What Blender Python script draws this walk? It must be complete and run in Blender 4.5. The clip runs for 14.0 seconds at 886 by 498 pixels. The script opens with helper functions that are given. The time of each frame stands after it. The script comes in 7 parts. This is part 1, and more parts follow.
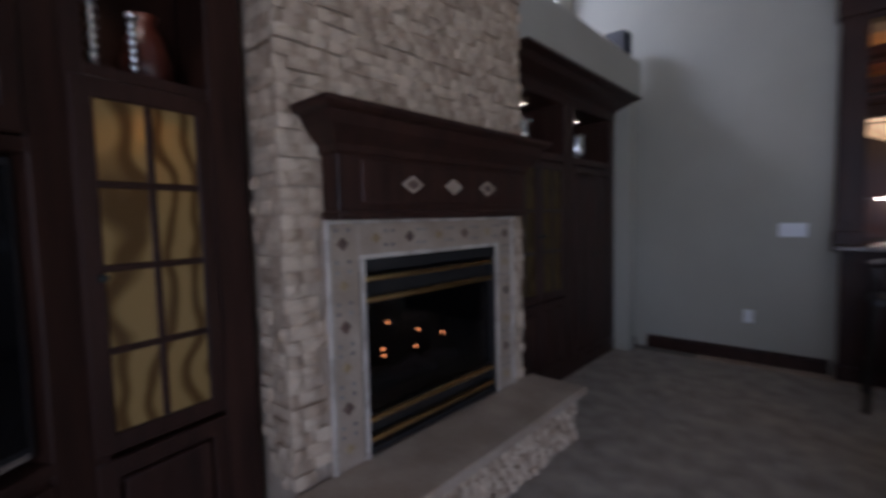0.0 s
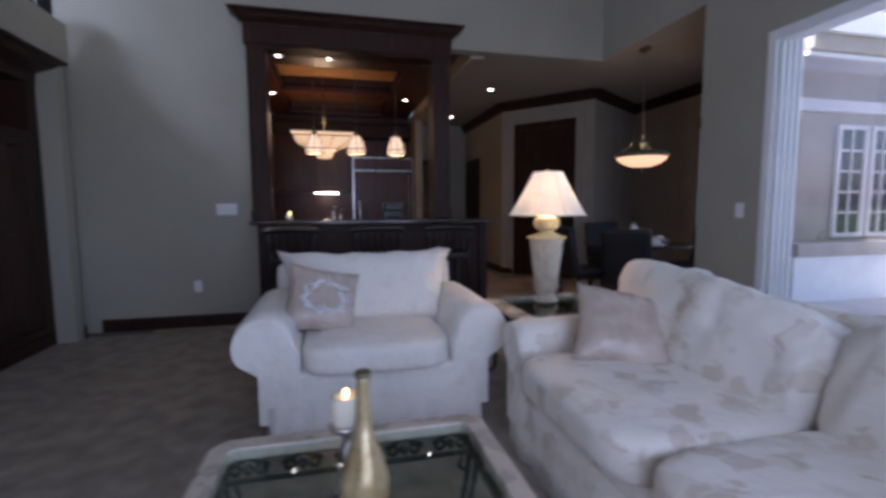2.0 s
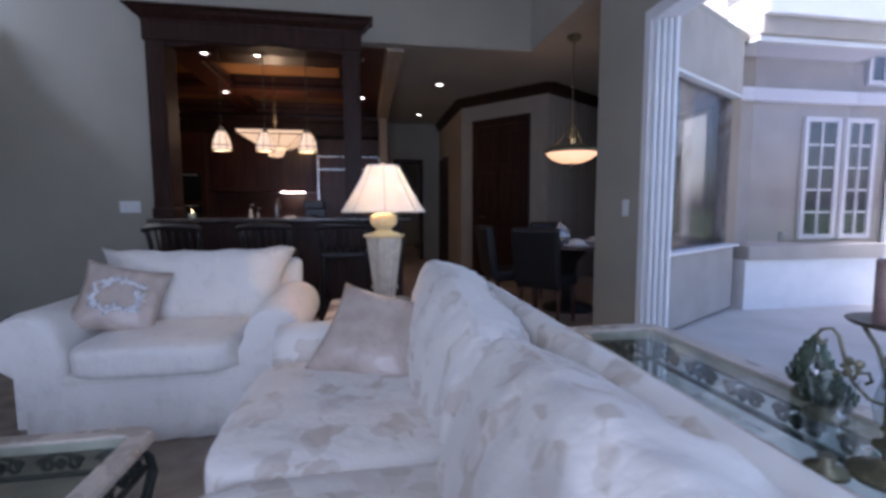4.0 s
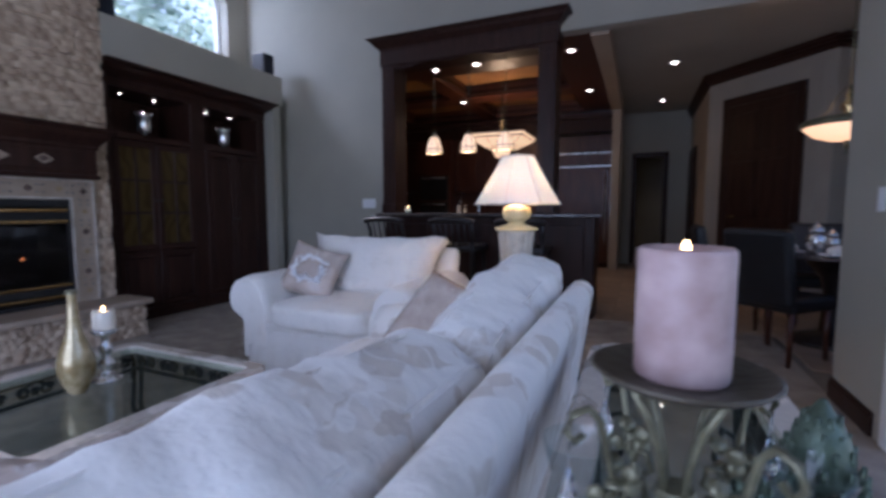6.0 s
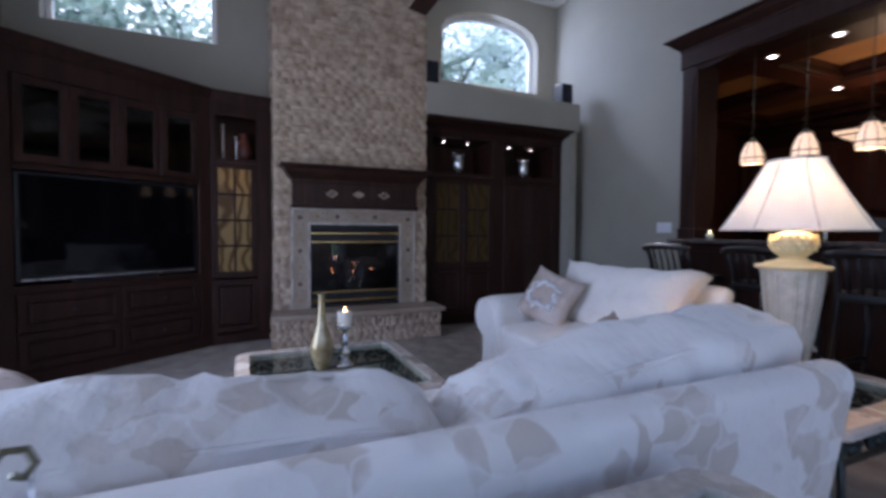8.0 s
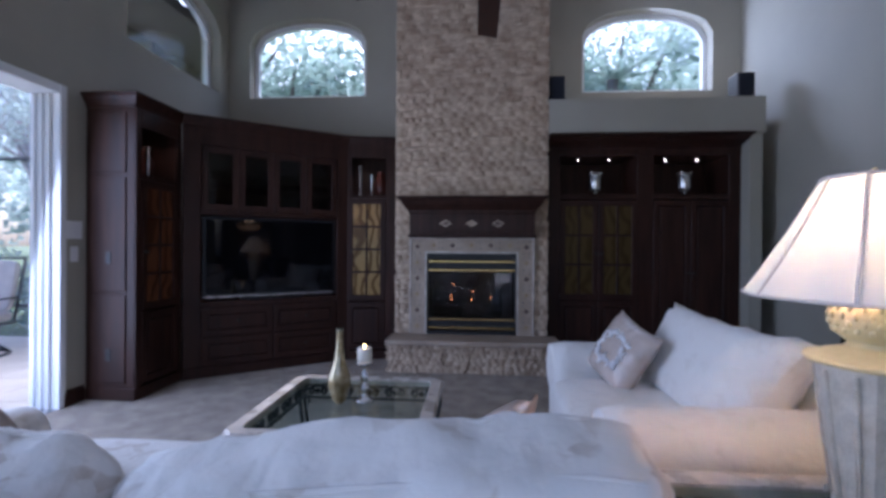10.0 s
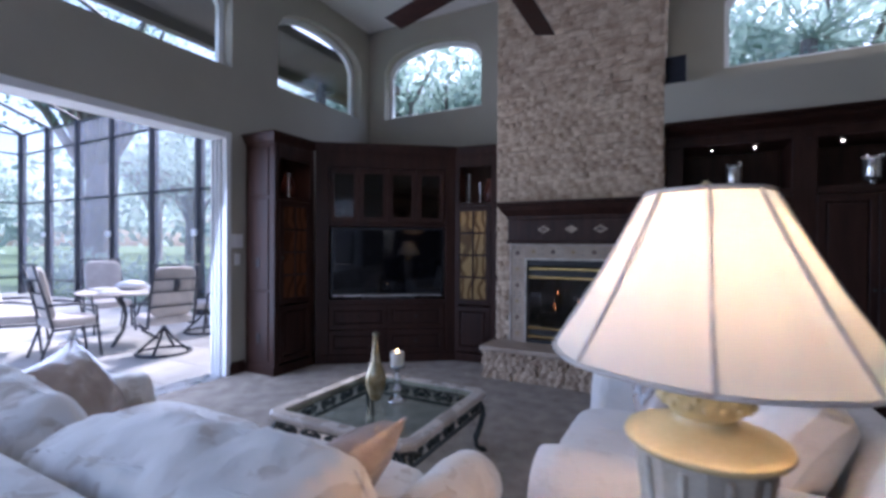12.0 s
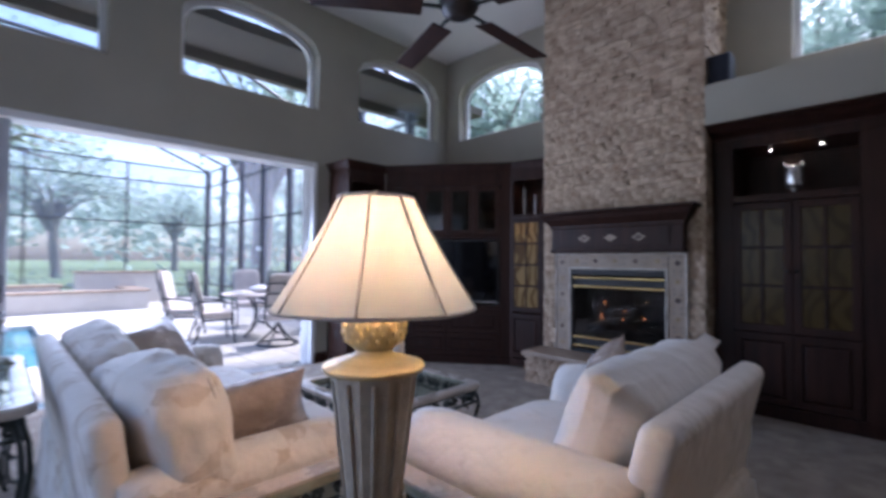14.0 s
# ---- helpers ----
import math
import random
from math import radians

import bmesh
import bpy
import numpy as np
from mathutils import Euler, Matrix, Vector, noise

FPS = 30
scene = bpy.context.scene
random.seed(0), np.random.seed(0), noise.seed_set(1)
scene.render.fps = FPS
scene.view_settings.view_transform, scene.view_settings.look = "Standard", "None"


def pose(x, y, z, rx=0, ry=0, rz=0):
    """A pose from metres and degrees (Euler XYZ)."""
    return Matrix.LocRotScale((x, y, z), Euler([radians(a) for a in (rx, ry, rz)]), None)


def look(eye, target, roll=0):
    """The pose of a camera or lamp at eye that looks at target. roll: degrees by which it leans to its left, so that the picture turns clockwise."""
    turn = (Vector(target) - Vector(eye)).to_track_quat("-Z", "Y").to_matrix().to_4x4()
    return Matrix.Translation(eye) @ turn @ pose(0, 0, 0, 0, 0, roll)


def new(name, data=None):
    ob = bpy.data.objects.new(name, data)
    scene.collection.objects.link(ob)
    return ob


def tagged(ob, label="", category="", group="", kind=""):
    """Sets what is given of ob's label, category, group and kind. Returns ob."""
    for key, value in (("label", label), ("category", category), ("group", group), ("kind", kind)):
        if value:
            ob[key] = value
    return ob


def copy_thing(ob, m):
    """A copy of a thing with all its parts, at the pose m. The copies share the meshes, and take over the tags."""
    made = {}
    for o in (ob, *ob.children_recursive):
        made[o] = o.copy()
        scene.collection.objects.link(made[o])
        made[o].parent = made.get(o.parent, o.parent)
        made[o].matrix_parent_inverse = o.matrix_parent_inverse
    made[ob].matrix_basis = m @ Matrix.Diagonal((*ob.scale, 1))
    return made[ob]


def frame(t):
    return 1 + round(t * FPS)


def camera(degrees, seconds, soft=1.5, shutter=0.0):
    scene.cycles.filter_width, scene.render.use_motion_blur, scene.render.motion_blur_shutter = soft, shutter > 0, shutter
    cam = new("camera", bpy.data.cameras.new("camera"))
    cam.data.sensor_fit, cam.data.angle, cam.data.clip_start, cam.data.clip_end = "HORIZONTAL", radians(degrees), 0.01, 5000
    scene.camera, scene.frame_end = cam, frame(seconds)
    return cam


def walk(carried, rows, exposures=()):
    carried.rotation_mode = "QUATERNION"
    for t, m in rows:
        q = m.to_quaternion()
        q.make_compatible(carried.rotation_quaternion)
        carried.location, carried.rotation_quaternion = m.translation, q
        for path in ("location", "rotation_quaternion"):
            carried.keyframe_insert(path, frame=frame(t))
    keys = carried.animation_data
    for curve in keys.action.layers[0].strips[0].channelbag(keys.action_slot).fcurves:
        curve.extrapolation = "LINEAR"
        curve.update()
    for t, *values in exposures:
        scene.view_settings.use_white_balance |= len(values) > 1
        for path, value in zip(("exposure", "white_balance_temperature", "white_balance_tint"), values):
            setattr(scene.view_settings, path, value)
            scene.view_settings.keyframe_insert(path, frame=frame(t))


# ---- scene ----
cam = camera(89.2, 14.0, 3.3, 0.5)
KELVIN, TINT = 5400, 24
METRES, EYE, TILT, LEAN, TURN = 6.8, 1.35, 0.0, 0.0, 41.8
ROWS = [
    (0.0, 0.0, 0.0, 0.0, -0.09, -3.82, 1.38),
    (0.5, -0.0035, -0.0163, -0.0016, -21.0, -4.21, 0.97),
    (1.0, 0.0121, -0.0299, -0.0131, -38.61, -4.2, 0.68),
    (1.5, 0.0408, -0.0541, -0.0196, -49.09, -4.94, 0.43),
    (2.0, 0.0663, -0.0904, -0.0226, -55.21, -5.29, 0.3),
    (2.5, 0.0932, -0.1287, -0.0231, -59.0, -5.3, 0.2),
    (5.0, 0.2489, -0.2661, -0.0339, -36.75, -5.07, 0.05),
    (5.5, 0.2724, -0.2725, -0.0362, -26.86, -5.16, -0.05),
    (6.0, 0.3006, -0.2819, -0.0358, -18.23, -4.96, -0.03),
    (6.5, 0.3286, -0.28, -0.0364, -7.59, -4.95, -0.12),
    (7.0, 0.3572, -0.2741, -0.0404, 3.32, -4.28, -0.28),
    (7.5, 0.3808, -0.2666, -0.0387, 15.04, -2.6, -0.31),
    (8.0, 0.4089, -0.2539, -0.0332, 24.52, -2.17, -0.4),
    (10.5, 0.5456, -0.1055, -0.0117, 58.66, 0.11, -0.4),
    (11.0, 0.562, -0.077, -0.009, 65.05, 0.07, -0.4),
    (11.5, 0.5739, -0.0465, -0.0052, 71.34, -0.14, -0.41),
    (12.0, 0.5844, -0.0153, -0.0032, 76.08, -0.37, -0.32),
    (12.5, 0.5997, 0.01, -0.0015, 75.77, -1.09, -0.48),
    (13.0, 0.6203, 0.0389, -0.0079, 76.07, -1.44, -0.5),
    (13.5, 0.64, 0.0732, -0.0147, 81.67, 0.13, -0.67),
    (14.0, 0.6575, 0.1134, -0.0129, 93.15, 1.54, -0.43),
]
walk(cam, [(t, pose(0, 0, EYE, TILT, LEAN, TURN) @ pose(METRES * x, METRES * y, METRES * z, 90 + pitch, roll, yaw)) for t, x, y, z, yaw, pitch, roll in ROWS], [(t, e, k, TINT) for t, e, k in ((0.0, 0.9, 5800), (1.0, 1.15, 5500), (2.5, 1.04, 5700), (5.0, 1.2, KELVIN), (8.0, 1.2, KELVIN), (10.5, 1.3, 5250), (14.0, 1.38, 5450))])

# ---- world, sun, lights ----
world = bpy.data.worlds.new("sky")
scene.world = world
world.use_nodes = True
_n, _l = world.node_tree.nodes, world.node_tree.links
_sky = _n.new("ShaderNodeTexSky")
_sky.sky_type, _sky.sun_disc = "NISHITA", False
_sky.sun_elevation, _sky.sun_rotation, _sky.dust_density = radians(47), radians(262), 3.0
_l.new(_sky.outputs[0], _n["Background"].inputs[0])
_n["Background"].inputs[1].default_value = 0.15
sun = new("sun", bpy.data.lights.new("sun", "SUN"))
sun.data.energy, sun.data.angle, sun.data.color = 3.9, radians(10), (1.0, 0.95, 0.88)
sun.matrix_world = look((-11, -1.5, 12), (0, 0, 0))


def area_lamp(name, eye, target, sx, sy, watts, colour):
    la = bpy.data.lights.new(name, "AREA")
    la.shape, la.size, la.size_y, la.energy, la.color = "RECTANGLE", sx, sy, watts, colour
    ob = new(name, la)
    ob.matrix_world = look(eye, target)
    return ob


def point_lamp(name, at, watts, colour, radius=0.03):
    la = bpy.data.lights.new(name, "POINT")
    la.energy, la.color, la.shadow_soft_size = watts, colour, radius
    ob = new(name, la)
    ob.location = at
    return ob


def spot_lamp(name, at, watts, colour, degrees=90, radius=0.03):
    la = bpy.data.lights.new(name, "SPOT")
    la.energy, la.color, la.shadow_soft_size, la.spot_size, la.spot_blend = watts, colour, radius, radians(degrees), 0.6
    ob = new(name, la)
    ob.location = at
    return ob


SKYBLUE, WARM = (0.72, 0.83, 1.0), (1.0, 0.66, 0.36)
# daylight standing in the real openings
area_lamp("south_opening_light", (1.4, -1.62, 1.3), (1.4, 3, 0.2), 2.6, 2.2, 33, SKYBLUE)
area_lamp("east_opening_light", (4.2, 0.9, 1.3), (0, 0.9, 0.6), 3.2, 2.2, 2, SKYBLUE)
area_lamp("west_window_light", (-2.46, 3.6, 3.76), (0.6, 4.8, 2.3), 0.6, 0.22, 9.0, SKYBLUE)
area_lamp("west_window_light", (-2.5, -0.45, 3.6), (1, 1, 0.5), 1.4, 0.8, 1.2, SKYBLUE)
area_lamp("south_window_light", (0.76, -1.7, 3.6), (1, 3, 0.5), 1.4, 0.8, 1.2, SKYBLUE)


# ---- materials ----
def material(name):
    m = bpy.data.materials.new(name)
    m.use_nodes = True
    return m, m.node_tree.nodes, m.node_tree.links, m.node_tree.nodes["Principled BSDF"]


def surface(name, dark, light, scale=6.0, rough=0.6, bump=0.15, fine=60.0, metal=0.0, stretch=(1, 1, 1), rough_var=0.1, each=0.0, bump_dist=0.004):
    """Two colours mixed by noise at two scales, with grain in the relief; each: variation from piece to piece."""
    m, n, l, b = material(name)
    co, mp = n.new("ShaderNodeTexCoord"), n.new("ShaderNodeMapping")
    mp.inputs["Scale"].default_value = stretch
    l.new(co.outputs["Object"], mp.inputs["Vector"])
    big, small = n.new("ShaderNodeTexNoise"), n.new("ShaderNodeTexNoise")
    big.inputs["Scale"].default_value, big.inputs["Detail"].default_value = scale, 5
    small.inputs["Scale"].default_value, small.inputs["Detail"].default_value = fine, 3
    for x in (big, small):
        l.new(mp.outputs[0], x.inputs["Vector"])
    add = n.new("ShaderNodeMath")
    add.operation = "MULTIPLY_ADD"
    add.inputs[1].default_value = 0.4
    l.new(small.outputs["Fac"], add.inputs[0])
    l.new(big.outputs["Fac"], add.inputs[2])
    last = add.outputs[0]
    if each:
        inf, ma = n.new("ShaderNodeObjectInfo"), n.new("ShaderNodeMath")
        ma.operation = "MULTIPLY_ADD"
        ma.inputs[1].default_value = each
        geo, s2 = n.new("ShaderNodeNewGeometry"), n.new("ShaderNodeMath")
        s2.operation = "ADD"
        l.new(inf.outputs["Random"], s2.inputs[0])
        l.new(geo.outputs["Random Per Island"], s2.inputs[1])
        fr = n.new("ShaderNodeMath")
        fr.operation = "FRACT"
        l.new(s2.outputs[0], fr.inputs[0])
        sub = n.new("ShaderNodeMath")
        sub.operation = "SUBTRACT"
        sub.inputs[1].default_value = 0.5
        l.new(fr.outputs[0], sub.inputs[0])
        l.new(sub.outputs[0], ma.inputs[0])
        l.new(last, ma.inputs[2])
        last = ma.outputs[0]
    ramp = n.new("ShaderNodeValToRGB")
    ramp.color_ramp.elements[0].position, ramp.color_ramp.elements[1].position = 0.45, 0.95
    ramp.color_ramp.elements[0].color, ramp.color_ramp.elements[1].color = (*dark, 1), (*light, 1)
    l.new(last, ramp.inputs[0])
    l.new(ramp.outputs[0], b.inputs["Base Color"])
    rr = n.new("ShaderNodeMapRange")
    rr.inputs["To Min"].default_value, rr.inputs["To Max"].default_value = max(0.02, rough - rough_var), min(1, rough + rough_var)
    l.new(big.outputs["Fac"], rr.inputs["Value"])
    l.new(rr.outputs[0], b.inputs["Roughness"])
    b.inputs["Metallic"].default_value = metal
    if bump:
        bp = n.new("ShaderNodeBump")
        bp.inputs["Strength"].default_value, bp.inputs["Distance"].default_value = bump, bump_dist
        l.new(small.outputs["Fac"], bp.inputs["Height"])
        l.new(bp.outputs[0], b.inputs["Normal"])
    return m


def damask(name, ground, mid, leaf, size=9.0, rough=0.75):
    """Woven upholstery with a figure of overlapping leaves."""
    m, n, l, b = material(name)
    co, wob, add, sc = n.new("ShaderNodeTexCoord"), n.new("ShaderNodeTexNoise"), n.new("ShaderNodeVectorMath"), n.new("ShaderNodeVectorMath")
    wob.inputs["Scale"].default_value = 9.0
    sc.operation, sc.inputs["Scale"].default_value = "SCALE", 0.12
    l.new(co.outputs["Object"], wob.inputs["Vector"])
    l.new(wob.outputs["Color"], sc.inputs[0])
    l.new(co.outputs["Object"], add.inputs[0])
    l.new(sc.outputs[0], add.inputs[1])
    vor, vor2, edge = n.new("ShaderNodeTexVoronoi"), n.new("ShaderNodeTexVoronoi"), n.new("ShaderNodeTexVoronoi")
    edge.feature = "DISTANCE_TO_EDGE"
    for v, k in ((vor, size), (vor2, size * 1.9), (edge, size)):
        v.inputs["Scale"].default_value = k
        l.new(add.outputs[0], v.inputs["Vector"])
    tone, s1, s2 = n.new("ShaderNodeMath"), n.new("ShaderNodeSeparateColor"), n.new("ShaderNodeSeparateColor")
    l.new(vor.outputs["Color"], s1.inputs[0])
    l.new(vor2.outputs["Color"], s2.inputs[0])
    tone.operation, tone.inputs[1].default_value = "MULTIPLY_ADD", 0.45
    l.new(s2.outputs[1], tone.inputs[0])
    l.new(s1.outputs[0], tone.inputs[2])
    ramp = n.new("ShaderNodeValToRGB")
    e = ramp.color_ramp.elements
    e[0].position, e[0].color = 0.25, (*leaf, 1)
    e[1].position, e[1].color = 0.62, (*ground, 1)
    x = e.new(0.42)
    x.color = (*mid, 1)
    l.new(tone.outputs[0], ramp.inputs[0])
    rim, mix = n.new("ShaderNodeMapRange"), n.new("ShaderNodeMix")
    rim.inputs["From Max"].default_value, rim.inputs["To Min"].default_value, rim.inputs["To Max"].default_value = 0.07, 0.75, 0.0
    l.new(edge.outputs["Distance"], rim.inputs["Value"])
    mix.data_type = "RGBA"
    mix.inputs["B"].default_value = (*ground, 1)
    l.new(rim.outputs[0], mix.inputs["Factor"])
    l.new(ramp.outputs[0], mix.inputs["A"])
    l.new(mix.outputs["Result"], b.inputs["Base Color"])
    b.inputs["Roughness"].default_value = rough
    b.inputs["Sheen Weight"].default_value = 0.25
    wv, fold, bp, bp2, mp = n.new("ShaderNodeTexNoise"), n.new("ShaderNodeTexNoise"), n.new("ShaderNodeBump"), n.new("ShaderNodeBump"), n.new("ShaderNodeMapping")
    wv.inputs["Scale"].default_value, fold.inputs["Scale"].default_value, fold.inputs["Detail"].default_value = 220, 7, 4
    mp.inputs["Scale"].default_value = (1.2, 0.9, 0.9)
    l.new(co.outputs["Object"], wv.inputs["Vector"])
    l.new(co.outputs["Object"], mp.inputs["Vector"])
    l.new(mp.outputs[0], fold.inputs["Vector"])
    crease = n.new("ShaderNodeTexNoise")
    crease.noise_type = "RIDGED_MULTIFRACTAL"
    crease.inputs["Scale"].default_value, crease.inputs["Detail"].default_value, crease.inputs["Distortion"].default_value = 4.2, 2.5, 0.6
    l.new(mp.outputs[0], crease.inputs["Vector"])
    bp3 = n.new("ShaderNodeBump")
    bp3.inputs["Strength"].default_value, bp3.inputs["Distance"].default_value = 0.6, 0.028
    l.new(crease.outputs["Fac"], bp3.inputs["Height"])
    l.new(bp3.outputs[0], bp2.inputs["Normal"])
    bp.inputs["Strength"].default_value, bp.inputs["Distance"].default_value = 0.15, 0.002
    bp2.inputs["Strength"].default_value, bp2.inputs["Distance"].default_value = 0.55, 0.04
    l.new(wv.outputs["Fac"], bp.inputs["Height"])
    l.new(fold.outputs["Fac"], bp2.inputs["Height"])
    l.new(bp2.outputs[0], bp.inputs["Normal"])
    l.new(bp.outputs[0], b.inputs["Normal"])
    return m


def glass(name, colour=(0.9, 0.95, 0.95), rough=0.0, mix=0.92):
    """Thin pane: mostly clear, with a Fresnel gloss."""
    m, n, l, b = material(name)
    out = n["Material Output"]
    tr, gl, mx, fr = n.new("ShaderNodeBsdfTransparent"), n.new("ShaderNodeBsdfGlossy"), n.new("ShaderNodeMixShader"), n.new("ShaderNodeLayerWeight")
    pw, ad = n.new("ShaderNodeMath"), n.new("ShaderNodeMath")
    pw.operation, ad.operation = "POWER", "MULTIPLY_ADD"
    pw.inputs[1].default_value, ad.inputs[1].default_value, ad.inputs[2].default_value = 5.0, 0.95, 0.045
    tr.inputs[0].default_value, gl.inputs["Roughness"].default_value = (*colour, 1), rough
    l.new(fr.outputs["Facing"], pw.inputs[0])
    l.new(pw.outputs[0], ad.inputs[0])
    l.new(ad.outputs[0], mx.inputs[0])
    l.new(tr.outputs[0], mx.inputs[1])
    l.new(gl.outputs[0], mx.inputs[2])
    l.new(mx.outputs[0], out.inputs[0])
    return m


def solid_glass(name, colour, rough=0.02):
    m, n, l, b = material(name)
    b.inputs["Base Color"].default_value = (*colour, 1)
    b.inputs["Transmission Weight"].default_value, b.inputs["Roughness"].default_value = 1.0, rough
    return m


def glow(name, colour, strength, base=(0.8, 0.75, 0.65)):
    m, n, l, b = material(name)
    no, co, rp = n.new("ShaderNodeTexNoise"), n.new("ShaderNodeTexCoord"), n.new("ShaderNodeMix")
    no.inputs["Scale"].default_value = 14
    l.new(co.outputs["Object"], no.inputs["Vector"])
    rp.data_type = "RGBA"
    rp.inputs["A"].default_value, rp.inputs["B"].default_value = (*[c * 0.75 for c in colour], 1), (*colour, 1)
    l.new(no.outputs["Fac"], rp.inputs["Factor"])
    l.new(rp.outputs["Result"], b.inputs["Emission Color"])
    b.inputs["Base Color"].default_value = (*base, 1)
    b.inputs["Emission Strength"].default_value = strength
    return m


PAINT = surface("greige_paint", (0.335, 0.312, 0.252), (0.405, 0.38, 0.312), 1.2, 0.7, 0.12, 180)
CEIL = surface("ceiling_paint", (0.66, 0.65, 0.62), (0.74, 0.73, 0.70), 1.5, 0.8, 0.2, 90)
BEIGE = surface("beige_paint", (0.36, 0.285, 0.205), (0.45, 0.365, 0.27), 1.5, 0.7, 0.1, 120)
WHITE = surface("white_trim", (0.74, 0.75, 0.76), (0.84, 0.84, 0.84), 4, 0.4, 0.05, 90)
CHERRY = surface("dark_cherry_wood", (0.016, 0.0072, 0.0052), (0.048, 0.0195, 0.0125), 3.0, 0.45, 0.12, 40, stretch=(6, 6, 0.7))
CHERRY.node_tree.nodes["Principled BSDF"].inputs["Specular IOR Level"].default_value = 0.24
MAPLE = surface("kitchen_cherry_wood", (0.048, 0.014, 0.008), (0.10, 0.034, 0.017), 3.0, 0.35, 0.1, 40, stretch=(6, 6, 0.7))
COPPER = surface("gilded_ceiling_panel", (0.30, 0.14, 0.045), (0.45, 0.24, 0.09), 3.0, 0.45, 0.2, 60)
ESPRESSO = surface("espresso_wood", (0.008, 0.0055, 0.005), (0.019, 0.013, 0.011), 3.0, 0.4, 0.1, 50, stretch=(6, 6, 0.7))
CARPET = surface("plush_carpet", (0.20, 0.150, 0.105), (0.44, 0.355, 0.265), 7.0, 0.95, 0.9, 260, bump_dist=0.012)
_b = CARPET.node_tree.nodes["Principled BSDF"]
_b.inputs["Sheen Weight"].default_value, _b.inputs["Sheen Roughness"].default_value = 0.22, 0.5
TILE = surface("stone_floor_tile", (0.25, 0.165, 0.105), (0.46, 0.335, 0.23), 4.0, 0.35, 0.15, 60, each=0.35)
GROUT = surface("grout", (0.16, 0.13, 0.10), (0.22, 0.19, 0.15), 8, 0.9, 0.3, 120)
STONE = surface("split_face_travertine", (0.30, 0.207, 0.138), (0.58, 0.455, 0.325), 11.0, 0.85, 0.55, 70, each=0.30, bump_dist=0.006)
MORTAR = surface("mortar", (0.36, 0.27, 0.195), (0.48, 0.38, 0.285), 10, 0.95, 0.4, 120)
SLAB = surface("honed_travertine_slab", (0.28, 0.205, 0.145), (0.43, 0.34, 0.255), 5.0, 0.5, 0.15, 70)
MARBLE = surface("pale_stone_top", (0.37, 0.315, 0.255), (0.62, 0.55, 0.47), 6.0, 0.28, 0.12, 60)
GRANITE = surface("dark_granite", (0.03, 0.025, 0.022), (0.11, 0.09, 0.08), 30.0, 0.15, 0.05, 200)
CREAM = damask("cream_damask", (0.74, 0.695, 0.63), (0.64, 0.58, 0.505), (0.55, 0.475, 0.39), 9.5)
IVORY = damask("ivory_upholstery", (0.74, 0.70, 0.64), (0.72, 0.68, 0.62), (0.69, 0.645, 0.58), 12.0)
TAUPE = surface("taupe_satin", (0.385, 0.305, 0.25), (0.56, 0.465, 0.40), 6.0, 0.24, 0.8, 14, bump_dist=0.02)
SILVERT = surface("silver_embroidery", (0.62, 0.60, 0.60), (0.85, 0.84, 0.84), 30, 0.35, 0.5, 160)
IRON = surface("verdigris_iron", (0.020, 0.024, 0.022), (0.06, 0.07, 0.062), 20, 0.5, 0.4, 120, metal=0.6)
BRASS = surface("polished_brass", (0.55, 0.38, 0.16), (0.72, 0.54, 0.27), 12, 0.22, 0.05, 90, metal=1.0)
BRONZE = surface("antique_bronze", (0.085, 0.078, 0.045), (0.22, 0.205, 0.125), 24, 0.38, 0.3, 120, metal=0.5)
STEEL = surface("brushed_steel", (0.50, 0.50, 0.51), (0.68, 0.68, 0.68), 8, 0.28, 0.05, 160, metal=1.0, stretch=(1, 1, 12))
SILVER = surface("mercury_silver", (0.55, 0.54, 0.52), (0.85, 0.84, 0.82), 25, 0.18, 0.3, 90, metal=0.9)
BLACK = surface("black_plastic", (0.008, 0.008, 0.009), (0.018, 0.018, 0.02), 20, 0.4, 0.1, 150)
FIREBOX = surface("firebox_enamel", (0.006, 0.006, 0.006), (0.015, 0.014, 0.013), 10, 0.5, 0.2, 80)
SCREEN, _, _, _b = material("tv_screen")
_b.inputs["Base Color"].default_value, _b.inputs["Roughness"].default_value = (0.003, 0.003, 0.004, 1), 0.05
_b.inputs["Specular IOR Level"].default_value = 0.22
LEATHER = surface("black_leather", (0.006, 0.006, 0.0065), (0.013, 0.012, 0.013), 9, 0.42, 0.4, 160)
PANE = glass("window_glass")
BAYGLASS = glass("garden_bay_glass", (0.96, 0.94, 0.95))
TINTED = glass("tinted_bay_glass", (0.68, 0.68, 0.70))
TABLEGLASS = glass("table_glass", (0.86, 0.93, 0.90))
# Cream ceramic near the bulb, with the yellow of its lamplight in the colour.
CERAMIC = surface("cream_ceramic_lamplit", (0.64, 0.49, 0.23), (0.76, 0.61, 0.33), 9, 0.45, 0.2, 70)
GREYCERAMIC = surface("washed_cream_ceramic", (0.40, 0.34, 0.26), (0.62, 0.55, 0.44), 16, 0.6, 0.5, 130)
WAX = surface("mauve_candle_wax", (0.26, 0.16, 0.145), (0.47, 0.35, 0.33), 26, 0.5, 0.25, 40)
WAXW = surface("ivory_candle_wax", (0.80, 0.72, 0.58), (0.88, 0.80, 0.66), 6, 0.45, 0.05, 50)
FLAME = glow("candle_flame", (1.0, 0.62, 0.22), 6.0)
LAMPGLOW = glow("lit_bulb", (1.0, 0.86, 0.65), 8.0)
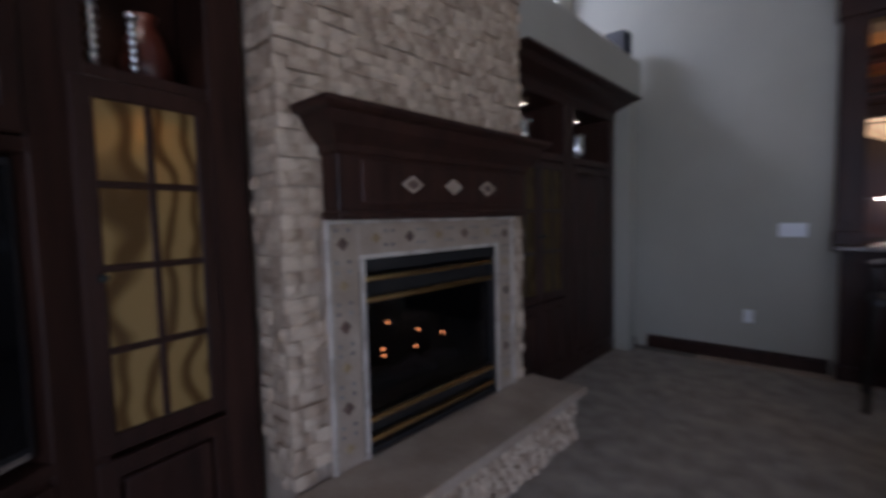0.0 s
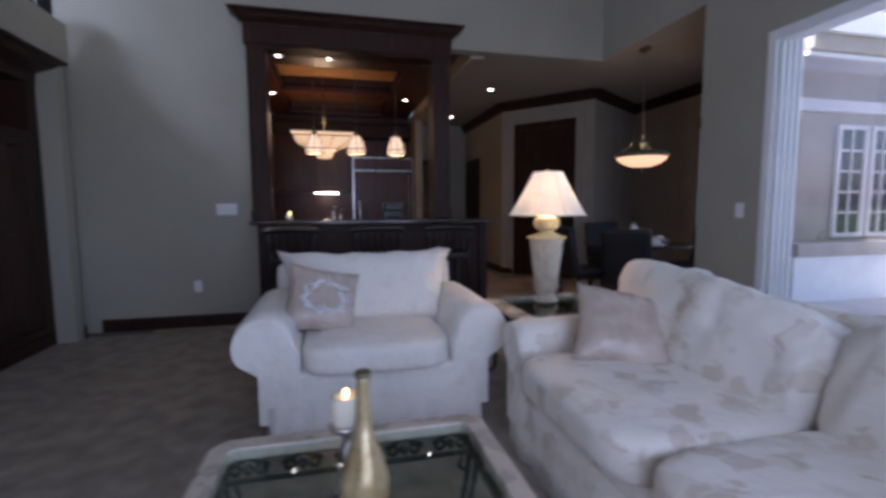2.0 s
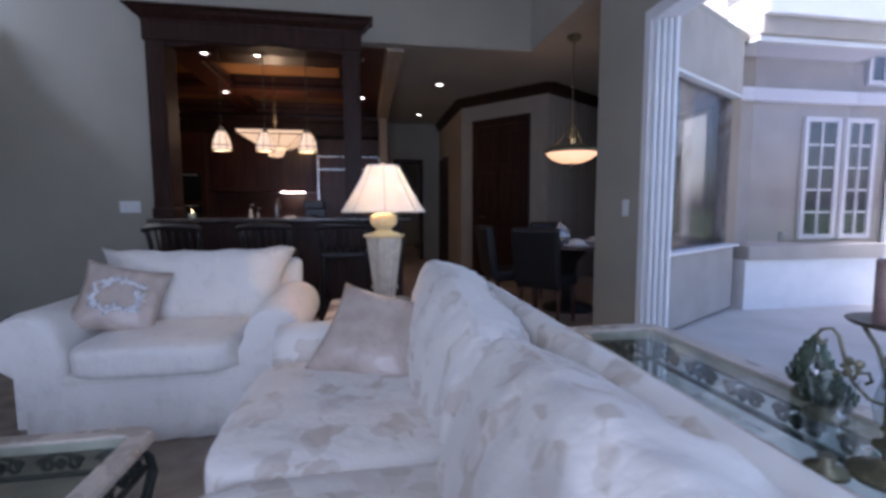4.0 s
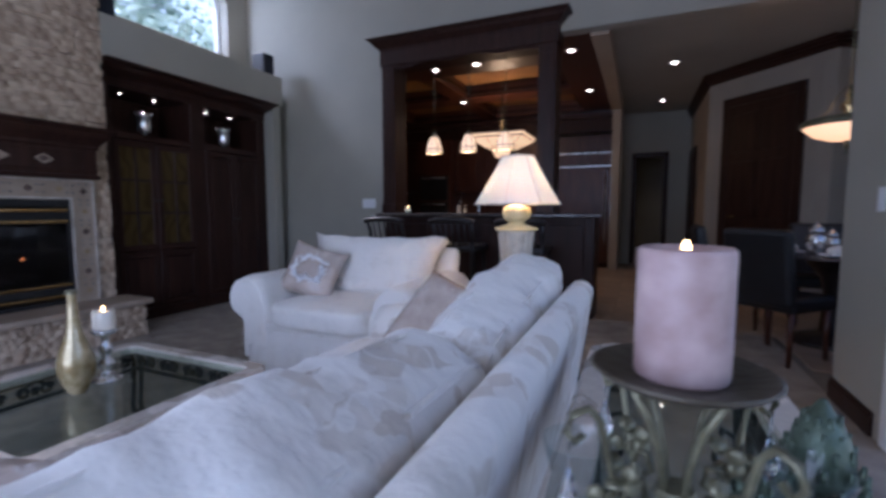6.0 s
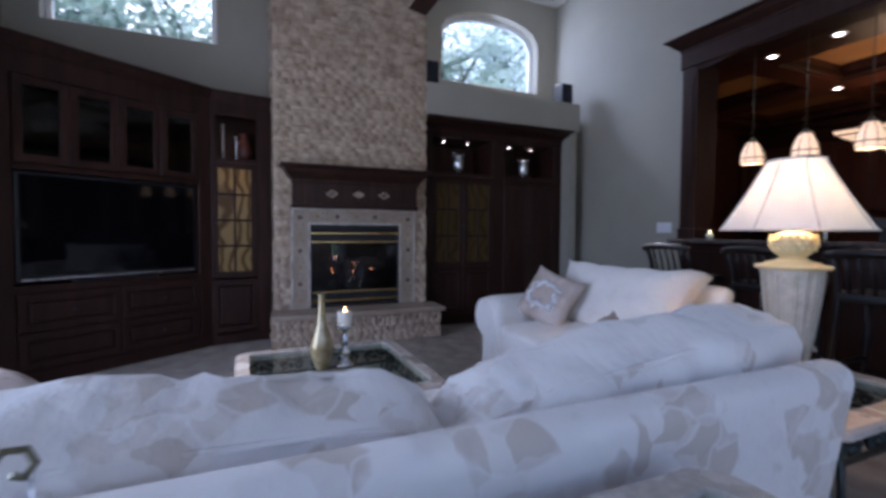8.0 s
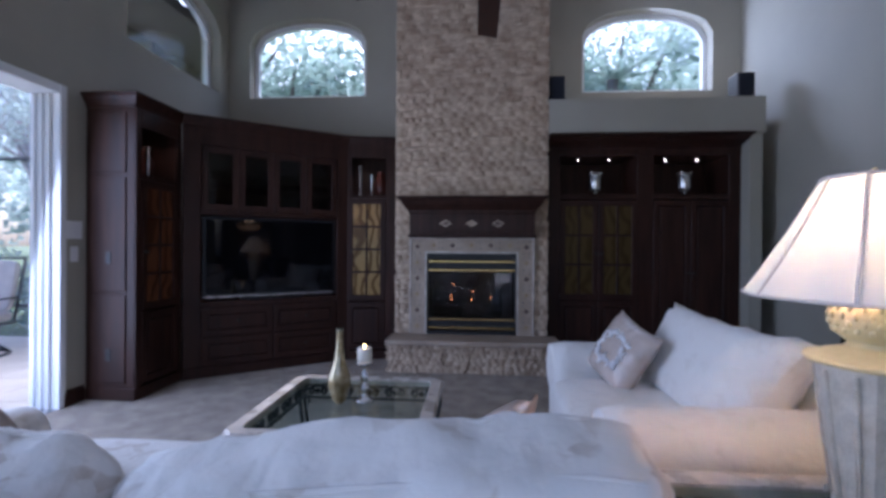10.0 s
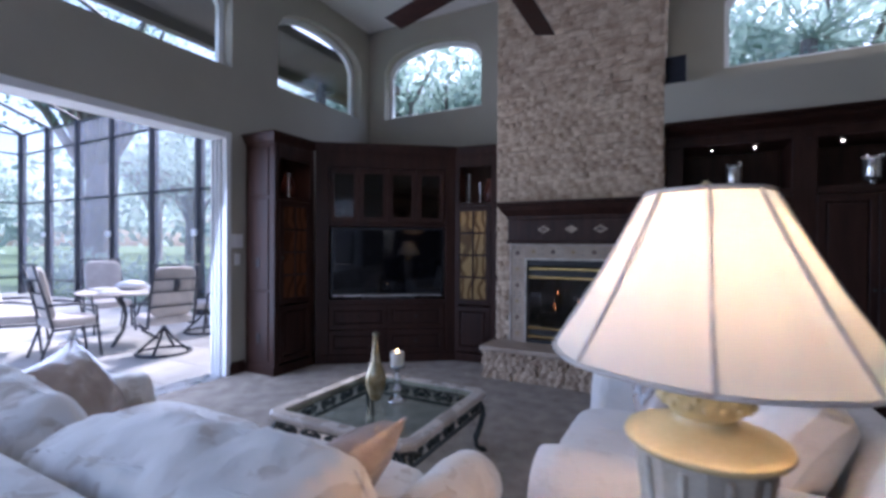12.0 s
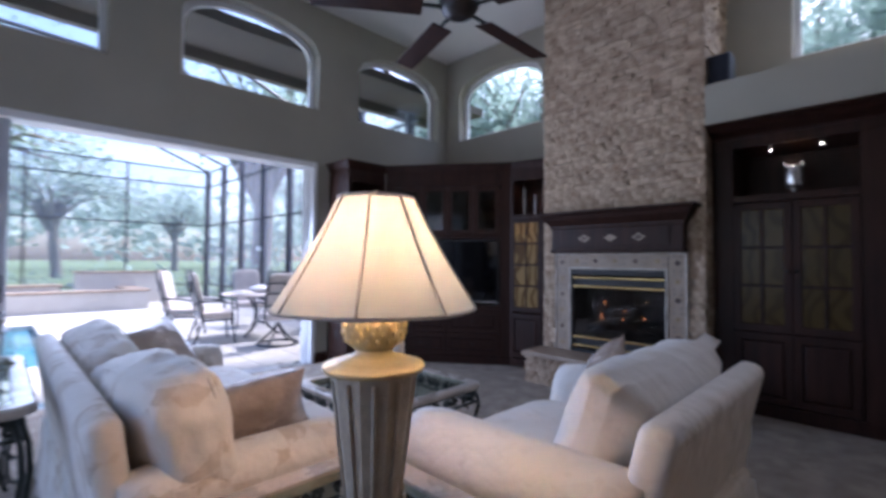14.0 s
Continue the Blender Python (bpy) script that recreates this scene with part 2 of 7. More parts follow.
AMBER = glow("amber_lit_glass", (1.0, 0.62, 0.30), 0.5)
AMBERBOWL = glow("amber_lit_bowl", (1.0, 0.56, 0.25), 0.65)


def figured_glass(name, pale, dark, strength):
    """Swirled amber glass; its own emission stands in for light from behind."""
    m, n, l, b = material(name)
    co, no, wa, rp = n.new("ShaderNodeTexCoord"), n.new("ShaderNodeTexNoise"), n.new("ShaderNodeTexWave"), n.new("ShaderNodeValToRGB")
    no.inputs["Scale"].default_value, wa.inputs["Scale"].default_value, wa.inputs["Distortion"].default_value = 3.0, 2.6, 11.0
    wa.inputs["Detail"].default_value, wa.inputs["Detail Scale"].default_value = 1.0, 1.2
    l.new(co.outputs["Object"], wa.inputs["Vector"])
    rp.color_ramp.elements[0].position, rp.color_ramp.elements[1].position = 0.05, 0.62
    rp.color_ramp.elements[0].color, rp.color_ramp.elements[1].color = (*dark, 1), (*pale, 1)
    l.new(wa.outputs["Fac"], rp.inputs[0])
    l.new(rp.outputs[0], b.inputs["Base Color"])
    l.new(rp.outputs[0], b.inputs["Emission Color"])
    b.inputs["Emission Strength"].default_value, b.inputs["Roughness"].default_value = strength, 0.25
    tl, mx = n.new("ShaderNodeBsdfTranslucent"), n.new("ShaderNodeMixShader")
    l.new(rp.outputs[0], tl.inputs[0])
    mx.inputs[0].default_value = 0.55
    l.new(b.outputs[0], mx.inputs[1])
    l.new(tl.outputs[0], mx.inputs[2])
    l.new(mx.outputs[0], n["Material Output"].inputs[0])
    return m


# How strongly each door is backlit is put into its tone and emission.
ARTGLASS = figured_glass("figured_glass_glow", (0.46, 0.31, 0.12), (0.17, 0.095, 0.032), 0.03)
DIMGLASS = figured_glass("figured_glass_dim_glow", (0.120, 0.080, 0.029), (0.085, 0.053, 0.020), 0.02)
REDGLASS = figured_glass("red_glass_dim_glow", (0.13, 0.05, 0.022), (0.06, 0.022, 0.01), 0.05)
EMBER = glow("glowing_ember", (1.0, 0.34, 0.10), 5.0)
HEATGLASS = glass("dark_heat_glass", (0.42, 0.42, 0.44))
STUCCO = surface("pale_stucco", (0.40, 0.36, 0.31), (0.50, 0.46, 0.41), 3, 0.9, 0.4, 140)
DECK = surface("pale_deck_pavers", (0.52, 0.49, 0.44), (0.66, 0.63, 0.58), 2.0, 0.8, 0.2, 60, each=0.2)
GRASS = surface("lawn_grass", (0.07, 0.12, 0.04), (0.13, 0.19, 0.075), 0.6, 0.9, 0.5, 30)
LEAF = surface("foliage", (0.07, 0.115, 0.075), (0.115, 0.18, 0.12), 1.2, 0.6, 0.0, 20, each=0.9)
_n, _l = LEAF.node_tree.nodes, LEAF.node_tree.links
_tr, _mx = _n.new("ShaderNodeBsdfTranslucent"), _n.new("ShaderNodeMixShader")
_tr.inputs[0].default_value, _mx.inputs[0].default_value = (0.42, 0.54, 0.48, 1), 0.62
_l.new(_n["Principled BSDF"].outputs[0], _mx.inputs[1])
_l.new(_tr.outputs[0], _mx.inputs[2])
_l.new(_mx.outputs[0], _n["Material Output"].inputs[0])
# Screen whose pale blue scatter paints bright outdoor haze over the garden.
SCREENMESH, _n, _l, _b = material("insect_screen_haze")
_tp, _df, _tl, _m1, _m2 = [_n.new("ShaderNode" + k) for k in ("BsdfTransparent", "BsdfDiffuse", "BsdfTranslucent", "MixShader", "MixShader")]
_df.inputs[0].default_value = _tl.inputs[0].default_value = (0.60, 0.64, 0.80, 1)
_m1.inputs[0].default_value, _m2.inputs[0].default_value = 0.5, 0.12
_l.new(_df.outputs[0], _m1.inputs[1])
_l.new(_tl.outputs[0], _m1.inputs[2])
_l.new(_tp.outputs[0], _m2.inputs[1])
_l.new(_m1.outputs[0], _m2.inputs[2])
_l.new(_m2.outputs[0], _n["Material Output"].inputs[0])
SOFFIT = surface("brown_soffit_paint", (0.10, 0.085, 0.07), (0.15, 0.125, 0.10), 2, 0.8, 0.2, 60)
DARKBRONZE = surface("dark_patinated_plate", (0.045, 0.036, 0.024), (0.105, 0.087, 0.06), 14, 0.42, 0.3, 90, metal=0.5)
BARK = surface("bark", (0.12, 0.105, 0.095), (0.24, 0.215, 0.19), 6, 0.9, 0.6, 30, stretch=(3, 3, 0.6))
CAGE = surface("bronze_cage_frame", (0.040, 0.040, 0.048), (0.07, 0.070, 0.082), 6, 0.5, 0.1, 60)
SLING = surface("pale_outdoor_fabric", (0.55, 0.50, 0.47), (0.68, 0.63, 0.60), 10, 0.85, 0.3, 140)
PANEL = surface("grey_beadboard", (0.30, 0.27, 0.225), (0.38, 0.345, 0.29), 2, 0.6, 0.1, 80, each=0.25)
WATER, _, _, _b = material("pool_water")
_b.inputs["Base Color"].default_value, _b.inputs["Roughness"].default_value = (0.10, 0.30, 0.38, 1), 0.05


# ---- mesh helpers ----
def box(bm, x0, x1, y0, y1, z0, z1, m=None):
    v = [bm.verts.new((x, y, z)) for z in (z0, z1) for x, y in ((x0, y0), (x1, y0), (x1, y1), (x0, y1))]
    for f in ((3, 2, 1, 0), (4, 5, 6, 7), (0, 1, 5, 4), (1, 2, 6, 5), (2, 3, 7, 6), (3, 0, 4, 7)):
        bm.faces.new([v[i] for i in f])
    if m is not None:
        bmesh.ops.transform(bm, matrix=m, verts=v)
    return v


def rbox(bm, x0, x1, y0, y1, z0, z1, r=0.01, seg=2, m=None):
    """A box with rounded edges."""
    t = bmesh.new()
    box(t, x0, x1, y0, y1, z0, z1)
    bmesh.ops.bevel(t, geom=t.edges[:], offset=r, segments=seg, affect="EDGES", profile=0.5)
    join(bm, t, m)


def join(bm, t, m=None):
    if m is not None:
        bmesh.ops.transform(t, matrix=m, verts=t.verts[:])
    new_v = {v: bm.verts.new(v.co) for v in t.verts}
    for f in t.faces:
        try:
            g = bm.faces.new([new_v[v] for v in f.verts])
            g.smooth = f.smooth
        except ValueError:
            pass
    t.free()


def lathe(bm, profile, seg=24, m=None, smooth=True, caps=True):
    """Turns (radius, z) rows round z."""
    rings = []
    for r, z in profile:
        rings.append([bm.verts.new((r * math.cos(a), r * math.sin(a), z)) for a in [2 * math.pi * i / seg for i in range(seg)]])
    made = [v for ring in rings for v in ring]
    for a, b in zip(rings, rings[1:]):
        for i in range(seg):
            f = bm.faces.new((a[i], a[(i + 1) % seg], b[(i + 1) % seg], b[i]))
            f.smooth = smooth
    if caps:
        bm.faces.new(rings[0][::-1])
        bm.faces.new(rings[-1])
    if m is not None:
        bmesh.ops.transform(bm, matrix=m, verts=made)


def tube(bm, pts, r, seg=6, taper=1.0):
    """A round bar along points."""
    pts = [Vector(p) for p in pts]
    rings = []
    up = Vector((0.3, 0.2, 1)).normalized()
    for i, p in enumerate(pts):
        d = (pts[min(i + 1, len(pts) - 1)] - pts[max(i - 1, 0)]).normalized()
        s = d.cross(up)
        if s.length < 0.05:
            s = d.cross(Vector((1, 0, 0)))
        s.normalize()
        u = s.cross(d).normalized()
        rr = r * (1 + (taper - 1) * i / max(1, len(pts) - 1))
        rings.append([bm.verts.new(p + s * rr * math.cos(a) + u * rr * math.sin(a)) for a in [2 * math.pi * k / seg for k in range(seg)]])
    for a, b in zip(rings, rings[1:]):
        for i in range(seg):
            f = bm.faces.new((a[i], a[(i + 1) % seg], b[(i + 1) % seg], b[i]))
            f.smooth = True
    bm.faces.new(rings[0][::-1])
    bm.faces.new(rings[-1])


def prism(bm, poly, z0, z1, m=None):
    """An upright prism over a counter-clockwise outline."""
    a, b = [bm.verts.new((x, y, z0)) for x, y in poly], [bm.verts.new((x, y, z1)) for x, y in poly]
    bm.faces.new(a[::-1])
    bm.faces.new(b)
    for i in range(len(poly)):
        j = (i + 1) % len(poly)
        bm.faces.new((a[i], a[j], b[j], b[i]))
    if m is not None:
        bmesh.ops.transform(bm, matrix=m, verts=a + b)


def moulding(bm, profile, path):
    """Sweeps a (out, up) profile along a level path of (x, y, z, outward x, outward y) rows."""
    rows = [[bm.verts.new((x + ox * o, y + oy * o, z + u)) for o, u in profile] for x, y, z, ox, oy in path]
    for a, b in zip(rows, rows[1:]):
        for i in range(len(profile) - 1):
            bm.faces.new((a[i], b[i], b[i + 1], a[i + 1]))
    for r in (rows[0], rows[-1]):
        bm.faces.new(r)
    bmesh.ops.recalc_face_normals(bm, faces=bm.faces[:])


def spiral(cx, cz, r0, r1, a0, a1, n=12):
    """Points of a flat scroll in x and z."""
    return [(cx + (r0 + (r1 - r0) * i / n) * math.cos(a0 + (a1 - a0) * i / n), 0, cz + (r0 + (r1 - r0) * i / n) * math.sin(a0 + (a1 - a0) * i / n)) for i in range(n + 1)]


def cushion(sx, sy, sz, p=5.0, crown=0.12, wrinkle=0.008, cuts=13, seed=0):
    """A stuffed box cushion."""
    t = bmesh.new()
    bmesh.ops.create_cube(t, size=2)
    bmesh.ops.subdivide_edges(t, edges=t.edges[:], cuts=cuts, use_grid_fill=True)
    for v in t.verts:
        x, y, z = v.co
        k = (abs(x) ** p + abs(y) ** p + abs(z) ** p) ** (1 / p)
        x, y, z = x / k, y / k, z / k
        z *= 1 - crown + 2 * crown * (1 - x * x) * (1 - y * y)
        q = Vector((x * sx / 2, y * sy / 2, z * sz / 2))
        w = noise.noise(q * 7 + Vector((seed * 3.1, seed, 0))) + 0.5 * noise.noise(q * 18 + Vector((seed, 0, seed)))
        w += 0.9 * (1 - 2 * abs(noise.noise(Vector((q.x * 13, q.y * 5, q.z * 5 + seed)))))
        v.co = q + q.normalized() * w * wrinkle * 0.8
    for f in t.faces:
        f.smooth = True
    return t


def throw_pillow(sx, sy, sz, seed=0, edge=0.04, full=2.6, puff=0.007):
    """A square pillow with pointed corners and a thin seam, or a boxed edge."""
    t = bmesh.new()
    bmesh.ops.create_cube(t, size=2)
    bmesh.ops.subdivide_edges(t, edges=t.edges[:], cuts=11, use_grid_fill=True)
    for v in t.verts:
        x, y, z = v.co
        h = (max(0, 1 - abs(x) ** full) * max(0, 1 - abs(y) ** full)) ** 0.5
        pin = 1 - 0.10 * (1 - abs(y) ** 2) * abs(x) ** 3
        pin2 = 1 - 0.10 * (1 - abs(x) ** 2) * abs(y) ** 3
        q = Vector((x * pin * sx / 2, y * pin2 * sy / 2, z * (edge + (1 - edge) * h) * sz / 2))
        v.co = q + Vector((0, 0, 1)) * puff * h * noise.noise(q * 14 + Vector((seed, seed, 0)))
    for f in t.faces:
        f.smooth = True
    return t


def mesh_of(name, bm, mat):
    bmesh.ops.recalc_face_normals(bm, faces=bm.faces[:]) if len(bm.faces) < 60000 else None
    me = bpy.data.meshes.new(name)
    bm.to_mesh(me)
    bm.free()
    me.materials.append(mat)
    return me


def part(name, bm, mat, parent, label=""):
    ob = new(name, mesh_of(name, bm, mat))
    ob.parent = parent
    if label:
        ob["label"] = label
    return ob


def thing(name, label, category, at=(0, 0, 0), rz=0, group="", kind=""):
    ob = new(name)
    ob.empty_display_size = 0.1
    ob.matrix_basis = pose(*at, 0, 0, rz)
    return tagged(ob, label, category, group, kind)


def solid(name, bm, mat, label, category, kind="structure", at=None, rz=0, group=""):
    ob = new(name, mesh_of(name, bm, mat))
    if at is not None:
        ob.matrix_basis = pose(*at, 0, 0, rz)
    return tagged(ob, label, category, group, kind)


def slot(name, make, mat, parent, label=""):
    """A part whose mesh make(bm) fills."""
    bm = bmesh.new()
    make(bm)
    return part(name, bm, mat, parent, label)


# ---- the shell ----
XW, XE, YS, YN, ZC = -2.28, 3.88, -1.475, 4.77, 4.42
ZK = 3.03


def wall_mesh(axis, p0, p1, a0, a1, z0, z1, holes):
    """A wall between p0 and p1 across its axis, from a0 to a1, with openings (a0, a1, z0, z1, arch rise)."""
    bm = bmesh.new()

    def cell(b0, b1, c0, c1):
        if axis == "x":
            box(bm, p0, p1, b0, b1, c0, c1)
        else:
            box(bm, b0, b1, p0, p1, c0, c1)
    A = sorted({a0, a1, *[h[0] for h in holes], *[h[1] for h in holes]})
    Z = sorted({z0, z1, *[h[2] for h in holes], *[h[3] for h in holes]})
    for b0, b1 in zip(A, A[1:]):
        for c0, c1 in zip(Z, Z[1:]):
            bm_, cm = (b0 + b1) / 2, (c0 + c1) / 2
            if not any(h[0] < bm_ < h[1] and h[2] < cm < h[3] for h in holes):
                cell(b0, b1, c0, c1)
    for h0, h1, _, top, rise in holes:
        if rise:
            n, half, mid = 20, (h1 - h0) / 2, (h0 + h1) / 2
            zz = lambda a: top - rise * (1 - math.sqrt(max(0, 1 - ((a - mid) / half) ** 2)))
            for i in range(n):
                b0, b1 = h0 + (h1 - h0) * i / n, h0 + (h1 - h0) * (i + 1) / n
                q = [(b0, zz(b0)), (b1, zz(b1)), (b1, top), (b0, top)]
                vs = []
                for pp in (p0, p1):
                    vs.append([bm.verts.new((pp, b, c) if axis == "x" else (b, pp, c)) for b, c in q])
                bm.faces.new(vs[0][::-1])
                bm.faces.new(vs[1])
                for k in range(4):
                    j = (k + 1) % 4
                    bm.faces.new((vs[0][k], vs[0][j], vs[1][j], vs[1][k]))
    return bm


SILL, APEX, RISE = 3.13, 4.12, 0.30
S_WINS = [(-2.09, -0.60), (-0.01, 1.53), (2.12, 3.62)]
W_WINS = [(-1.20, 0.30), (2.94, 4.45)]
solid("wall_south", wall_mesh("y", YS - 0.25, YS, XW - 0.25, XE + 0.25, 0, ZC, [(0.04, 3.55, 0, 2.43, 0)] + [(a, b, SILL, APEX, RISE) for a, b in S_WINS]), PAINT, "greige painted wall with wide patio opening and arched transom windows", "wall")
solid("wall_west", wall_mesh("x", XW - 0.25, XW, YS, YN, 0, ZC, [(a, b, SILL, APEX, RISE) for a, b in W_WINS]), PAINT, "greige painted wall with two arched high windows", "wall")
solid("wall_north", wall_mesh("y", YN, YN + 0.16, XW - 0.25, XE, 0, ZC, [(0.0, 1.9, 1.0, 3.0, 0), (1.9, XE, 0, 2.92, 0)]), PAINT, "greige painted wall with bar pass-through and wide opening", "wall")
solid("wall_east", wall_mesh("x", XE, XE + 0.16, YS, YN + 0.16, 0, ZC, [(-0.7, 2.60, 0, 2.42, 0), (3.23, YN + 0.16, 0, 2.92, 0)]), PAINT, "greige painted wall with patio opening and dining opening", "wall")
bm = bmesh.new()
box(bm, XW - 0.25, XE + 0.16, YS - 0.25, YN + 0.16, ZC, ZC + 0.12)
solid("ceiling", bm, CEIL, "high white textured living room ceiling", "ceiling")
bm = bmesh.new()
box(bm, XW - 0.25, XE, YS, 4.62, -0.12, 0.0)
solid("floor", bm, CARPET, "plush taupe carpet with mottled pile", "carpet")


# chimney, ledge and columns
CX, CY0, CY1 = -1.50, 0.82, 2.43
bm = bmesh.new()
box(bm, XW, CX - 0.03, CY0 + 0.03, 1.14, 0, ZC)
box(bm, XW, CX - 0.03, 2.12, CY1 - 0.03, 0, ZC)
box(bm, XW, CX - 0.03, 1.14, 2.12, 1.2, ZC)
box(bm, XW, CX - 0.03, 1.14, 2.12, 0, 0.32)
chimney = solid("chimney_breast", bm, MORTAR, "tall chimney breast clad in split-face travertine", "chimney")
bm = bmesh.new()
box(bm, XW, CX, CY1, 4.58, 2.44, 2.80)
box(bm, XW, -1.55, 4.46, 4.58, 0, 2.44)
solid("wall_ledge", bm, PAINT, "greige drywall plant ledge above the cabinets", "wall")


# kitchen and dining shell
bm = bmesh.new()
box(bm, -2.6, 6.4, YN + 0.16, 14.4, -0.12, -0.006)
prism(bm, [(XE, 3.23), (4.04, 3.23), (6.33, 4.50), (6.4, YN + 0.16), (XE, YN + 0.16)], -0.12, -0.006)
box(bm, XW, XE, 4.62, YN + 0.16, -0.12, -0.006)
kfloor = solid("floor_kitchen", bm, GROUT, "brown stone tile floor with grout joints", "floor")
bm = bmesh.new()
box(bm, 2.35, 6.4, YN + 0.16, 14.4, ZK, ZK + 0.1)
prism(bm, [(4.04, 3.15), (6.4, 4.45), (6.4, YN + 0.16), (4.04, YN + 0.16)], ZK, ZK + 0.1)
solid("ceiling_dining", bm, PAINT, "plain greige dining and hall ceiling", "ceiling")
bm = bmesh.new()
box(bm, -2.6, 2.35, 9.55, 9.75, 0, ZK + 0.3)
box(bm, -2.6, -2.4, YN + 0.16, 9.55, 0, ZK + 0.3)
solid("wall_kitchen", bm, MAPLE, "dark kitchen back wall", "wall")


def slab_wall(name, p, q, thick, z0, z1, mat, label):
    """An upright wall from p to q, thick on its left side."""
    d = Vector((q[0] - p[0], q[1] - p[1], 0))
    n = Vector((-d.y, d.x, 0)).normalized() * thick
    bm = bmesh.new()
    prism(bm, [p, q, (q[0] + n.x, q[1] + n.y), (p[0] + n.x, p[1] + n.y)], z0, z1)
    return solid(name, bm, mat, label, "wall")


slab_wall("wall_dining_1", (4.73, 6.29), (3.67, 7.53), -0.12, 0, ZK, PANEL, "grey beadboard wall beside the dining door")
slab_wall("wall_dining_2", (6.13, 7.23), (4.73, 6.29), -0.12, 0, ZK, PANEL, "grey beadboard dining wall")
solid("wall_dining_3", wall_mesh("x", 6.13, 6.33, 4.45, 7.3, 0, ZK, [(4.62, 5.42, 0.8, 2.35, 0)]), BEIGE, "beige panelled dining wall with window", "wall")
slab_wall("wall_dining_4", (XE + 0.16, 3.23), (6.16, 4.45), -0.13, 0, 0.72, STUCCO, "pale diagonal knee wall under the dining glass")
slab_wall("wall_dining_5", (XE + 0.16, 3.23), (6.16, 4.45), -0.13, 2.42, ZK, STUCCO, "pale diagonal header over the dining glass")
slab_wall("window_dining_glass", (XE + 0.17, 3.20), (6.16, 4.41), -0.012, 0.74, 2.40, TINTED, "frameless tinted fixed glass of the dining bay")
slab_wall("trim_dining_sill", (XE + 0.16, 3.19), (6.17, 4.41), -0.15, 0.72, 0.745, WHITE, "white stone sill under the dining glass")
slab_wall("trim_dining_head", (XE + 0.16, 3.20), (6.17, 4.42), -0.10, 2.395, 2.42, WHITE, "white head trim over the dining glass")
slab_wall("wall_hall_1", (3.67, 7.53), (3.67, 9.9), -0.12, 0, ZK, BEIGE, "beige hall wall")
solid("wall_hall_2", wall_mesh("y", 9.9, 10.05, 2.28, 4.2, 0, ZK, [(2.72, 3.2, 0, 2.15, 0)]), PAINT, "painted hall wall with doorway", "wall")
slab_wall("wall_hall_4", (2.42, 10.05), (2.42, 14.35), 0.12, 0, ZK, PAINT, "far hall side wall")
slab_wall("wall_hall_5", (4.05, 14.35), (4.05, 10.05), 0.12, 0, ZK, PAINT, "far hall side wall")
solid("wall_hall_3", wall_mesh("y", 14.3, 14.4, 2.0, 4.2, 0, ZK, []), PAINT, "far hall wall", "wall")
bm = bmesh.new()
box(bm, 2.30, 2.44, 8.66, 9.9, 0, ZK)
solid("wall_pier", bm, BEIGE, "beige pier beside the refrigerator", "wall")
bm = bmesh.new()
box(bm, 2.28, 2.46, YN + 0.16, 8.8, ZK - 0.14, ZK + 0.3)
solid("beam_hall", bm, BEIGE, "beige beam between kitchen and hall", "beam")


# ---- living room furniture ----
def arm_mesh(bm, length, r, top, thick, over=0.08):
    """A rolled arm along y from 0 to length, rolling out to -x; inner face at x = thick / 2."""
    prof = [(-thick / 2, 0.10), (-thick / 2, top - 2.0 * r)]
    cx, cz = -thick / 2 + r - over, top - r
    for i in range(15):
        a = radians(215 - 215 * i / 14)
        prof.append((cx + r * math.cos(a), cz + r * math.sin(a)))
    prof += [(thick / 2, top - 1.4 * r), (thick / 2, 0.10)]
    t = bmesh.new()
    n = 10
    rings = []
    for k in range(n + 1):
        y = length * k / n
        s = 1.0 - (0.05 if k in (0, n) else 0.0)
        rings.append([t.verts.new((x * s, y, z * s + (1 - s) * 0.3 + 0.006 * noise.noise(Vector((x * 6, y * 6, z * 6))))) for x, z in prof])
    for a, b in zip(rings, rings[1:]):
        for i in range(len(prof)):
            j = (i + 1) % len(prof)
            f = t.faces.new((a[i], a[j], b[j], b[i]))
            f.smooth = True
    for rg in (rings[0][::-1], rings[-1]):
        t.faces.new(rg)
    join(bm, t)


def skirt_mesh(bm, x0, x1, y0, y1, z0, z1):
    """A loose skirt round three sides, gently pleated, closed to a block behind."""
    t = bmesh.new()
    pts = []
    nx, ny = 30, 20
    for i in range(nx + 1):
        pts.append((x0 + (x1 - x0) * i / nx, y0, 0, -1))
    for i in range(1, ny + 1):
        pts.append((x1, y0 + (y1 - y0) * i / ny, 1, 0))
    for i in range(1, nx + 1):
        pts.append((x1 - (x1 - x0) * i / nx, y1, 0, 1))
    for i in range(1, ny):
        pts.append((x0, y1 - (y1 - y0) * i / ny, -1, 0))
    rows = []
    for k in range(4):
        z = z1 + (z0 - z1) * k / 3
        rows.append([t.verts.new((x + ox * 0.012 * k * noise.noise(Vector((x * 9, y * 9, 1))) + ox * 0.028 * k / 3, y + oy * 0.012 * k * noise.noise(Vector((x * 9, y * 9, 5))) + oy * 0.028 * k / 3, z)) for x, y, ox, oy in pts])
    m = len(pts)
    for a, b in zip(rows, rows[1:]):
        for i in range(m):
            f = t.faces.new((a[i], b[i], b[(i + 1) % m], a[(i + 1) % m]))
            f.smooth = True
    t.faces.new(rows[0])
    t.faces.new(rows[-1][::-1])
    join(bm, t)


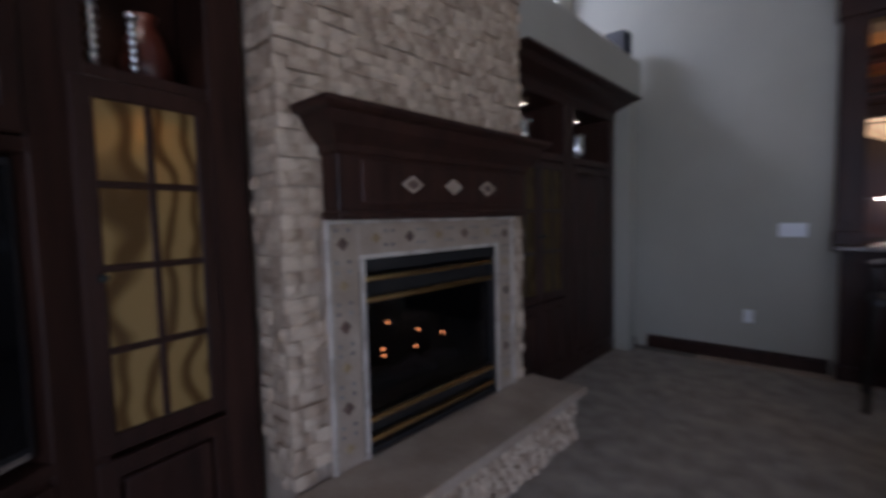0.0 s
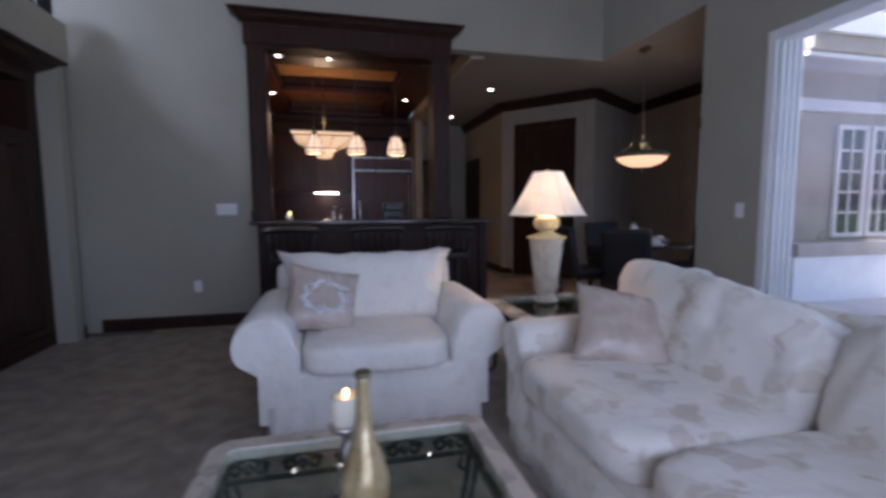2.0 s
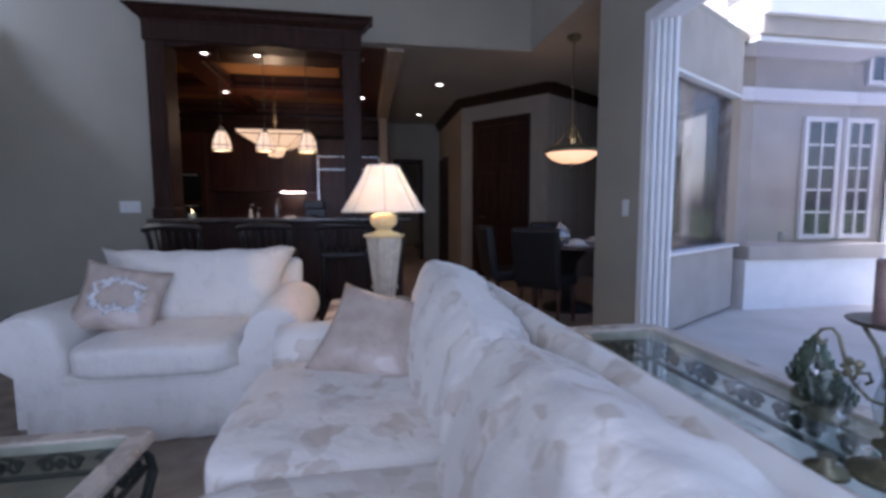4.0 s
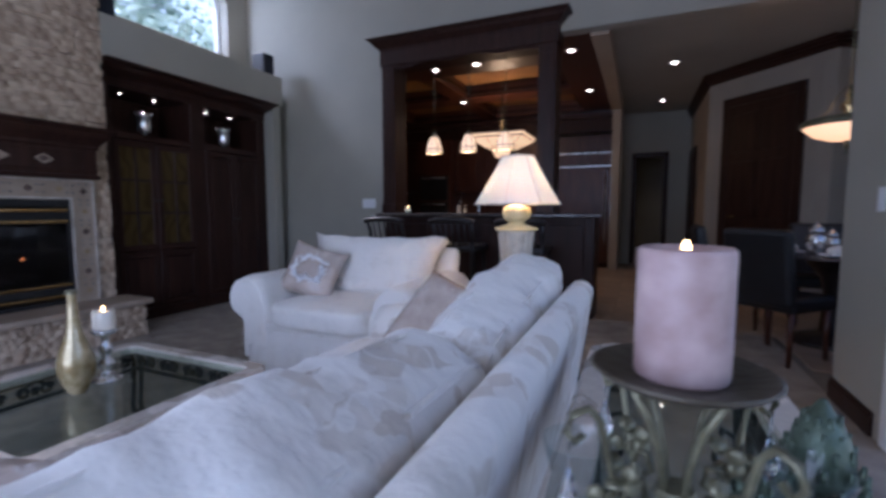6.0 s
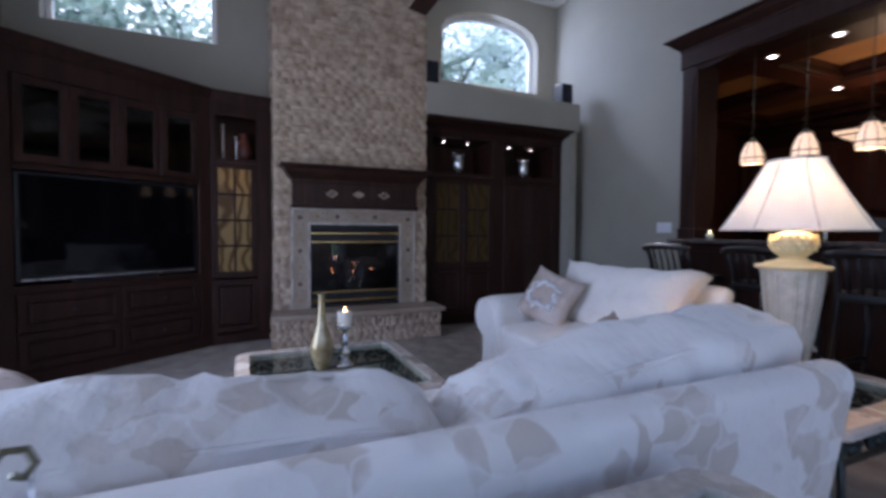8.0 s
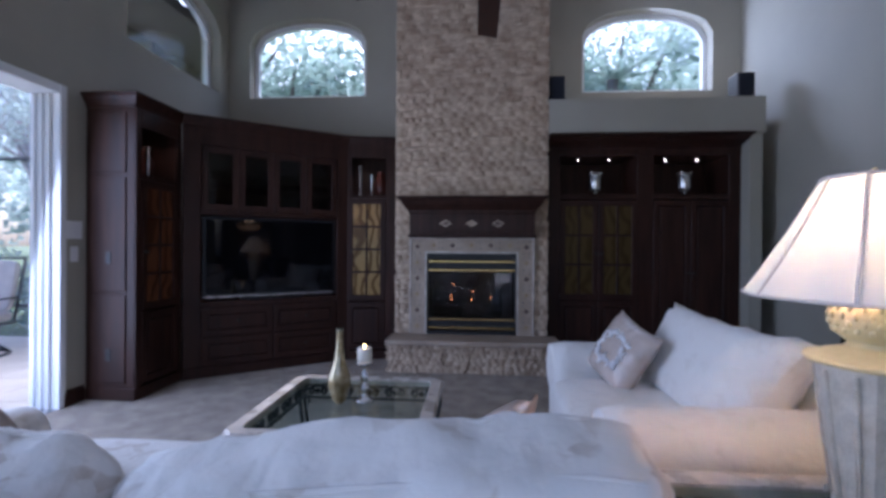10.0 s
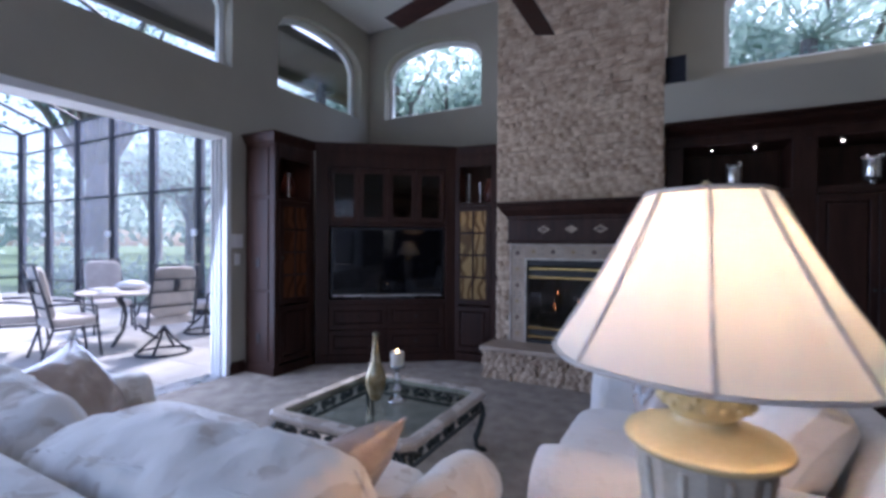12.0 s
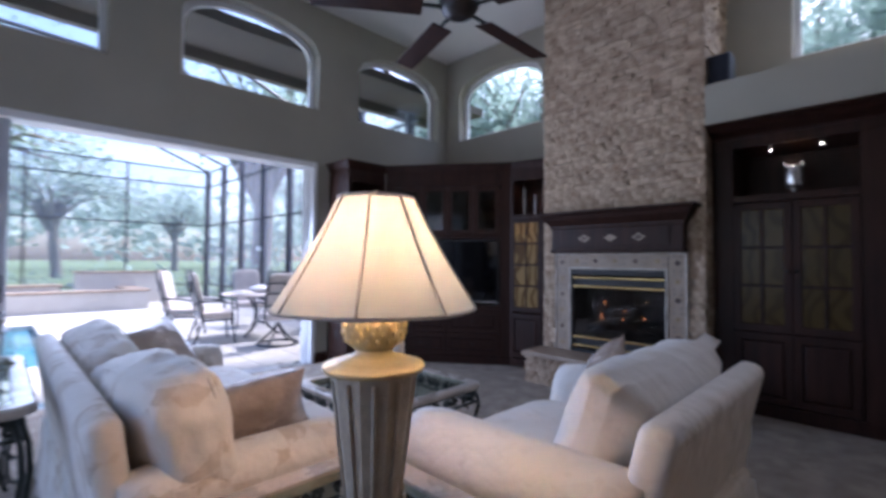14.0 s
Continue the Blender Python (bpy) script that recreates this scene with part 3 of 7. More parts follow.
def seat_unit(name, label, category, at, rz, width, depth, fabric, cushions, aw, frame_top, arm_top, seat_top, roll=0.115, over=0.08, rake=8, thick=0.07, set_back=0.17):
    """An upholstered seat: front towards -y, width along x, origin on the floor at the middle of its front."""
    ob = thing(name, label, category, at, rz)
    w = width / 2
    slot("skirt", lambda b: skirt_mesh(b, -w + 0.08, w - 0.08, 0.03, depth - 0.04, 0.012, 0.30), fabric, ob)
    slot("base", lambda b: rbox(b, -w + 0.09, w - 0.09, 0.04, depth - 0.05, 0.28, seat_top - 0.15, 0.02), fabric, ob)
    for side in (-1, 1):
        b = bmesh.new()
        arm_mesh(b, depth - 0.10, roll, arm_top, aw, over)
        bmesh.ops.transform(b, matrix=pose(side * (w - aw / 2 - 0.03), 0.02, 0) @ Matrix.Diagonal((-side, 1, 1, 1)), verts=b.verts[:])
        part("arm", b, fabric, ob)
    inner = 2 * (w - aw - 0.03)
    cw = inner / cushions
    for i in range(cushions):
        x = -inner / 2 + cw * (i + 0.5)
        b = bmesh.new()
        join(b, cushion(cw - 0.01, depth - 0.26, 0.19, 6, 0.05, 0.006, seed=i), pose(x, (depth - 0.26) / 2 - 0.02, seat_top - 0.085))
        part("seat_cushion", b, fabric, ob)
    # raked back frame
    b = bmesh.new()
    t = bmesh.new()
    rbox(t, -w + 0.03, w - 0.03, -thick, thick, 0, frame_top - 0.28, 0.045, 4)
    for f in t.faces:
        f.smooth = True
    join(b, t, pose(0, depth - set_back, 0.28, -rake))
    part("back", b, fabric, ob)
    return ob, inner, cw


armchair, inner, cw = seat_unit("armchair", "ivory slipcovered armchair with rolled arms and skirt", "armchair", (0.95, 2.13, 0), 0, 1.27, 1.02, IVORY, 1, 0.205, 0.83, 0.665, 0.50, 0.15, 0.125, 13, 0.055)
b = bmesh.new()
t = throw_pillow(1.16, 0.52, 0.31, 7, 0.24, 4.0, 0.016)
for v in t.verts:
    v.co.y += 0.010 * math.sin(v.co.x * 42) * max(0, v.co.y / 0.25) ** 3
    v.co.x *= 0.93 + 0.07 * v.co.y / 0.25
join(b, t, pose(0.0, 0.70, 0.665, 65))
part("back_cushion", b, IVORY, armchair)
sofa, inner, cw = seat_unit("sofa", "cream leaf-damask sofa with rolled arms and loose cushions", "sofa", (1.57, 0.92, 0), -90, 2.16, 1.06, CREAM, 2, 0.17, 0.81, 0.63, 0.50, thick=0.05, set_back=0.115)
def piping(b, sx, sy, sz, p, level, r=0.005):
    """A corded seam round a cushion."""
    k = (1 - abs(level) ** p) ** (1 / p)
    pts = []
    for i in range(49):
        a = 2 * math.pi * i / 48
        c, s_ = math.cos(a), math.sin(a)
        q = (abs(c) ** p + abs(s_) ** p) ** (1 / p)
        pts.append((k * c / q * sx / 2, k * s_ / q * sy / 2, level * sz / 2 * 0.9))
    tube(b, pts, r, 5)


for i in range(2):
    # the sofa's local +x runs to the south: the cushions slump towards the middle and the south
    cwid, chgt = cw + (0.24, 0.15)[i], (0.47, 0.44)[i]
    m = pose((i - 0.5) * cwid, 0.775, (0.632, 0.632)[i], (74, 68)[i])
    drop = (-0.06, 0.02)[i]
    b = bmesh.new()
    join(b, cushion(cwid - 0.035, chgt, 0.27, 6.0, 0.12, 0.026, 26, seed=20 + i), m)
    for v in b.verts:
        v.co.z += drop * (v.co.x - (i - 0.5) * cwid) / (cwid / 2)
    bc_ = part("back_cushion", b, CREAM, sofa)
    b = bmesh.new()
    for lv in (-0.62, 0.62):
        piping(b, cwid - 0.035, chgt, 0.275, 6.0, lv, 0.0065)
    bmesh.ops.transform(b, matrix=m, verts=b.verts[:])
    for v in b.verts:
        v.co.z += drop * (v.co.x - (i - 0.5) * cwid) / (cwid / 2)
    part("piping", b, CREAM, bc_)


def stone_table(name, label, at, sx, sy, h, rim, apron):
    """A stone-rimmed glass-topped table on scrolled iron; origin at the floor under its middle."""
    ob = thing(name, label, "table", at)
    b = bmesh.new()
    c = 0.05

    def oct_(ax, ay, cc):
        return [(-ax + cc, -ay), (ax - cc, -ay), (ax, -ay + cc), (ax, ay - cc), (ax - cc, ay), (-ax + cc, ay), (-ax, ay - cc), (-ax, -ay + cc)]
    ax, ay = sx / 2, sy / 2
    rings = []
    for poly, z in ((oct_(ax - 0.012, ay - 0.012, c), h - 0.042), (oct_(ax, ay, c), h - 0.03), (oct_(ax, ay, c), h - 0.010), (oct_(ax - 0.010, ay - 0.010, c), h),
                    (oct_(ax - rim, ay - rim, 0.02), h), (oct_(ax - rim, ay - rim, 0.02), h - 0.042)):
        rings.append([b.verts.new((x, y, z)) for x, y in poly])
    rings.append(rings[0])
    for p, q in zip(rings, rings[1:]):
        for i in range(8):
            b.faces.new((p[i], p[(i + 1) % 8], q[(i + 1) % 8], q[i]))
    part("stone_rim", b, MARBLE, ob)
    slot("glass_top", lambda g: rbox(g, -ax + rim + 0.002, ax - rim - 0.002, -ay + rim + 0.002, ay - rim - 0.002, h - 0.018, h - 0.008, 0.003, 1), TABLEGLASS, ob, "clear inset glass").visible_shadow = False
    it = 0.035
    for n, (x0, x1, y0, y1) in enumerate(((-ax + it, ax - it, -ay + it, -ay + it + 0.018), (-ax + it, ax - it, ay - it - 0.018, ay - it), (-ax + it, -ax + it + 0.018, -ay + it + 0.02, ay - it - 0.02), (ax - it - 0.018, ax - it, -ay + it + 0.02, ay - it - 0.02))):
        b = bmesh.new()
        box(b, x0, x1, y0, y1, h - 0.058, h - 0.044)
        box(b, x0, x1, y0, y1, h - apron - 0.012, h - apron)
        along = n < 2
        run = (x1 - x0) if along else (y1 - y0)
        k = max(2, round(run / 0.165))
        for i in range(k):
            m0 = (x0 if along else y0) + run * (i + 0.5) / k
            hh = (apron - 0.06) / 2
            zc = h - 0.05 - hh - 0.004
            for s in (-1, 1):
                pts = spiral(s * 0.045, zc - 0.25 * hh, hh * 0.75, hh * 0.2, radians(90 - s * 70), radians(90 - s * 70) + s * radians(430), 14)
                pts = [(0, 0, zc + hh)] + pts
                tube(b, [((m0 + p[0]) if along else (x0 + x1) / 2, (y0 + y1) / 2 if along else m0 + p[0], p[2]) for p in pts], 0.008, 5)
            lathe(b, [(0.004, -0.022), (0.016, -0.008), (0.018, 0.006), (0.004, 0.02)], 8, pose(m0 if along else (x0 + x1) / 2, (y0 + y1) / 2 if along else m0, zc - 0.2 * hh))
        part("scroll_apron", b, IRON, ob)
    for sx_ in (-1, 1):
        for sy_ in (-1, 1):
            b = bmesh.new()
            x, y = sx_ * (ax - 0.06), sy_ * (ay - 0.06)
            hl = h - 0.05
            curve = [(0, 1.0), (0.035, 0.86), (0.045, 0.7), (0.02, 0.45), (-0.01, 0.25), (0.0, 0.1), (0.04, 0.02), (0.06, 0.035)]
            for off in (-0.012, 0.012):
                tube(b, [(x + sx_ * (o * 0.7) + off * sy_, y + sy_ * (o * 0.7) - off * sx_, max(0.012, zf * hl)) for o, zf in curve], 0.011, 6)
            tube(b, [(x - sx_ * 0.02, y - sy_ * 0.02, hl * 0.6), (x - sx_ * 0.05, y - sy_ * 0.05, hl * 0.72), (x - sx_ * 0.03, y - sy_ * 0.03, hl * 0.82), (x, y, hl * 0.78)], 0.008, 5)
            part("leg", b, IRON, ob)
    return ob


coffee_table = stone_table("coffee_table", "square coffee table with stone rim, glass top and iron scrolls", (0.79, 0.99, 0), 0.97, 0.97, 0.395, 0.072, 0.13)
end_table = stone_table("end_table", "square end table with stone rim, glass top and iron base", (2.15, 2.50, 0), 0.76, 0.76, 0.555, 0.09, 0.12)
console_table = stone_table("console_table", "long sofa table with stone rim and glass top", (2.895, 0.685, 0), 0.42, 1.27, 0.72, 0.066, 0.12)


# table lamp
lamp = thing("table_lamp", "lit cream ceramic table lamp with pleated-panel shade", "lamp", (2.12, 2.61, 0.557))
slot("base", lambda b: lathe(b, [(0.075, 0), (0.085, 0.012), (0.07, 0.03), (0.062, 0.05), (0.066, 0.07), (0.092, 0.27), (0.108, 0.40), (0.112, 0.425)], 10, smooth=False), GREYCERAMIC, lamp, "fluted washed cream column")
slot("collar", lambda b: lathe(b, [(0.100, 0.424), (0.126, 0.428), (0.131, 0.436), (0.127, 0.443), (0.097, 0.447), (0.095, 0.453), (0.060, 0.462), (0.046, 0.474), (0.05, 0.485)], 40), CERAMIC, lamp)
slot("ball", lambda b: lathe(b, [(0.05, 0.48), (0.072, 0.50), (0.082, 0.53), (0.08, 0.555), (0.06, 0.57), (0.03, 0.58), (0.012, 0.60), (0.012, 0.64)], 28), CERAMIC, lamp, "ceramic ball with lattice relief")


# ---- lamp shade ----
def shade_mesh(bm, r0, r1, z0, z1, panels=8, sag=0.018):
    n = panels * 4
    rows = []
    for k in range(9):
        f = k / 8
        r = r0 + (r1 - r0) * f - 0.006 * math.sin(math.pi * f)
        row = []
        for i in range(n):
            a = 2 * math.pi * i / n
            c = 1 - sag * (0.5 - 0.5 * math.cos(a * panels))
            row.append(bm.verts.new((r * c * math.cos(a), r * c * math.sin(a), z0 + (z1 - z0) * f)))
        rows.append(row)
    for p, q in zip(rows, rows[1:]):
        for i in range(n):
            bm.faces.new((p[i], p[(i + 1) % n], q[(i + 1) % n], q[i])).smooth = True


SHADE, _n, _l, _b = material("translucent_lamp_shade")
_tr, _df, _mx = _n.new("ShaderNodeBsdfTranslucent"), _n.new("ShaderNodeBsdfDiffuse"), _n.new("ShaderNodeMixShader")
_wv, _bp, _co = _n.new("ShaderNodeTexNoise"), _n.new("ShaderNodeBump"), _n.new("ShaderNodeTexCoord")
_wv.inputs["Scale"].default_value, _bp.inputs["Strength"].default_value = 240, 0.12
_l.new(_co.outputs["Object"], _wv.inputs["Vector"])
_l.new(_wv.outputs["Fac"], _bp.inputs["Height"])
for _s in (_tr, _df):
    _s.inputs[0].default_value = (0.84, 0.82, 0.745, 1)
    _l.new(_bp.outputs[0], _s.inputs["Normal"])
_mx.inputs[0].default_value = 0.235
_l.new(_tr.outputs[0], _mx.inputs[2])
_l.new(_df.outputs[0], _mx.inputs[1])
_l.new(_mx.outputs[0], _n["Material Output"].inputs[0])
SEAM = surface("shade_braid", (0.60, 0.54, 0.47), (0.74, 0.68, 0.60), 30, 0.8, 0.3, 200)

shade = slot("shade", lambda b: shade_mesh(b, 0.258, 0.097, 0.585, 0.866), SHADE, lamp, "glowing cream fabric shade with seams")
for r, z in ((0.259, 0.585), (0.098, 0.866)):
    slot("trim", lambda b: tube(b, [(r * (1 - 0.018 * (0.5 - 0.5 * math.cos(8 * 2 * math.pi * i / 64))) * math.cos(2 * math.pi * i / 64), r * (1 - 0.018 * (0.5 - 0.5 * math.cos(8 * 2 * math.pi * i / 64))) * math.sin(2 * math.pi * i / 64), z) for i in range(65)], 0.004, 5), SEAM, shade)
for i in range(8):
    a = 2 * math.pi * i / 8
    slot("seam", lambda b: tube(b, [((0.260 - 0.161 * f - 0.006 * math.sin(math.pi * f)) * math.cos(a), (0.260 - 0.161 * f - 0.006 * math.sin(math.pi * f)) * math.sin(a), 0.585 + 0.281 * f) for f in [k / 8 for k in range(9)]], 0.0032, 5), SEAM, shade)
slot("finial", lambda b: lathe(b, [(0.004, 0.845), (0.018, 0.866), (0.022, 0.874), (0.006, 0.884), (0.004, 0.888)], 14), CERAMIC, lamp)
slot("bulb", lambda b: lathe(b, [(0.012, 0.64), (0.014, 0.65), (0.028, 0.69), (0.03, 0.71), (0.02, 0.735), (0.004, 0.745)], 16), LAMPGLOW, lamp, "lit bulb")
for i in range(10):
    a = 2 * math.pi * (i + 0.5) / 10
    m = pose(0, 0, 0, 0, 0, math.degrees(a))
    slot("flute", lambda b: (rbox(b, 0.078, 0.086, -0.006, 0.006, 0.10, 0.12, 0.002, 1, m), tube(b, [m @ Vector((0.064, 0.0, 0.07)), m @ Vector((0.090, 0.0, 0.27)), m @ Vector((0.106, 0.0, 0.41))], 0.006, 5)), GREYCERAMIC, lamp)
b = bmesh.new()
for r_ in range(4):
    for i in range(18):
        a = 2 * math.pi * (i + 0.5 * (r_ % 2)) / 18
        rr = (0.073, 0.0795, 0.0805, 0.076)[r_]
        lathe(b, [(0.001, -0.010), (0.006, -0.004), (0.006, 0.004), (0.001, 0.010)], 6, Matrix.Translation((rr * math.cos(a), rr * math.sin(a), 0.508 + 0.017 * r_)))
part("lattice", b, CERAMIC, lamp)
point_lamp("table_lamp_light", (2.12, 2.61, 1.262), 25, (1.0, 0.58, 0.25), 0.035)


OGEE = ((0.0, 0.0), (0.10, 0.06), (0.12, 0.20), (0.30, 0.34), (0.55, 0.55), (0.72, 0.78), (0.92, 0.84), (1.0, 0.90), (1.0, 1.0))


def cornice_mesh(b, x0, x1, y0, y1, z, out, h, left, right):
    """A mitred ogee cornice round the front (-y) and the given ends of a box."""
    rings = []
    for o, u in OGEE:
        o *= out
        rings.append([b.verts.new(p) for p in ((x0 - (o if left else 0), y0 - o, z + h * u), (x1 + (o if right else 0), y0 - o, z + h * u), (x1 + (o if right else 0), y1, z + h * u), (x0 - (o if left else 0), y1, z + h * u))])
    for p, q in zip(rings, rings[1:]):
        for i in range(4):
            b.faces.new((p[i], p[(i + 1) % 4], q[(i + 1) % 4], q[i]))
    b.faces.new(rings[0][::-1])
    b.faces.new(rings[-1])


# ---- fireplace ----
hearth = thing("hearth", "raised travertine hearth faced with tumbled stone", "hearth", (-1.5, 1.65, 0))
slot("core", lambda b: box(b, 0.0, 0.30, -0.83, 0.80, 0, 0.285), MORTAR, hearth)
slot("slab", lambda b: rbox(b, 0.0, 0.385, -0.86, 0.86, 0.287, 0.335, 0.012, 2), SLAB, hearth, "honed tan slab")

surround = thing("fireplace_surround", "pale stone surround inlaid with small diamond tiles", "fireplace", (-1.5, 1.635, 0))
O, I_, T0, T1 = 0.655, 0.49, 1.19, 1.36
for nm, a, c, z0, z1 in (("side_panel", -O, -I_, 0.335, T1), ("side_panel", I_, O, 0.335, T1), ("top_panel", -I_, I_, T0, T1)):
    slot(nm, lambda b: rbox(b, -0.03, 0.012, a, c, z0, z1, 0.004, 1), SLAB, surround)
for a in (-O, O - 0.02, -I_ - 0.0, I_ - 0.02):
    top_ = T1 if abs(a) > 0.55 else T0 + 0.02
    slot("edge_strip", lambda b: rbox(b, 0.012, 0.026, a, a + 0.02, 0.335, top_, 0.005, 2), MARBLE, surround)
slot("edge_strip", lambda b: rbox(b, 0.012, 0.024, -I_ + 0.02, I_ - 0.02, T0, T0 + 0.02, 0.005, 2), MARBLE, surround)
slot("edge_strip", lambda b: rbox(b, 0.012, 0.024, -O + 0.02, O - 0.02, T1 - 0.02, T1 + 0.0, 0.005, 2), MARBLE, surround)
DTILE = surface("dark_inlay_tile", (0.05, 0.03, 0.025), (0.14, 0.085, 0.06), 20, 0.35, 0.1, 90, each=0.4)
GTILE = surface("amber_inlay_tile", (0.22, 0.14, 0.06), (0.36, 0.26, 0.14), 20, 0.4, 0.1, 90, each=0.4)
STILE = surface("grey_inlay_tile", (0.14, 0.12, 0.105), (0.27, 0.24, 0.21), 20, 0.5, 0.1, 90, each=0.5)


def diamond(s):
    b = bmesh.new()
    rbox(b, 0, 0.007, -s / 2, s / 2, -s / 2, s / 2, 0.002, 1, pose(0, 0, 0, 45))
    return b


d_dark, d_gold, d_small = mesh_of("inlay", diamond(0.042), DTILE), mesh_of("inlay", diamond(0.036), GTILE), mesh_of("inlay", diamond(0.017), STILE)


def inlay(me, y, z):
    o = new("inlay_tile", me)
    o.parent = surround
    o.matrix_basis = pose(0.012, y, z)


spots = [(s * 0.572, 0.42 + 0.168 * i) for s in (-1, 1) for i in range(6)] + [(-0.40 + 0.2 * i, 1.275) for i in range(5)]
for i, (y, z) in enumerate(spots):
    inlay(d_dark if i % 2 else d_gold, y, z)
    dy, dz = (0, 1) if abs(y) > 0.5 else (1, 0)
    for u, v in ((0.030, 0.055), (-0.030, 0.055), (0.030, 0.095), (-0.030, 0.095)):
        inlay(d_small, y + (u if dz else v), z + (v if dz else u))

fireplace = thing("gas_fireplace", "black gas fireplace with polished brass louvres and glowing embers", "fireplace", (-1.5, 1.635, 0.335))
slot("firebox", lambda b: (box(b, -0.55, -0.50, -0.485, 0.485, 0, 0.855), box(b, -0.5, -0.03, -0.485, -0.465, 0, 0.855), box(b, -0.5, -0.03, 0.465, 0.485, 0, 0.855), box(b, -0.5, -0.03, -0.465, 0.465, 0.835, 0.855), box(b, -0.5, -0.03, -0.465, 0.465, 0, 0.015)), FIREBOX, fireplace)
slot("face_frame", lambda b: (box(b, -0.03, 0.0, -0.485, -0.46, 0, 0.855), box(b, -0.03, 0.0, 0.46, 0.485, 0, 0.855), box(b, -0.03, 0.0, -0.46, 0.46, 0.80, 0.855), box(b, -0.03, 0.0, -0.46, 0.46, 0.0, 0.03)), FIREBOX, fireplace)
for z in (0.665, 0.755, 0.055, 0.145):
    slot("louvre", lambda b: rbox(b, -0.02, 0.008, -0.46, 0.46, z, z + 0.026, 0.008, 2), BRASS, fireplace, "polished brass louvre")
for z0, z1 in ((0.695, 0.75), (0.085, 0.14)):
    slot("louvre_back", lambda b: box(b, -0.05, -0.03, -0.46, 0.46, z0, z1), FIREBOX, fireplace)
slot("glass_front", lambda b: box(b, -0.032, -0.028, -0.455, 0.455, 0.18, 0.66), HEATGLASS, fireplace, "dark heat glass").visible_shadow = False
LOG = surface("ceramic_log", (0.03, 0.024, 0.02), (0.11, 0.085, 0.065), 14, 0.9, 0.6, 60)
rnd = random.Random(5)
for i in range(4):
    y0 = -0.30 + 0.17 * i
    slot("log", lambda b: tube(b, [(-0.30 + 0.05 * rnd.random(), y0 - 0.12, 0.17 + 0.05 * rnd.random()), (-0.25, y0, 0.22 + 0.05 * rnd.random()), (-0.20, y0 + 0.14, 0.18 + 0.08 * rnd.random())], 0.036, 8, 0.8), LOG, fireplace)
for y, z in ((-0.22, 0.30), (-0.225, 0.335), (0.0, 0.30), (0.02, 0.385), (0.21, 0.33), (-0.19, 0.46)):
    slot("ember", lambda b: lathe(b, [(0.002, -0.008), (0.007, -0.003), (0.006, 0.004), (0.001, 0.011)], 8, Matrix.Translation((-0.17, y, z + 0.05))), EMBER, fireplace, "glowing ember")

mantel = thing("mantel", "dark cherry mantel with stepped crown and diamond inlays", "mantel", (-1.5, 1.635, 0))
slot("body", lambda b: rbox(b, 0.0, 0.105, -0.645, 0.645, 1.385, 1.63, 0.004, 1), CHERRY, mantel)
slot("base_bead", lambda b: rbox(b, 0.0, 0.125, -0.66, 0.66, 1.355, 1.39, 0.012, 2), CHERRY, mantel)
slot("frieze_panel", lambda b: rbox(b, 0.105, 0.115, -0.54, 0.54, 1.42, 1.585, 0.004, 1), CHERRY, mantel)
b = bmesh.new()
cornice_mesh(b, -0.645, 0.645, -0.105, 0.0, 1.60, 0.12, 0.175, True, True)
bmesh.ops.transform(b, matrix=pose(0, 0, 0, 0, 0, 90), verts=b.verts[:])
part("crown", b, CHERRY, mantel)
for y, mt in ((-0.27, GTILE), (0.0, SLAB), (0.27, GTILE)):
    slot("inlay", lambda b: rbox(b, 0.113, 0.119, -0.034, 0.034, -0.034, 0.034, 0.002, 1, pose(0, y, 1.50) @ Matrix.Diagonal((1, 1.35, 0.8, 1)) @ pose(0, 0, 0, 45)), SLAB, mantel, "pale diamond inlay")
    slot("inlay_centre", lambda b: rbox(b, 0.117, 0.121, -0.022, 0.022, -0.022, 0.022, 0.001, 1, pose(0, y, 1.50) @ Matrix.Diagonal((1, 1.35, 0.8, 1)) @ pose(0, 0, 0, 45)), mt if y == 0 else DTILE, mantel)


# ---- cabinets ----
def frame_ring(b, x0, x1, z0, z1, y0, y1, fx, fz):
    """A rectangular frame in one piece, standing between y0 (front) and y1."""
    t = bmesh.new()
    loops = [[t.verts.new((x, y, z)) for x, z in c] for y, c in [(y, c) for y in (y0, y1) for c in (((x0, z0), (x1, z0), (x1, z1), (x0, z1)), ((x0 + fx, z0 + fz), (x1 - fx, z0 + fz), (x1 - fx, z1 - fz), (x0 + fx, z1 - fz)))]]
    for p, q in ((0, 1), (1, 3), (3, 2), (2, 0)):
        for i in range(4):
            j = (i + 1) % 4
            t.faces.new((loops[p][i], loops[p][j], loops[q][j], loops[q][i]))
    bmesh.ops.bevel(t, geom=t.edges[:], offset=0.004, segments=1, affect="EDGES")
    join(b, t)


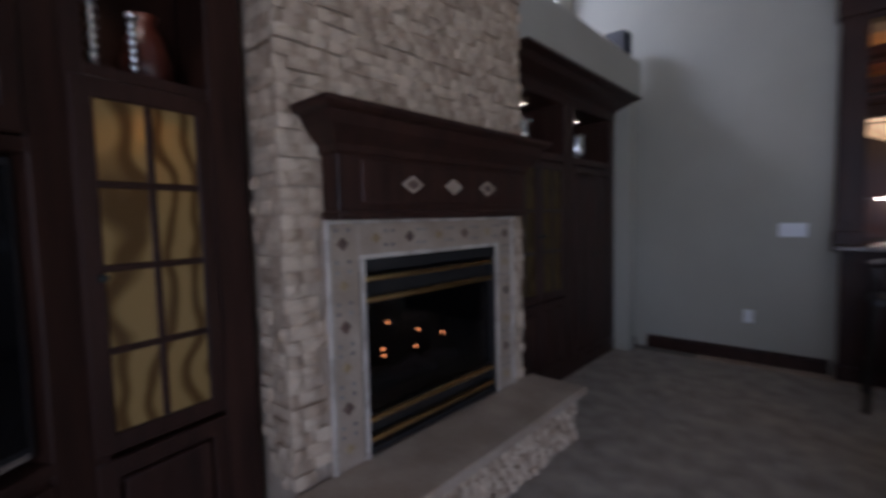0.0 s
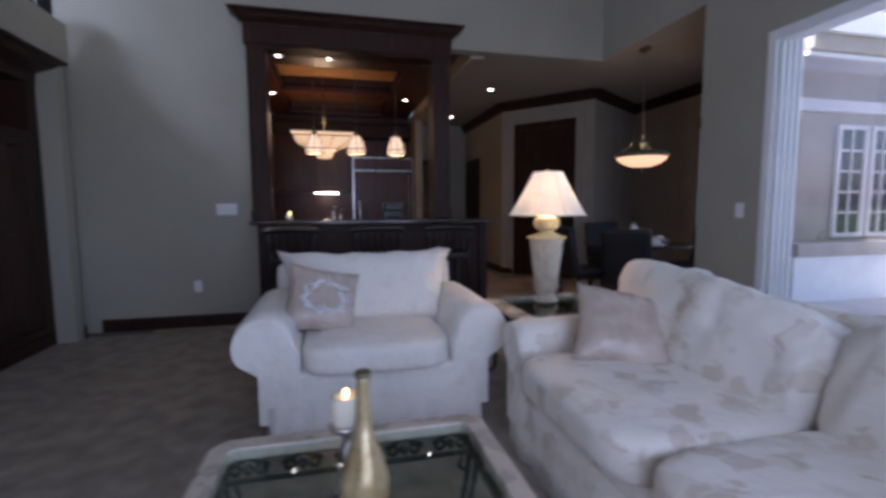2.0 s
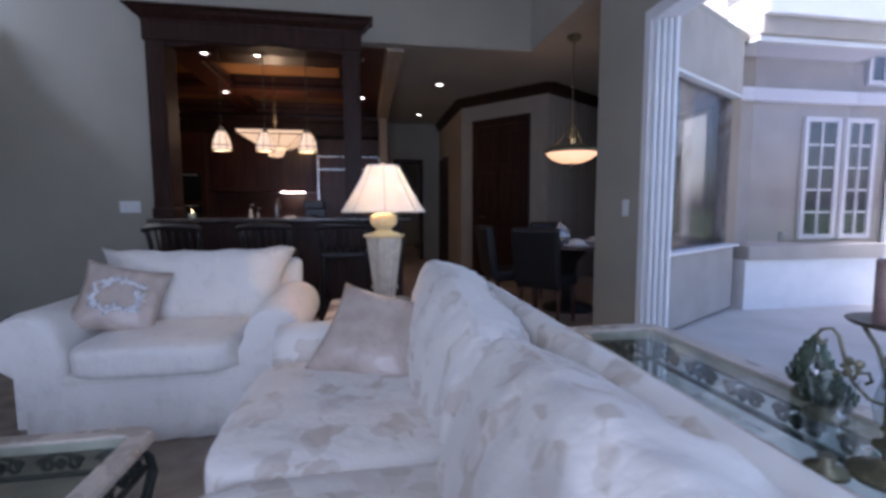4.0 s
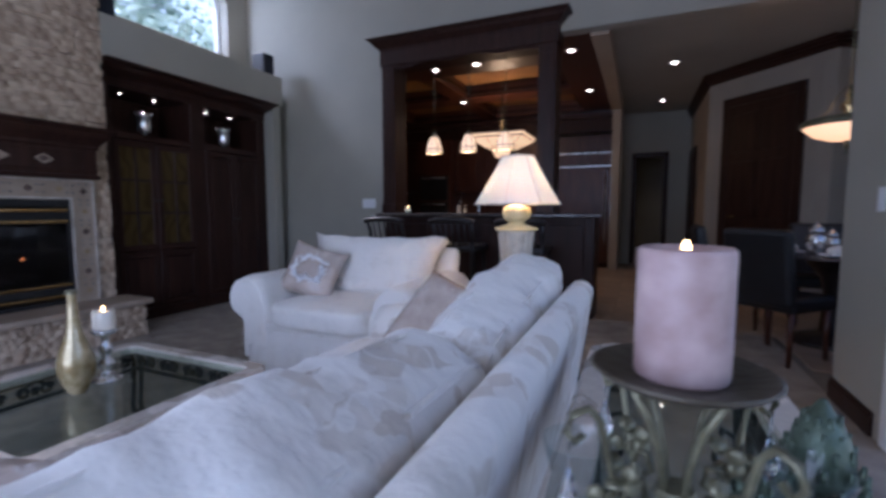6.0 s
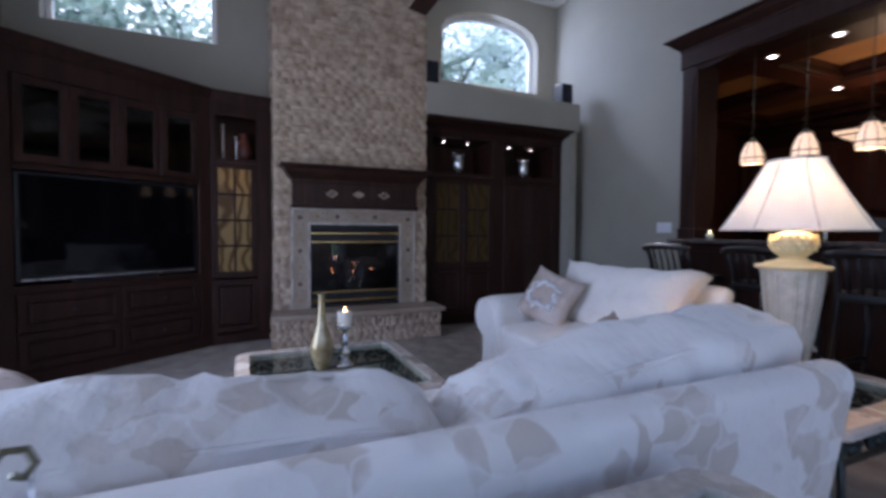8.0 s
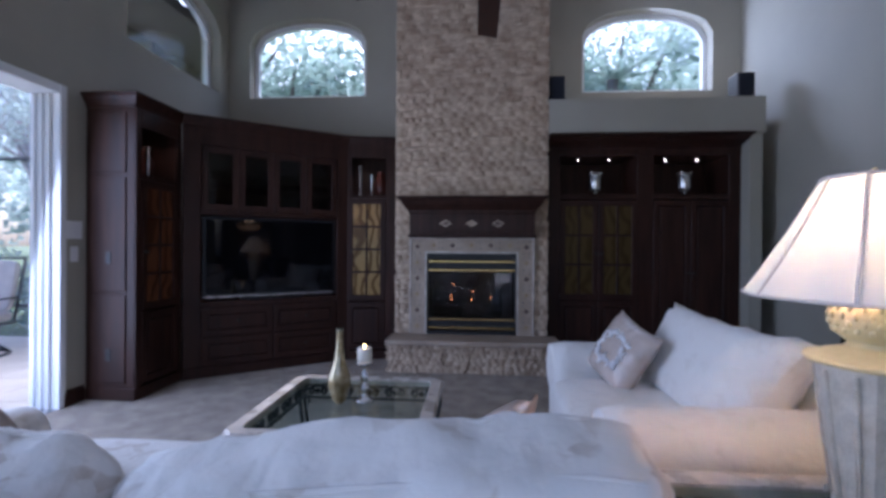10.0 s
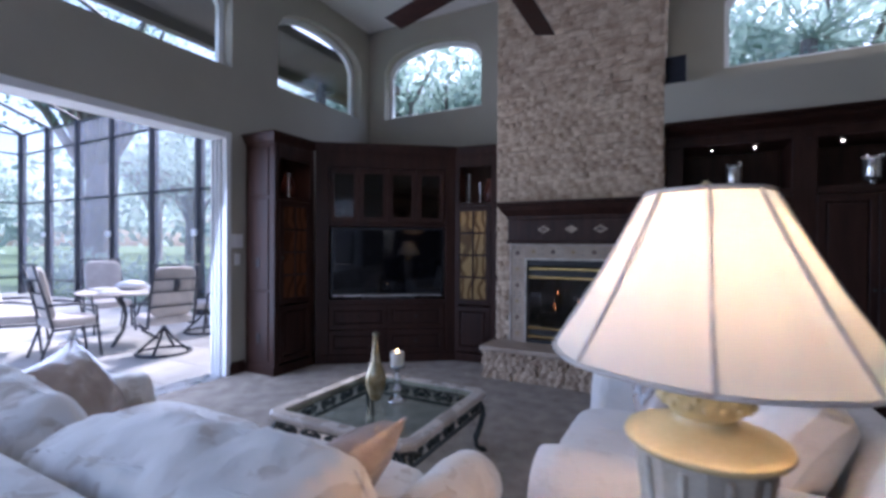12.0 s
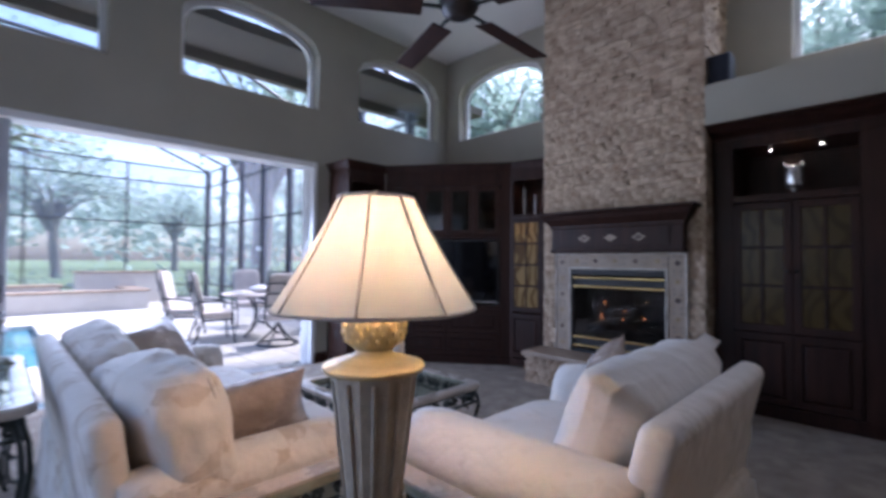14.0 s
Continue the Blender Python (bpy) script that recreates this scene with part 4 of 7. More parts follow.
def face_door(parent, x0, x1, z0, z1, y, panes=None, mat=CHERRY, glassmat=ARTGLASS, knob=None, t=0.022):
    """A framed door on the front (-y) side; panes (columns, rows) or a raised panel."""
    d = slot("door", lambda b: frame_ring(b, x0, x1, z0, z1, y - t, y, 0.055, 0.06), mat, parent)
    if panes:
        cx, rz_ = panes
        a0, a1, c0, c1 = x0 + 0.055, x1 - 0.055, z0 + 0.06, z1 - 0.06
        for i in range(1, cx):
            xx = a0 + (a1 - a0) * i / cx
            slot("muntin", lambda b: rbox(b, xx - 0.011, xx + 0.011, y - t + 0.003, y - 0.003, c0, c1, 0.004, 1), mat, d)
        for k in range(1, rz_):
            zz = c0 + (c1 - c0) * k / rz_
            slot("muntin", lambda b: rbox(b, a0, a1, y - t + 0.004, y - 0.004, zz - 0.011, zz + 0.011, 0.004, 1), mat, d)
        for i in range(cx):
            for k in range(rz_):
                slot("pane", lambda b: box(b, a0 + (a1 - a0) * i / cx, a0 + (a1 - a0) * (i + 1) / cx, y - 0.010, y - 0.006, c0 + (c1 - c0) * k / rz_, c0 + (c1 - c0) * (k + 1) / rz_), glassmat, d)
    else:
        slot("raised_panel", lambda b: rbox(b, x0 + 0.065, x1 - 0.065, y - t + 0.002, y - 0.004, z0 + 0.07, z1 - 0.07, 0.010, 2), mat, d)
    if knob:
        slot("handle", lambda b: (lathe(b, [(0.006, 0), (0.006, 0.012), (0.013, 0.02), (0.012, 0.028), (0.004, 0.032)], 12, pose(knob[0], y - t, knob[1], 90))), IRON, d, "dark iron knob")
    return d


def crown(parent, w, d, z, out=0.08, h=0.13, mat=CHERRY, sides=True):
    b = bmesh.new()
    cornice_mesh(b, 0, w, 0, d, z, out, h, sides, sides)
    part("cornice", b, mat, parent)


def carcass(parent, w, d, z0, z1, niche, mat=CHERRY, post=0.06):
    """Hollow case: back, sides, shelves at the niche and the plinth; niche (z0, z1)."""
    slot("back", lambda b: box(b, 0.02, w - 0.02, d - 0.02, d, z0, z1), mat, parent)
    for x in (0, w - 0.025):
        slot("side", lambda b: rbox(b, x, x + 0.025, 0.0, d, z0, z1, 0.003, 1), mat, parent)
    slot("top", lambda b: box(b, 0.025, w - 0.025, 0.0, d - 0.02, z1 - 0.025, z1), mat, parent)
    slot("niche_floor", lambda b: box(b, 0.025, w - 0.025, -0.006, d - 0.02, niche[0] - 0.035, niche[0]), mat, parent)
    slot("plinth", lambda b: rbox(b, -0.008, w + 0.008, -0.012, d, z0, z0 + 0.10, 0.006, 1), mat, parent)
    for x in (0.0, w - post):
        slot("stile", lambda b: rbox(b, x, x + post, -0.012, 0.012, z0 + 0.10, z1, 0.004, 1), mat, parent)
    slot("frieze", lambda b: rbox(b, post, w - post, -0.012, 0.012, niche[1], z1, 0.004, 1), mat, parent)


def puck(parent, x, y, z):
    slot("puck_light", lambda b: lathe(b, [(0.008, -0.005), (0.010, 0)], 12, Matrix.Translation((x, y, z))), LAMPGLOW, parent, "small lit puck light")


# left tower on the patio wall
tower = thing("display_cabinet", "tall dark cherry cabinet with lit niche and glazed door", "cabinet", (-0.17, -1.05, 0), 180, "corner media wall")
carcass(tower, 0.55, 0.415, 0, 2.36, (1.83, 2.22))
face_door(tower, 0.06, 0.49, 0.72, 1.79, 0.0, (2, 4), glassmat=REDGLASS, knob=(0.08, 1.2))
face_door(tower, 0.06, 0.49, 0.12, 0.70, 0.0)
crown(tower, 0.55, 0.415, 2.36, 0.06, 0.11)
for z0, z1 in ((0.14, 0.85), (0.88, 1.80), (1.84, 2.32)):
    slot("end_panel", lambda b: rbox(b, -0.012, 0.0, 0.07, 0.36, z0, z1, 0.006, 2), CHERRY, tower)
for z in (0.32, 1.10):
    slot("vent_cover", lambda b: rbox(b, -0.018, -0.01, 0.19, 0.235, z, z + 0.10, 0.003, 1), BLACK, tower, "small black cover")
puck(tower, 0.27, 0.2, 2.334)
# right tower beside the chimney
tower2 = thing("display_cabinet", "narrow dark cherry cabinet with lit niche and figured-glass door", "cabinet", (-1.648, 0.245, 0), 99.8, "corner media wall")
carcass(tower2, 0.57, 0.40, 0, 2.36, (1.83, 2.24))
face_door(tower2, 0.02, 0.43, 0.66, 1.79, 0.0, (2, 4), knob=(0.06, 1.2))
slot("filler", lambda b: rbox(b, 0.432, 0.57, -0.014, 0.012, 0.1, 2.36, 0.004, 1), CHERRY, tower2)
face_door(tower2, 0.02, 0.43, 0.12, 0.64, 0.0)
crown(tower2, 0.57, 0.40, 2.36, 0.05, 0.11, sides=False)
puck(tower2, 0.2, 0.18, 2.334)
spot_lamp("cabinet_light", tuple(tower2.matrix_basis @ Vector((0.22, 0.10, 1.77))), 1.6, (1.0, 0.80, 0.52), 130, 0.015)
# centre unit
media = thing("media_cabinet", "corner media cabinet in dark cherry with glazed upper doors", "cabinet", (-0.73, -1.03, 0), 125.6, "corner media wall")
WM = 1.61
slot("back", lambda b: box(b, 0.02, WM - 0.02, 0.36, 0.40, 0, 2.36), CHERRY, media)
for x in (0, WM - 0.15):
    slot("stile", lambda b: rbox(b, x, x + 0.15, -0.012, 0.36, 0.10, 2.36, 0.004, 1), CHERRY, media)
slot("plinth", lambda b: rbox(b, -0.0, WM, -0.014, 0.36, 0, 0.10, 0.006, 1), CHERRY, media)
slot("lower_case", lambda b: box(b, 0.15, WM - 0.15, 0.0, 0.36, 0.10, 0.70), CHERRY, media)
slot("shelf", lambda b: rbox(b, 0.14, WM - 0.14, -0.010, 0.36, 0.68, 0.72, 0.004, 1), CHERRY, media)
slot("shelf", lambda b: rbox(b, 0.14, WM - 0.14, -0.010, 0.36, 1.545, 1.585, 0.004, 1), CHERRY, media)
slot("frieze", lambda b: rbox(b, 0.14, WM - 0.14, -0.011, 0.36, 2.20, 2.36, 0.004, 1), CHERRY, media)
for i in range(2):
    x0 = 0.155 + 0.65 * i
    face_door(media, x0, x0 + 0.645, 0.39, 0.665, 0.0, knob=(x0 + 0.32, 0.53))
    face_door(media, x0, x0 + 0.645, 0.115, 0.38, 0.0, knob=(x0 + 0.32, 0.25))
SMOKE = glass("cabinet_glass", (0.62, 0.64, 0.62))
for i in range(4):
    x0 = 0.155 + 0.325 * i
    face_door(media, x0, x0 + 0.32, 1.59, 2.195, 0.0, (1, 1), glassmat=SMOKE)
for z in (1.78, 1.98):
    slot("glass_shelf", lambda b: box(b, 0.15, WM - 0.15, 0.05, 0.34, z, z + 0.006), SMOKE, media)
crown(media, WM, 0.40, 2.36, 0.06, 0.11, sides=False)
puck(media, 1.0, 0.12, 2.19)
tv = thing("television", "wide black flat-screen television in the media cabinet", "television", (-0.73, -1.03, 0), 125.6)
slot("bezel", lambda b: rbox(b, 0.165, WM - 0.165, 0.015, 0.07, 0.745, 1.535, 0.01, 2), BLACK, tv)
slot("screen", lambda b: box(b, 0.19, WM - 0.19, 0.011, 0.016, 0.785, 1.51), SCREEN, tv, "dark glossy screen")
slot("speaker_strip", lambda b: rbox(b, 0.19, WM - 0.19, 0.008, 0.016, 0.752, 0.768, 0.002, 1), STEEL, tv)
slot("stand", lambda b: box(b, 0.5, WM - 0.5, 0.03, 0.12, 0.72, 0.75), BLACK, tv)

# the long cabinet right of the chimney
wallcab = thing("wall_cabinet", "long dark cherry wall cabinet with two lit niches", "cabinet", (-1.72, 2.44, 0), 90)
WW = 2.02
slot("back", lambda b: box(b, 0.0, WW, 0.50, 0.53, 0, 2.32), CHERRY, wallcab)
for x0, x1 in ((0.0, 0.15), (0.96, 1.13), (WW - 0.12, WW)):
    slot("stile", lambda b: rbox(b, x0, x1, -0.014, 0.5, 0.10, 2.32, 0.004, 1), CHERRY, wallcab)
slot("plinth", lambda b: rbox(b, 0, WW, -0.018, 0.5, 0, 0.11, 0.006, 1), CHERRY, wallcab)
slot("frieze", lambda b: rbox(b, 0, WW, -0.020, 0.5, 2.25, 2.33, 0.004, 1), CHERRY, wallcab)
for k, (x0, x1) in enumerate(((0.15, 0.96), (1.13, 1.90))):
    slot("niche_floor", lambda b: rbox(b, x0, x1, -0.012, 0.5, 1.78, 1.84, 0.004, 1), CHERRY, wallcab)
    slot("lower_case", lambda b: box(b, x0, x1, 0.05, 0.5, 0.11, 1.78), CHERRY, wallcab)
    xm = (x0 + x1) / 2
    for a, c, kx in ((x0, xm - 0.002, xm - 0.03), (xm + 0.002, x1, xm + 0.03)):
        if k == 0:
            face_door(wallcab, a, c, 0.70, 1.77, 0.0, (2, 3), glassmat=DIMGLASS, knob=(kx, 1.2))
            face_door(wallcab, a, c, 0.12, 0.69, 0.0)
        else:
            face_door(wallcab, a, c, 0.12, 1.77, 0.0, knob=(kx, 1.0))
    for dx in (-0.17, 0.17):
        puck(wallcab, xm + dx, 0.22, 2.249)
crown(wallcab, WW, 0.5, 2.325, 0.27, 0.112, sides=False)


def lantern(at):
    ob = thing("candle_lantern", "glass hurricane lantern with silver rim in a cabinet niche", "lantern", at, 0, "niche lanterns")
    slot("foot", lambda b: lathe(b, [(0.05, 0), (0.05, 0.012), (0.02, 0.02), (0.02, 0.035), (0.045, 0.045)], 16), SILVER, ob)
    slot("glass_body", lambda b: lathe(b, [(0.050, 0.045), (0.066, 0.07), (0.066, 0.19), (0.06, 0.215)], 20, caps=False), SILVER, ob, "mercury-glass cylinder")
    slot("rim", lambda b: lathe(b, [(0.05, 0.214), (0.076, 0.22), (0.076, 0.228), (0.05, 0.235)], 20), SILVER, ob)
    for i in range(4):
        a = math.pi / 4 + i * math.pi / 2
        slot("stud", lambda b: lathe(b, [(0.003, 0), (0.012, 0.010), (0.009, 0.022), (0.003, 0.032)], 8, Matrix.Translation((0.072 * math.cos(a), 0.072 * math.sin(a), 0.224))), SILVER, ob)
    return ob


for y in (2.995, 3.955):
    lantern((-1.86, y, 1.841))
    spot_lamp("niche_light", (-1.86, y, 2.23), 0.9, (1.0, 0.86, 0.7), 110, 0.015)


def tall_stick(at, h, r, mat=SILVER):
    ob = thing("candlestick", "tall turned silver candlestick", "candlestick", at, 0, "niche candlesticks")
    slot("base", lambda b: lathe(b, [(r * 1.6, 0), (r * 1.6, 0.01), (r * 0.7, 0.03), (r * 0.5, 0.05)], 16), mat, ob)
    prof = [(r * 0.5, 0.05)]
    n = max(3, int(h / 0.035))
    for i in range(n):
        z0, z1 = 0.05 + (h - 0.06) * i / n, 0.05 + (h - 0.06) * (i + 1) / n
        prof += [(r * 0.42, z0 + 0.2 * (z1 - z0)), (r * 0.8, z0 + 0.55 * (z1 - z0)), (r * 0.42, z1)]
    slot("stem", lambda b: lathe(b, prof, 14), mat, ob)
    slot("cup", lambda b: lathe(b, [(r * 0.4, h - 0.01), (r * 1.1, h), (r * 1.1, h + 0.012), (r * 0.5, h + 0.014)], 14), mat, ob)
    return ob


for m, x, y, h, r in ((tower2.matrix_basis, 0.14, 0.13, 0.33, 0.03), (tower2.matrix_basis, 0.27, 0.15, 0.23, 0.022), (tower.matrix_basis, 0.30, 0.12, 0.26, 0.028)):
    p = m @ Vector((x, y, 1.831))
    tall_stick(tuple(p), h, r)
for m, x in ((tower2.matrix_basis, 0.2), (tower.matrix_basis, 0.27)):
    p = m @ Vector((x, 0.15, 2.32))
    spot_lamp("niche_light", tuple(p), 0.7, (1.0, 0.82, 0.62), 120, 0.015)
    v = thing("red_vase", "dark red ceramic vase in a cabinet niche", "vase", tuple(m @ Vector((x + 0.17, 0.27, 1.831))))
    slot("body", lambda b: lathe(b, [(0.04, 0), (0.075, 0.05), (0.085, 0.13), (0.06, 0.22), (0.035, 0.27), (0.045, 0.30)], 20), surface("red_glaze", (0.05, 0.012, 0.008), (0.11, 0.028, 0.016), 8, 0.3, 0.1, 60), v)
rnd = random.Random(8)
for i in range(10):
    p = media.matrix_basis @ Vector((0.25 + 0.123 * i, 0.20 + 0.05 * rnd.random(), (1.586, 1.787, 1.987)[i % 3]))
    g = thing("glass_goblet", "clear glass goblet on a cabinet shelf", "glass", tuple(p), 0, "cabinet glassware")
    slot("bowl", lambda b: lathe(b, [(0.006, 0.06), (0.035, 0.085), (0.04, 0.13), (0.036, 0.155)], 14, caps=False), SMOKE, g)
    slot("stem", lambda b: lathe(b, [(0.03, 0), (0.028, 0.005), (0.005, 0.01), (0.005, 0.06)], 12), SMOKE, g)


# speakers, fan and small fixtures
for y in (2.52, 4.43):
    s = thing("loudspeaker", "small black bookshelf loudspeaker on the ledge", "loudspeaker", (-1.66, y, 2.80), 0, "ledge speakers")
    slot("case", lambda b: rbox(b, -0.10, 0.09, -0.085, 0.085, 0, 0.27, 0.008, 2), BLACK, s)
    slot("grille", lambda b: rbox(b, 0.09, 0.105, -0.075, 0.075, 0.012, 0.258, 0.006, 2), surface("grille_cloth", (0.006, 0.007, 0.012), (0.014, 0.016, 0.026), 40, 0.9, 0.6, 300), s)

fan = thing("ceiling_fan", "dark ceiling fan with five cherry blades", "fan", (0.89, 1.75, 0))
FZ = 2.76
slot("canopy", lambda b: lathe(b, [(0.075, ZC), (0.07, ZC - 0.05), (0.02, ZC - 0.07)][::-1], 20), BRONZE, fan)
slot("downrod", lambda b: lathe(b, [(0.013, FZ + 0.18), (0.013, ZC - 0.06)], 12), BRONZE, fan)
slot("motor", lambda b: lathe(b, [(0.04, FZ - 0.05), (0.09, FZ - 0.03), (0.12, FZ + 0.02), (0.125, FZ + 0.08), (0.09, FZ + 0.15), (0.03, FZ + 0.19)], 24), ESPRESSO, fan)
for i in range(5):
    m = pose(0, 0, FZ, 0, 0, 72 * i + 36)
    blade = slot("blade", lambda b: rbox(b, 0.22, 0.87, -0.07, 0.07, -0.004, 0.004, 0.003, 1, m @ pose(0, 0, 0.0, 11)), CHERRY, fan)
    slot("blade_iron", lambda b: (tube(b, [m @ Vector((0.10, 0, 0.01)), m @ Vector((0.18, 0, 0.012)), m @ Vector((0.30, 0, 0.012))], 0.012, 6)), IRON, blade)


def plate(name, label, at, rz, w, h, n):
    """A wall plate with n rockers or sockets; front to -y."""
    ob = thing(name, label, "switch" if "switch" in name else "outlet", at, rz)
    slot("cover", lambda b: rbox(b, -w / 2, w / 2, -0.008, 0, 0, h, 0.003, 1), WHITE, ob)
    for i in range(n):
        x = -w / 2 + w * (i + 0.5) / n
        slot("rocker", lambda b: rbox(b, x - 0.016, x + 0.016, -0.012, -0.007, h * 0.22, h * 0.78, 0.002, 1), WHITE, ob)


plate("light_switch", "white four-gang light switch on the greige wall", (-0.32, YN, 1.13), 0, 0.19, 0.115, 4)
plate("wall_outlet", "white wall outlet near the baseboard", (-0.62, YN, 0.36), 0, 0.07, 0.115, 1)
plate("light_switch", "white single light switch by the patio opening", (XE, 2.79, 1.10), -90, 0.075, 0.12, 1)
plate("light_switch", "white keypad switch beside the patio opening", (-0.07, YS, 1.12), 180, 0.07, 0.12, 1)
plate("light_switch", "white alarm keypad beside the patio opening", (-0.06, YS, 1.30), 180, 0.16, 0.14, 1)


# baseboards
def baseboard(x0, y0, x1, y1):
    d = Vector((x1 - x0, y1 - y0, 0))
    b = bmesh.new()
    L = d.length
    rbox(b, 0, L, -0.018, 0, 0, 0.10, 0.003, 1)
    rbox(b, 0, L, -0.012, 0, 0.10, 0.125, 0.005, 2)
    solid("baseboard", b, CHERRY, "dark wood baseboard", "baseboard", at=(x0, y0, 0.001), rz=math.degrees(math.atan2(d.y, d.x)))


baseboard(XW + 0.8, YN, -0.06, YN)
baseboard(0.02, YS, -0.16, YS)
baseboard(XE, 3.23, XE, 2.70)
baseboard(-1.55, 4.58, -1.55, 4.60)


# ---- windows and patio doors ----
def arched_window(name, axis, p, a0, a1, inward, label):
    """White arched frame in the wall's opening, with a pane; inward is the side of the room."""
    ob = thing(name, label, "window", kind="structure")
    n, half, mid, fw = 20, (a1 - a0) / 2, (a0 + a1) / 2, 0.055
    top = lambda a, o: APEX - o - RISE * (1 - math.sqrt(max(0, 1 - ((a - mid) / half) ** 2)))
    P = lambda q, a, z: (q, a, z) if axis == "x" else (a, q, z)
    b = bmesh.new()
    outer = [(a0, SILL), (a1, SILL)] + [(a1 - (a1 - a0) * i / n, top(a1 - (a1 - a0) * i / n, 0)) for i in range(n + 1)]
    k = (half - fw) / half
    inner = [(a0 + fw, SILL + fw), (a1 - fw, SILL + fw)] + [(mid + (x - mid) * k, z - fw) for x, z in outer[2:]]
    q0, q1 = p - inward * 0.03, p + inward * 0.03
    R = [[b.verts.new(P(q, a, z)) for a, z in pts] for q, pts in ((q0, outer), (q1, outer), (q1, inner), (q0, inner))]
    R.append(R[0])
    m = len(outer)
    for r, s in zip(R, R[1:]):
        for i in range(m):
            b.faces.new((r[i], r[(i + 1) % m], s[(i + 1) % m], s[i]))
    part("window_frame", b, WHITE, ob)
    b = bmesh.new()
    b.faces.new([b.verts.new(P(p, a, z)) for a, z in inner])
    pane = part("pane", b, PANE, ob, "clear glass")
    pane.visible_shadow = False
    return ob


for i, (a, c) in enumerate(S_WINS):
    arched_window("window_%d" % (i + 1), "y", YS - 0.16, a, c, 1, "white arched transom window above the patio doors")
for i, (a, c) in enumerate(W_WINS):
    arched_window("window_%d" % (i + 4), "x", XW - 0.16, a, c, 1, "white arched high window beside the chimney")

# south patio opening: casing, track and panels slid to one side
pd = thing("door_1", "wide open sliding patio door with white frame", "door", kind="structure")
slot("jamb", lambda b: (rbox(b, 0.0, 0.06, YS - 0.24, YS + 0.012, 0, 2.47, 0.006, 1), rbox(b, 0.06, 3.55, YS - 0.24, YS + 0.012, 2.40, 2.47, 0.006, 1)), WHITE, pd)
for k in range(3):
    y = YS - 0.06 - 0.06 * k
    slot("jamb_stop", lambda b: rbox(b, 0.06, 0.085, y - 0.018, y + 0.002, 0, 2.40, 0.004, 1), WHITE, pd)
slot("track", lambda b: rbox(b, 0.06, 3.55, YS - 0.24, YS, -0.012, 0.006, 0.004, 1), STEEL, pd)
ALU = surface("grey_white_aluminium", (0.44, 0.47, 0.52), (0.56, 0.58, 0.62), 5, 0.4, 0.05, 80)
for k in range(2):
    x0, y = 2.74 + 0.05 * k, YS - 0.08 - 0.07 * k
    pnl = slot("sliding_panel", lambda b: (rbox(b, x0, x0 + 0.075, y - 0.04, y, 0.01, 2.40, 0.006, 1), rbox(b, x0 + 0.65, x0 + 0.72, y - 0.04, y, 0.01, 2.40, 0.006, 1), box(b, x0 + 0.07, x0 + 0.65, y - 0.038, y - 0.002, 0.01, 0.12), box(b, x0 + 0.07, x0 + 0.65, y - 0.038, y - 0.002, 2.32, 2.40)), ALU, pd)
    slot("pane", lambda b: box(b, x0 + 0.07, x0 + 0.65, y - 0.022, y - 0.018, 0.12, 2.32), PANE, pnl).visible_shadow = False
    if k == 0:
        slot("handle", lambda b: rbox(b, x0 + 0.02, x0 + 0.04, y, y + 0.03, 0.9, 1.12, 0.006, 2), BLACK, pnl)

# east patio opening: panels stacked against the north jamb
pe = thing("door_2", "white sliding patio door stacked open", "door", kind="structure")
slot("jamb", lambda b: (rbox(b, XE - 0.012, XE + 0.15, 2.55, 2.62, 0, 2.46, 0.006, 1), rbox(b, XE - 0.012, XE + 0.15, -0.7, 2.55, 2.38, 2.46, 0.006, 1)), WHITE, pe)
for k in range(4):
    x, y1 = XE + 0.01 + 0.034 * k, 2.55 - 0.006 * k
    pnl = slot("sliding_panel", lambda b: (rbox(b, x, x + 0.028, y1 - 0.04 - 0.010 * k, y1, 0.01, 2.38, 0.006, 1),), WHITE, pe)
slot("handle", lambda b: rbox(b, XE + 0.14, XE + 0.152, 2.475, 2.495, 0.98, 1.06, 0.004, 1), BLACK, pe)
slot("sill_track", lambda b: rbox(b, XE, XE + 0.16, -0.7, 2.55, -0.012, 0.006, 0.004, 1), STEEL, pe)


# ---- bar ----
bar = thing("bar_counter", "dark cherry breakfast bar with granite top", "bar", (0, YN, 0))
slot("base", lambda b: box(b, -0.02, 2.36, -0.10, 0.30, 0.0, 1.03), CHERRY, bar)
for i in range(4):
    x0 = 0.02 + 0.58 * i
    slot("panel", lambda b: rbox(b, x0 + 0.03, x0 + 0.53, -0.115, -0.10, 0.16, 0.95, 0.008, 2), CHERRY, bar)
slot("plinth", lambda b: rbox(b, -0.03, 2.38, -0.125, 0.30, 0, 0.12, 0.006, 1), CHERRY, bar)
slot("end_post", lambda b: rbox(b, 2.30, 2.40, -0.13, 0.31, 0.0, 1.03, 0.008, 2), CHERRY, bar)
slot("counter", lambda b: rbox(b, -0.07, 2.47, -0.26, 0.38, 1.032, 1.072, 0.012, 3), GRANITE, bar, "dark polished granite slab")

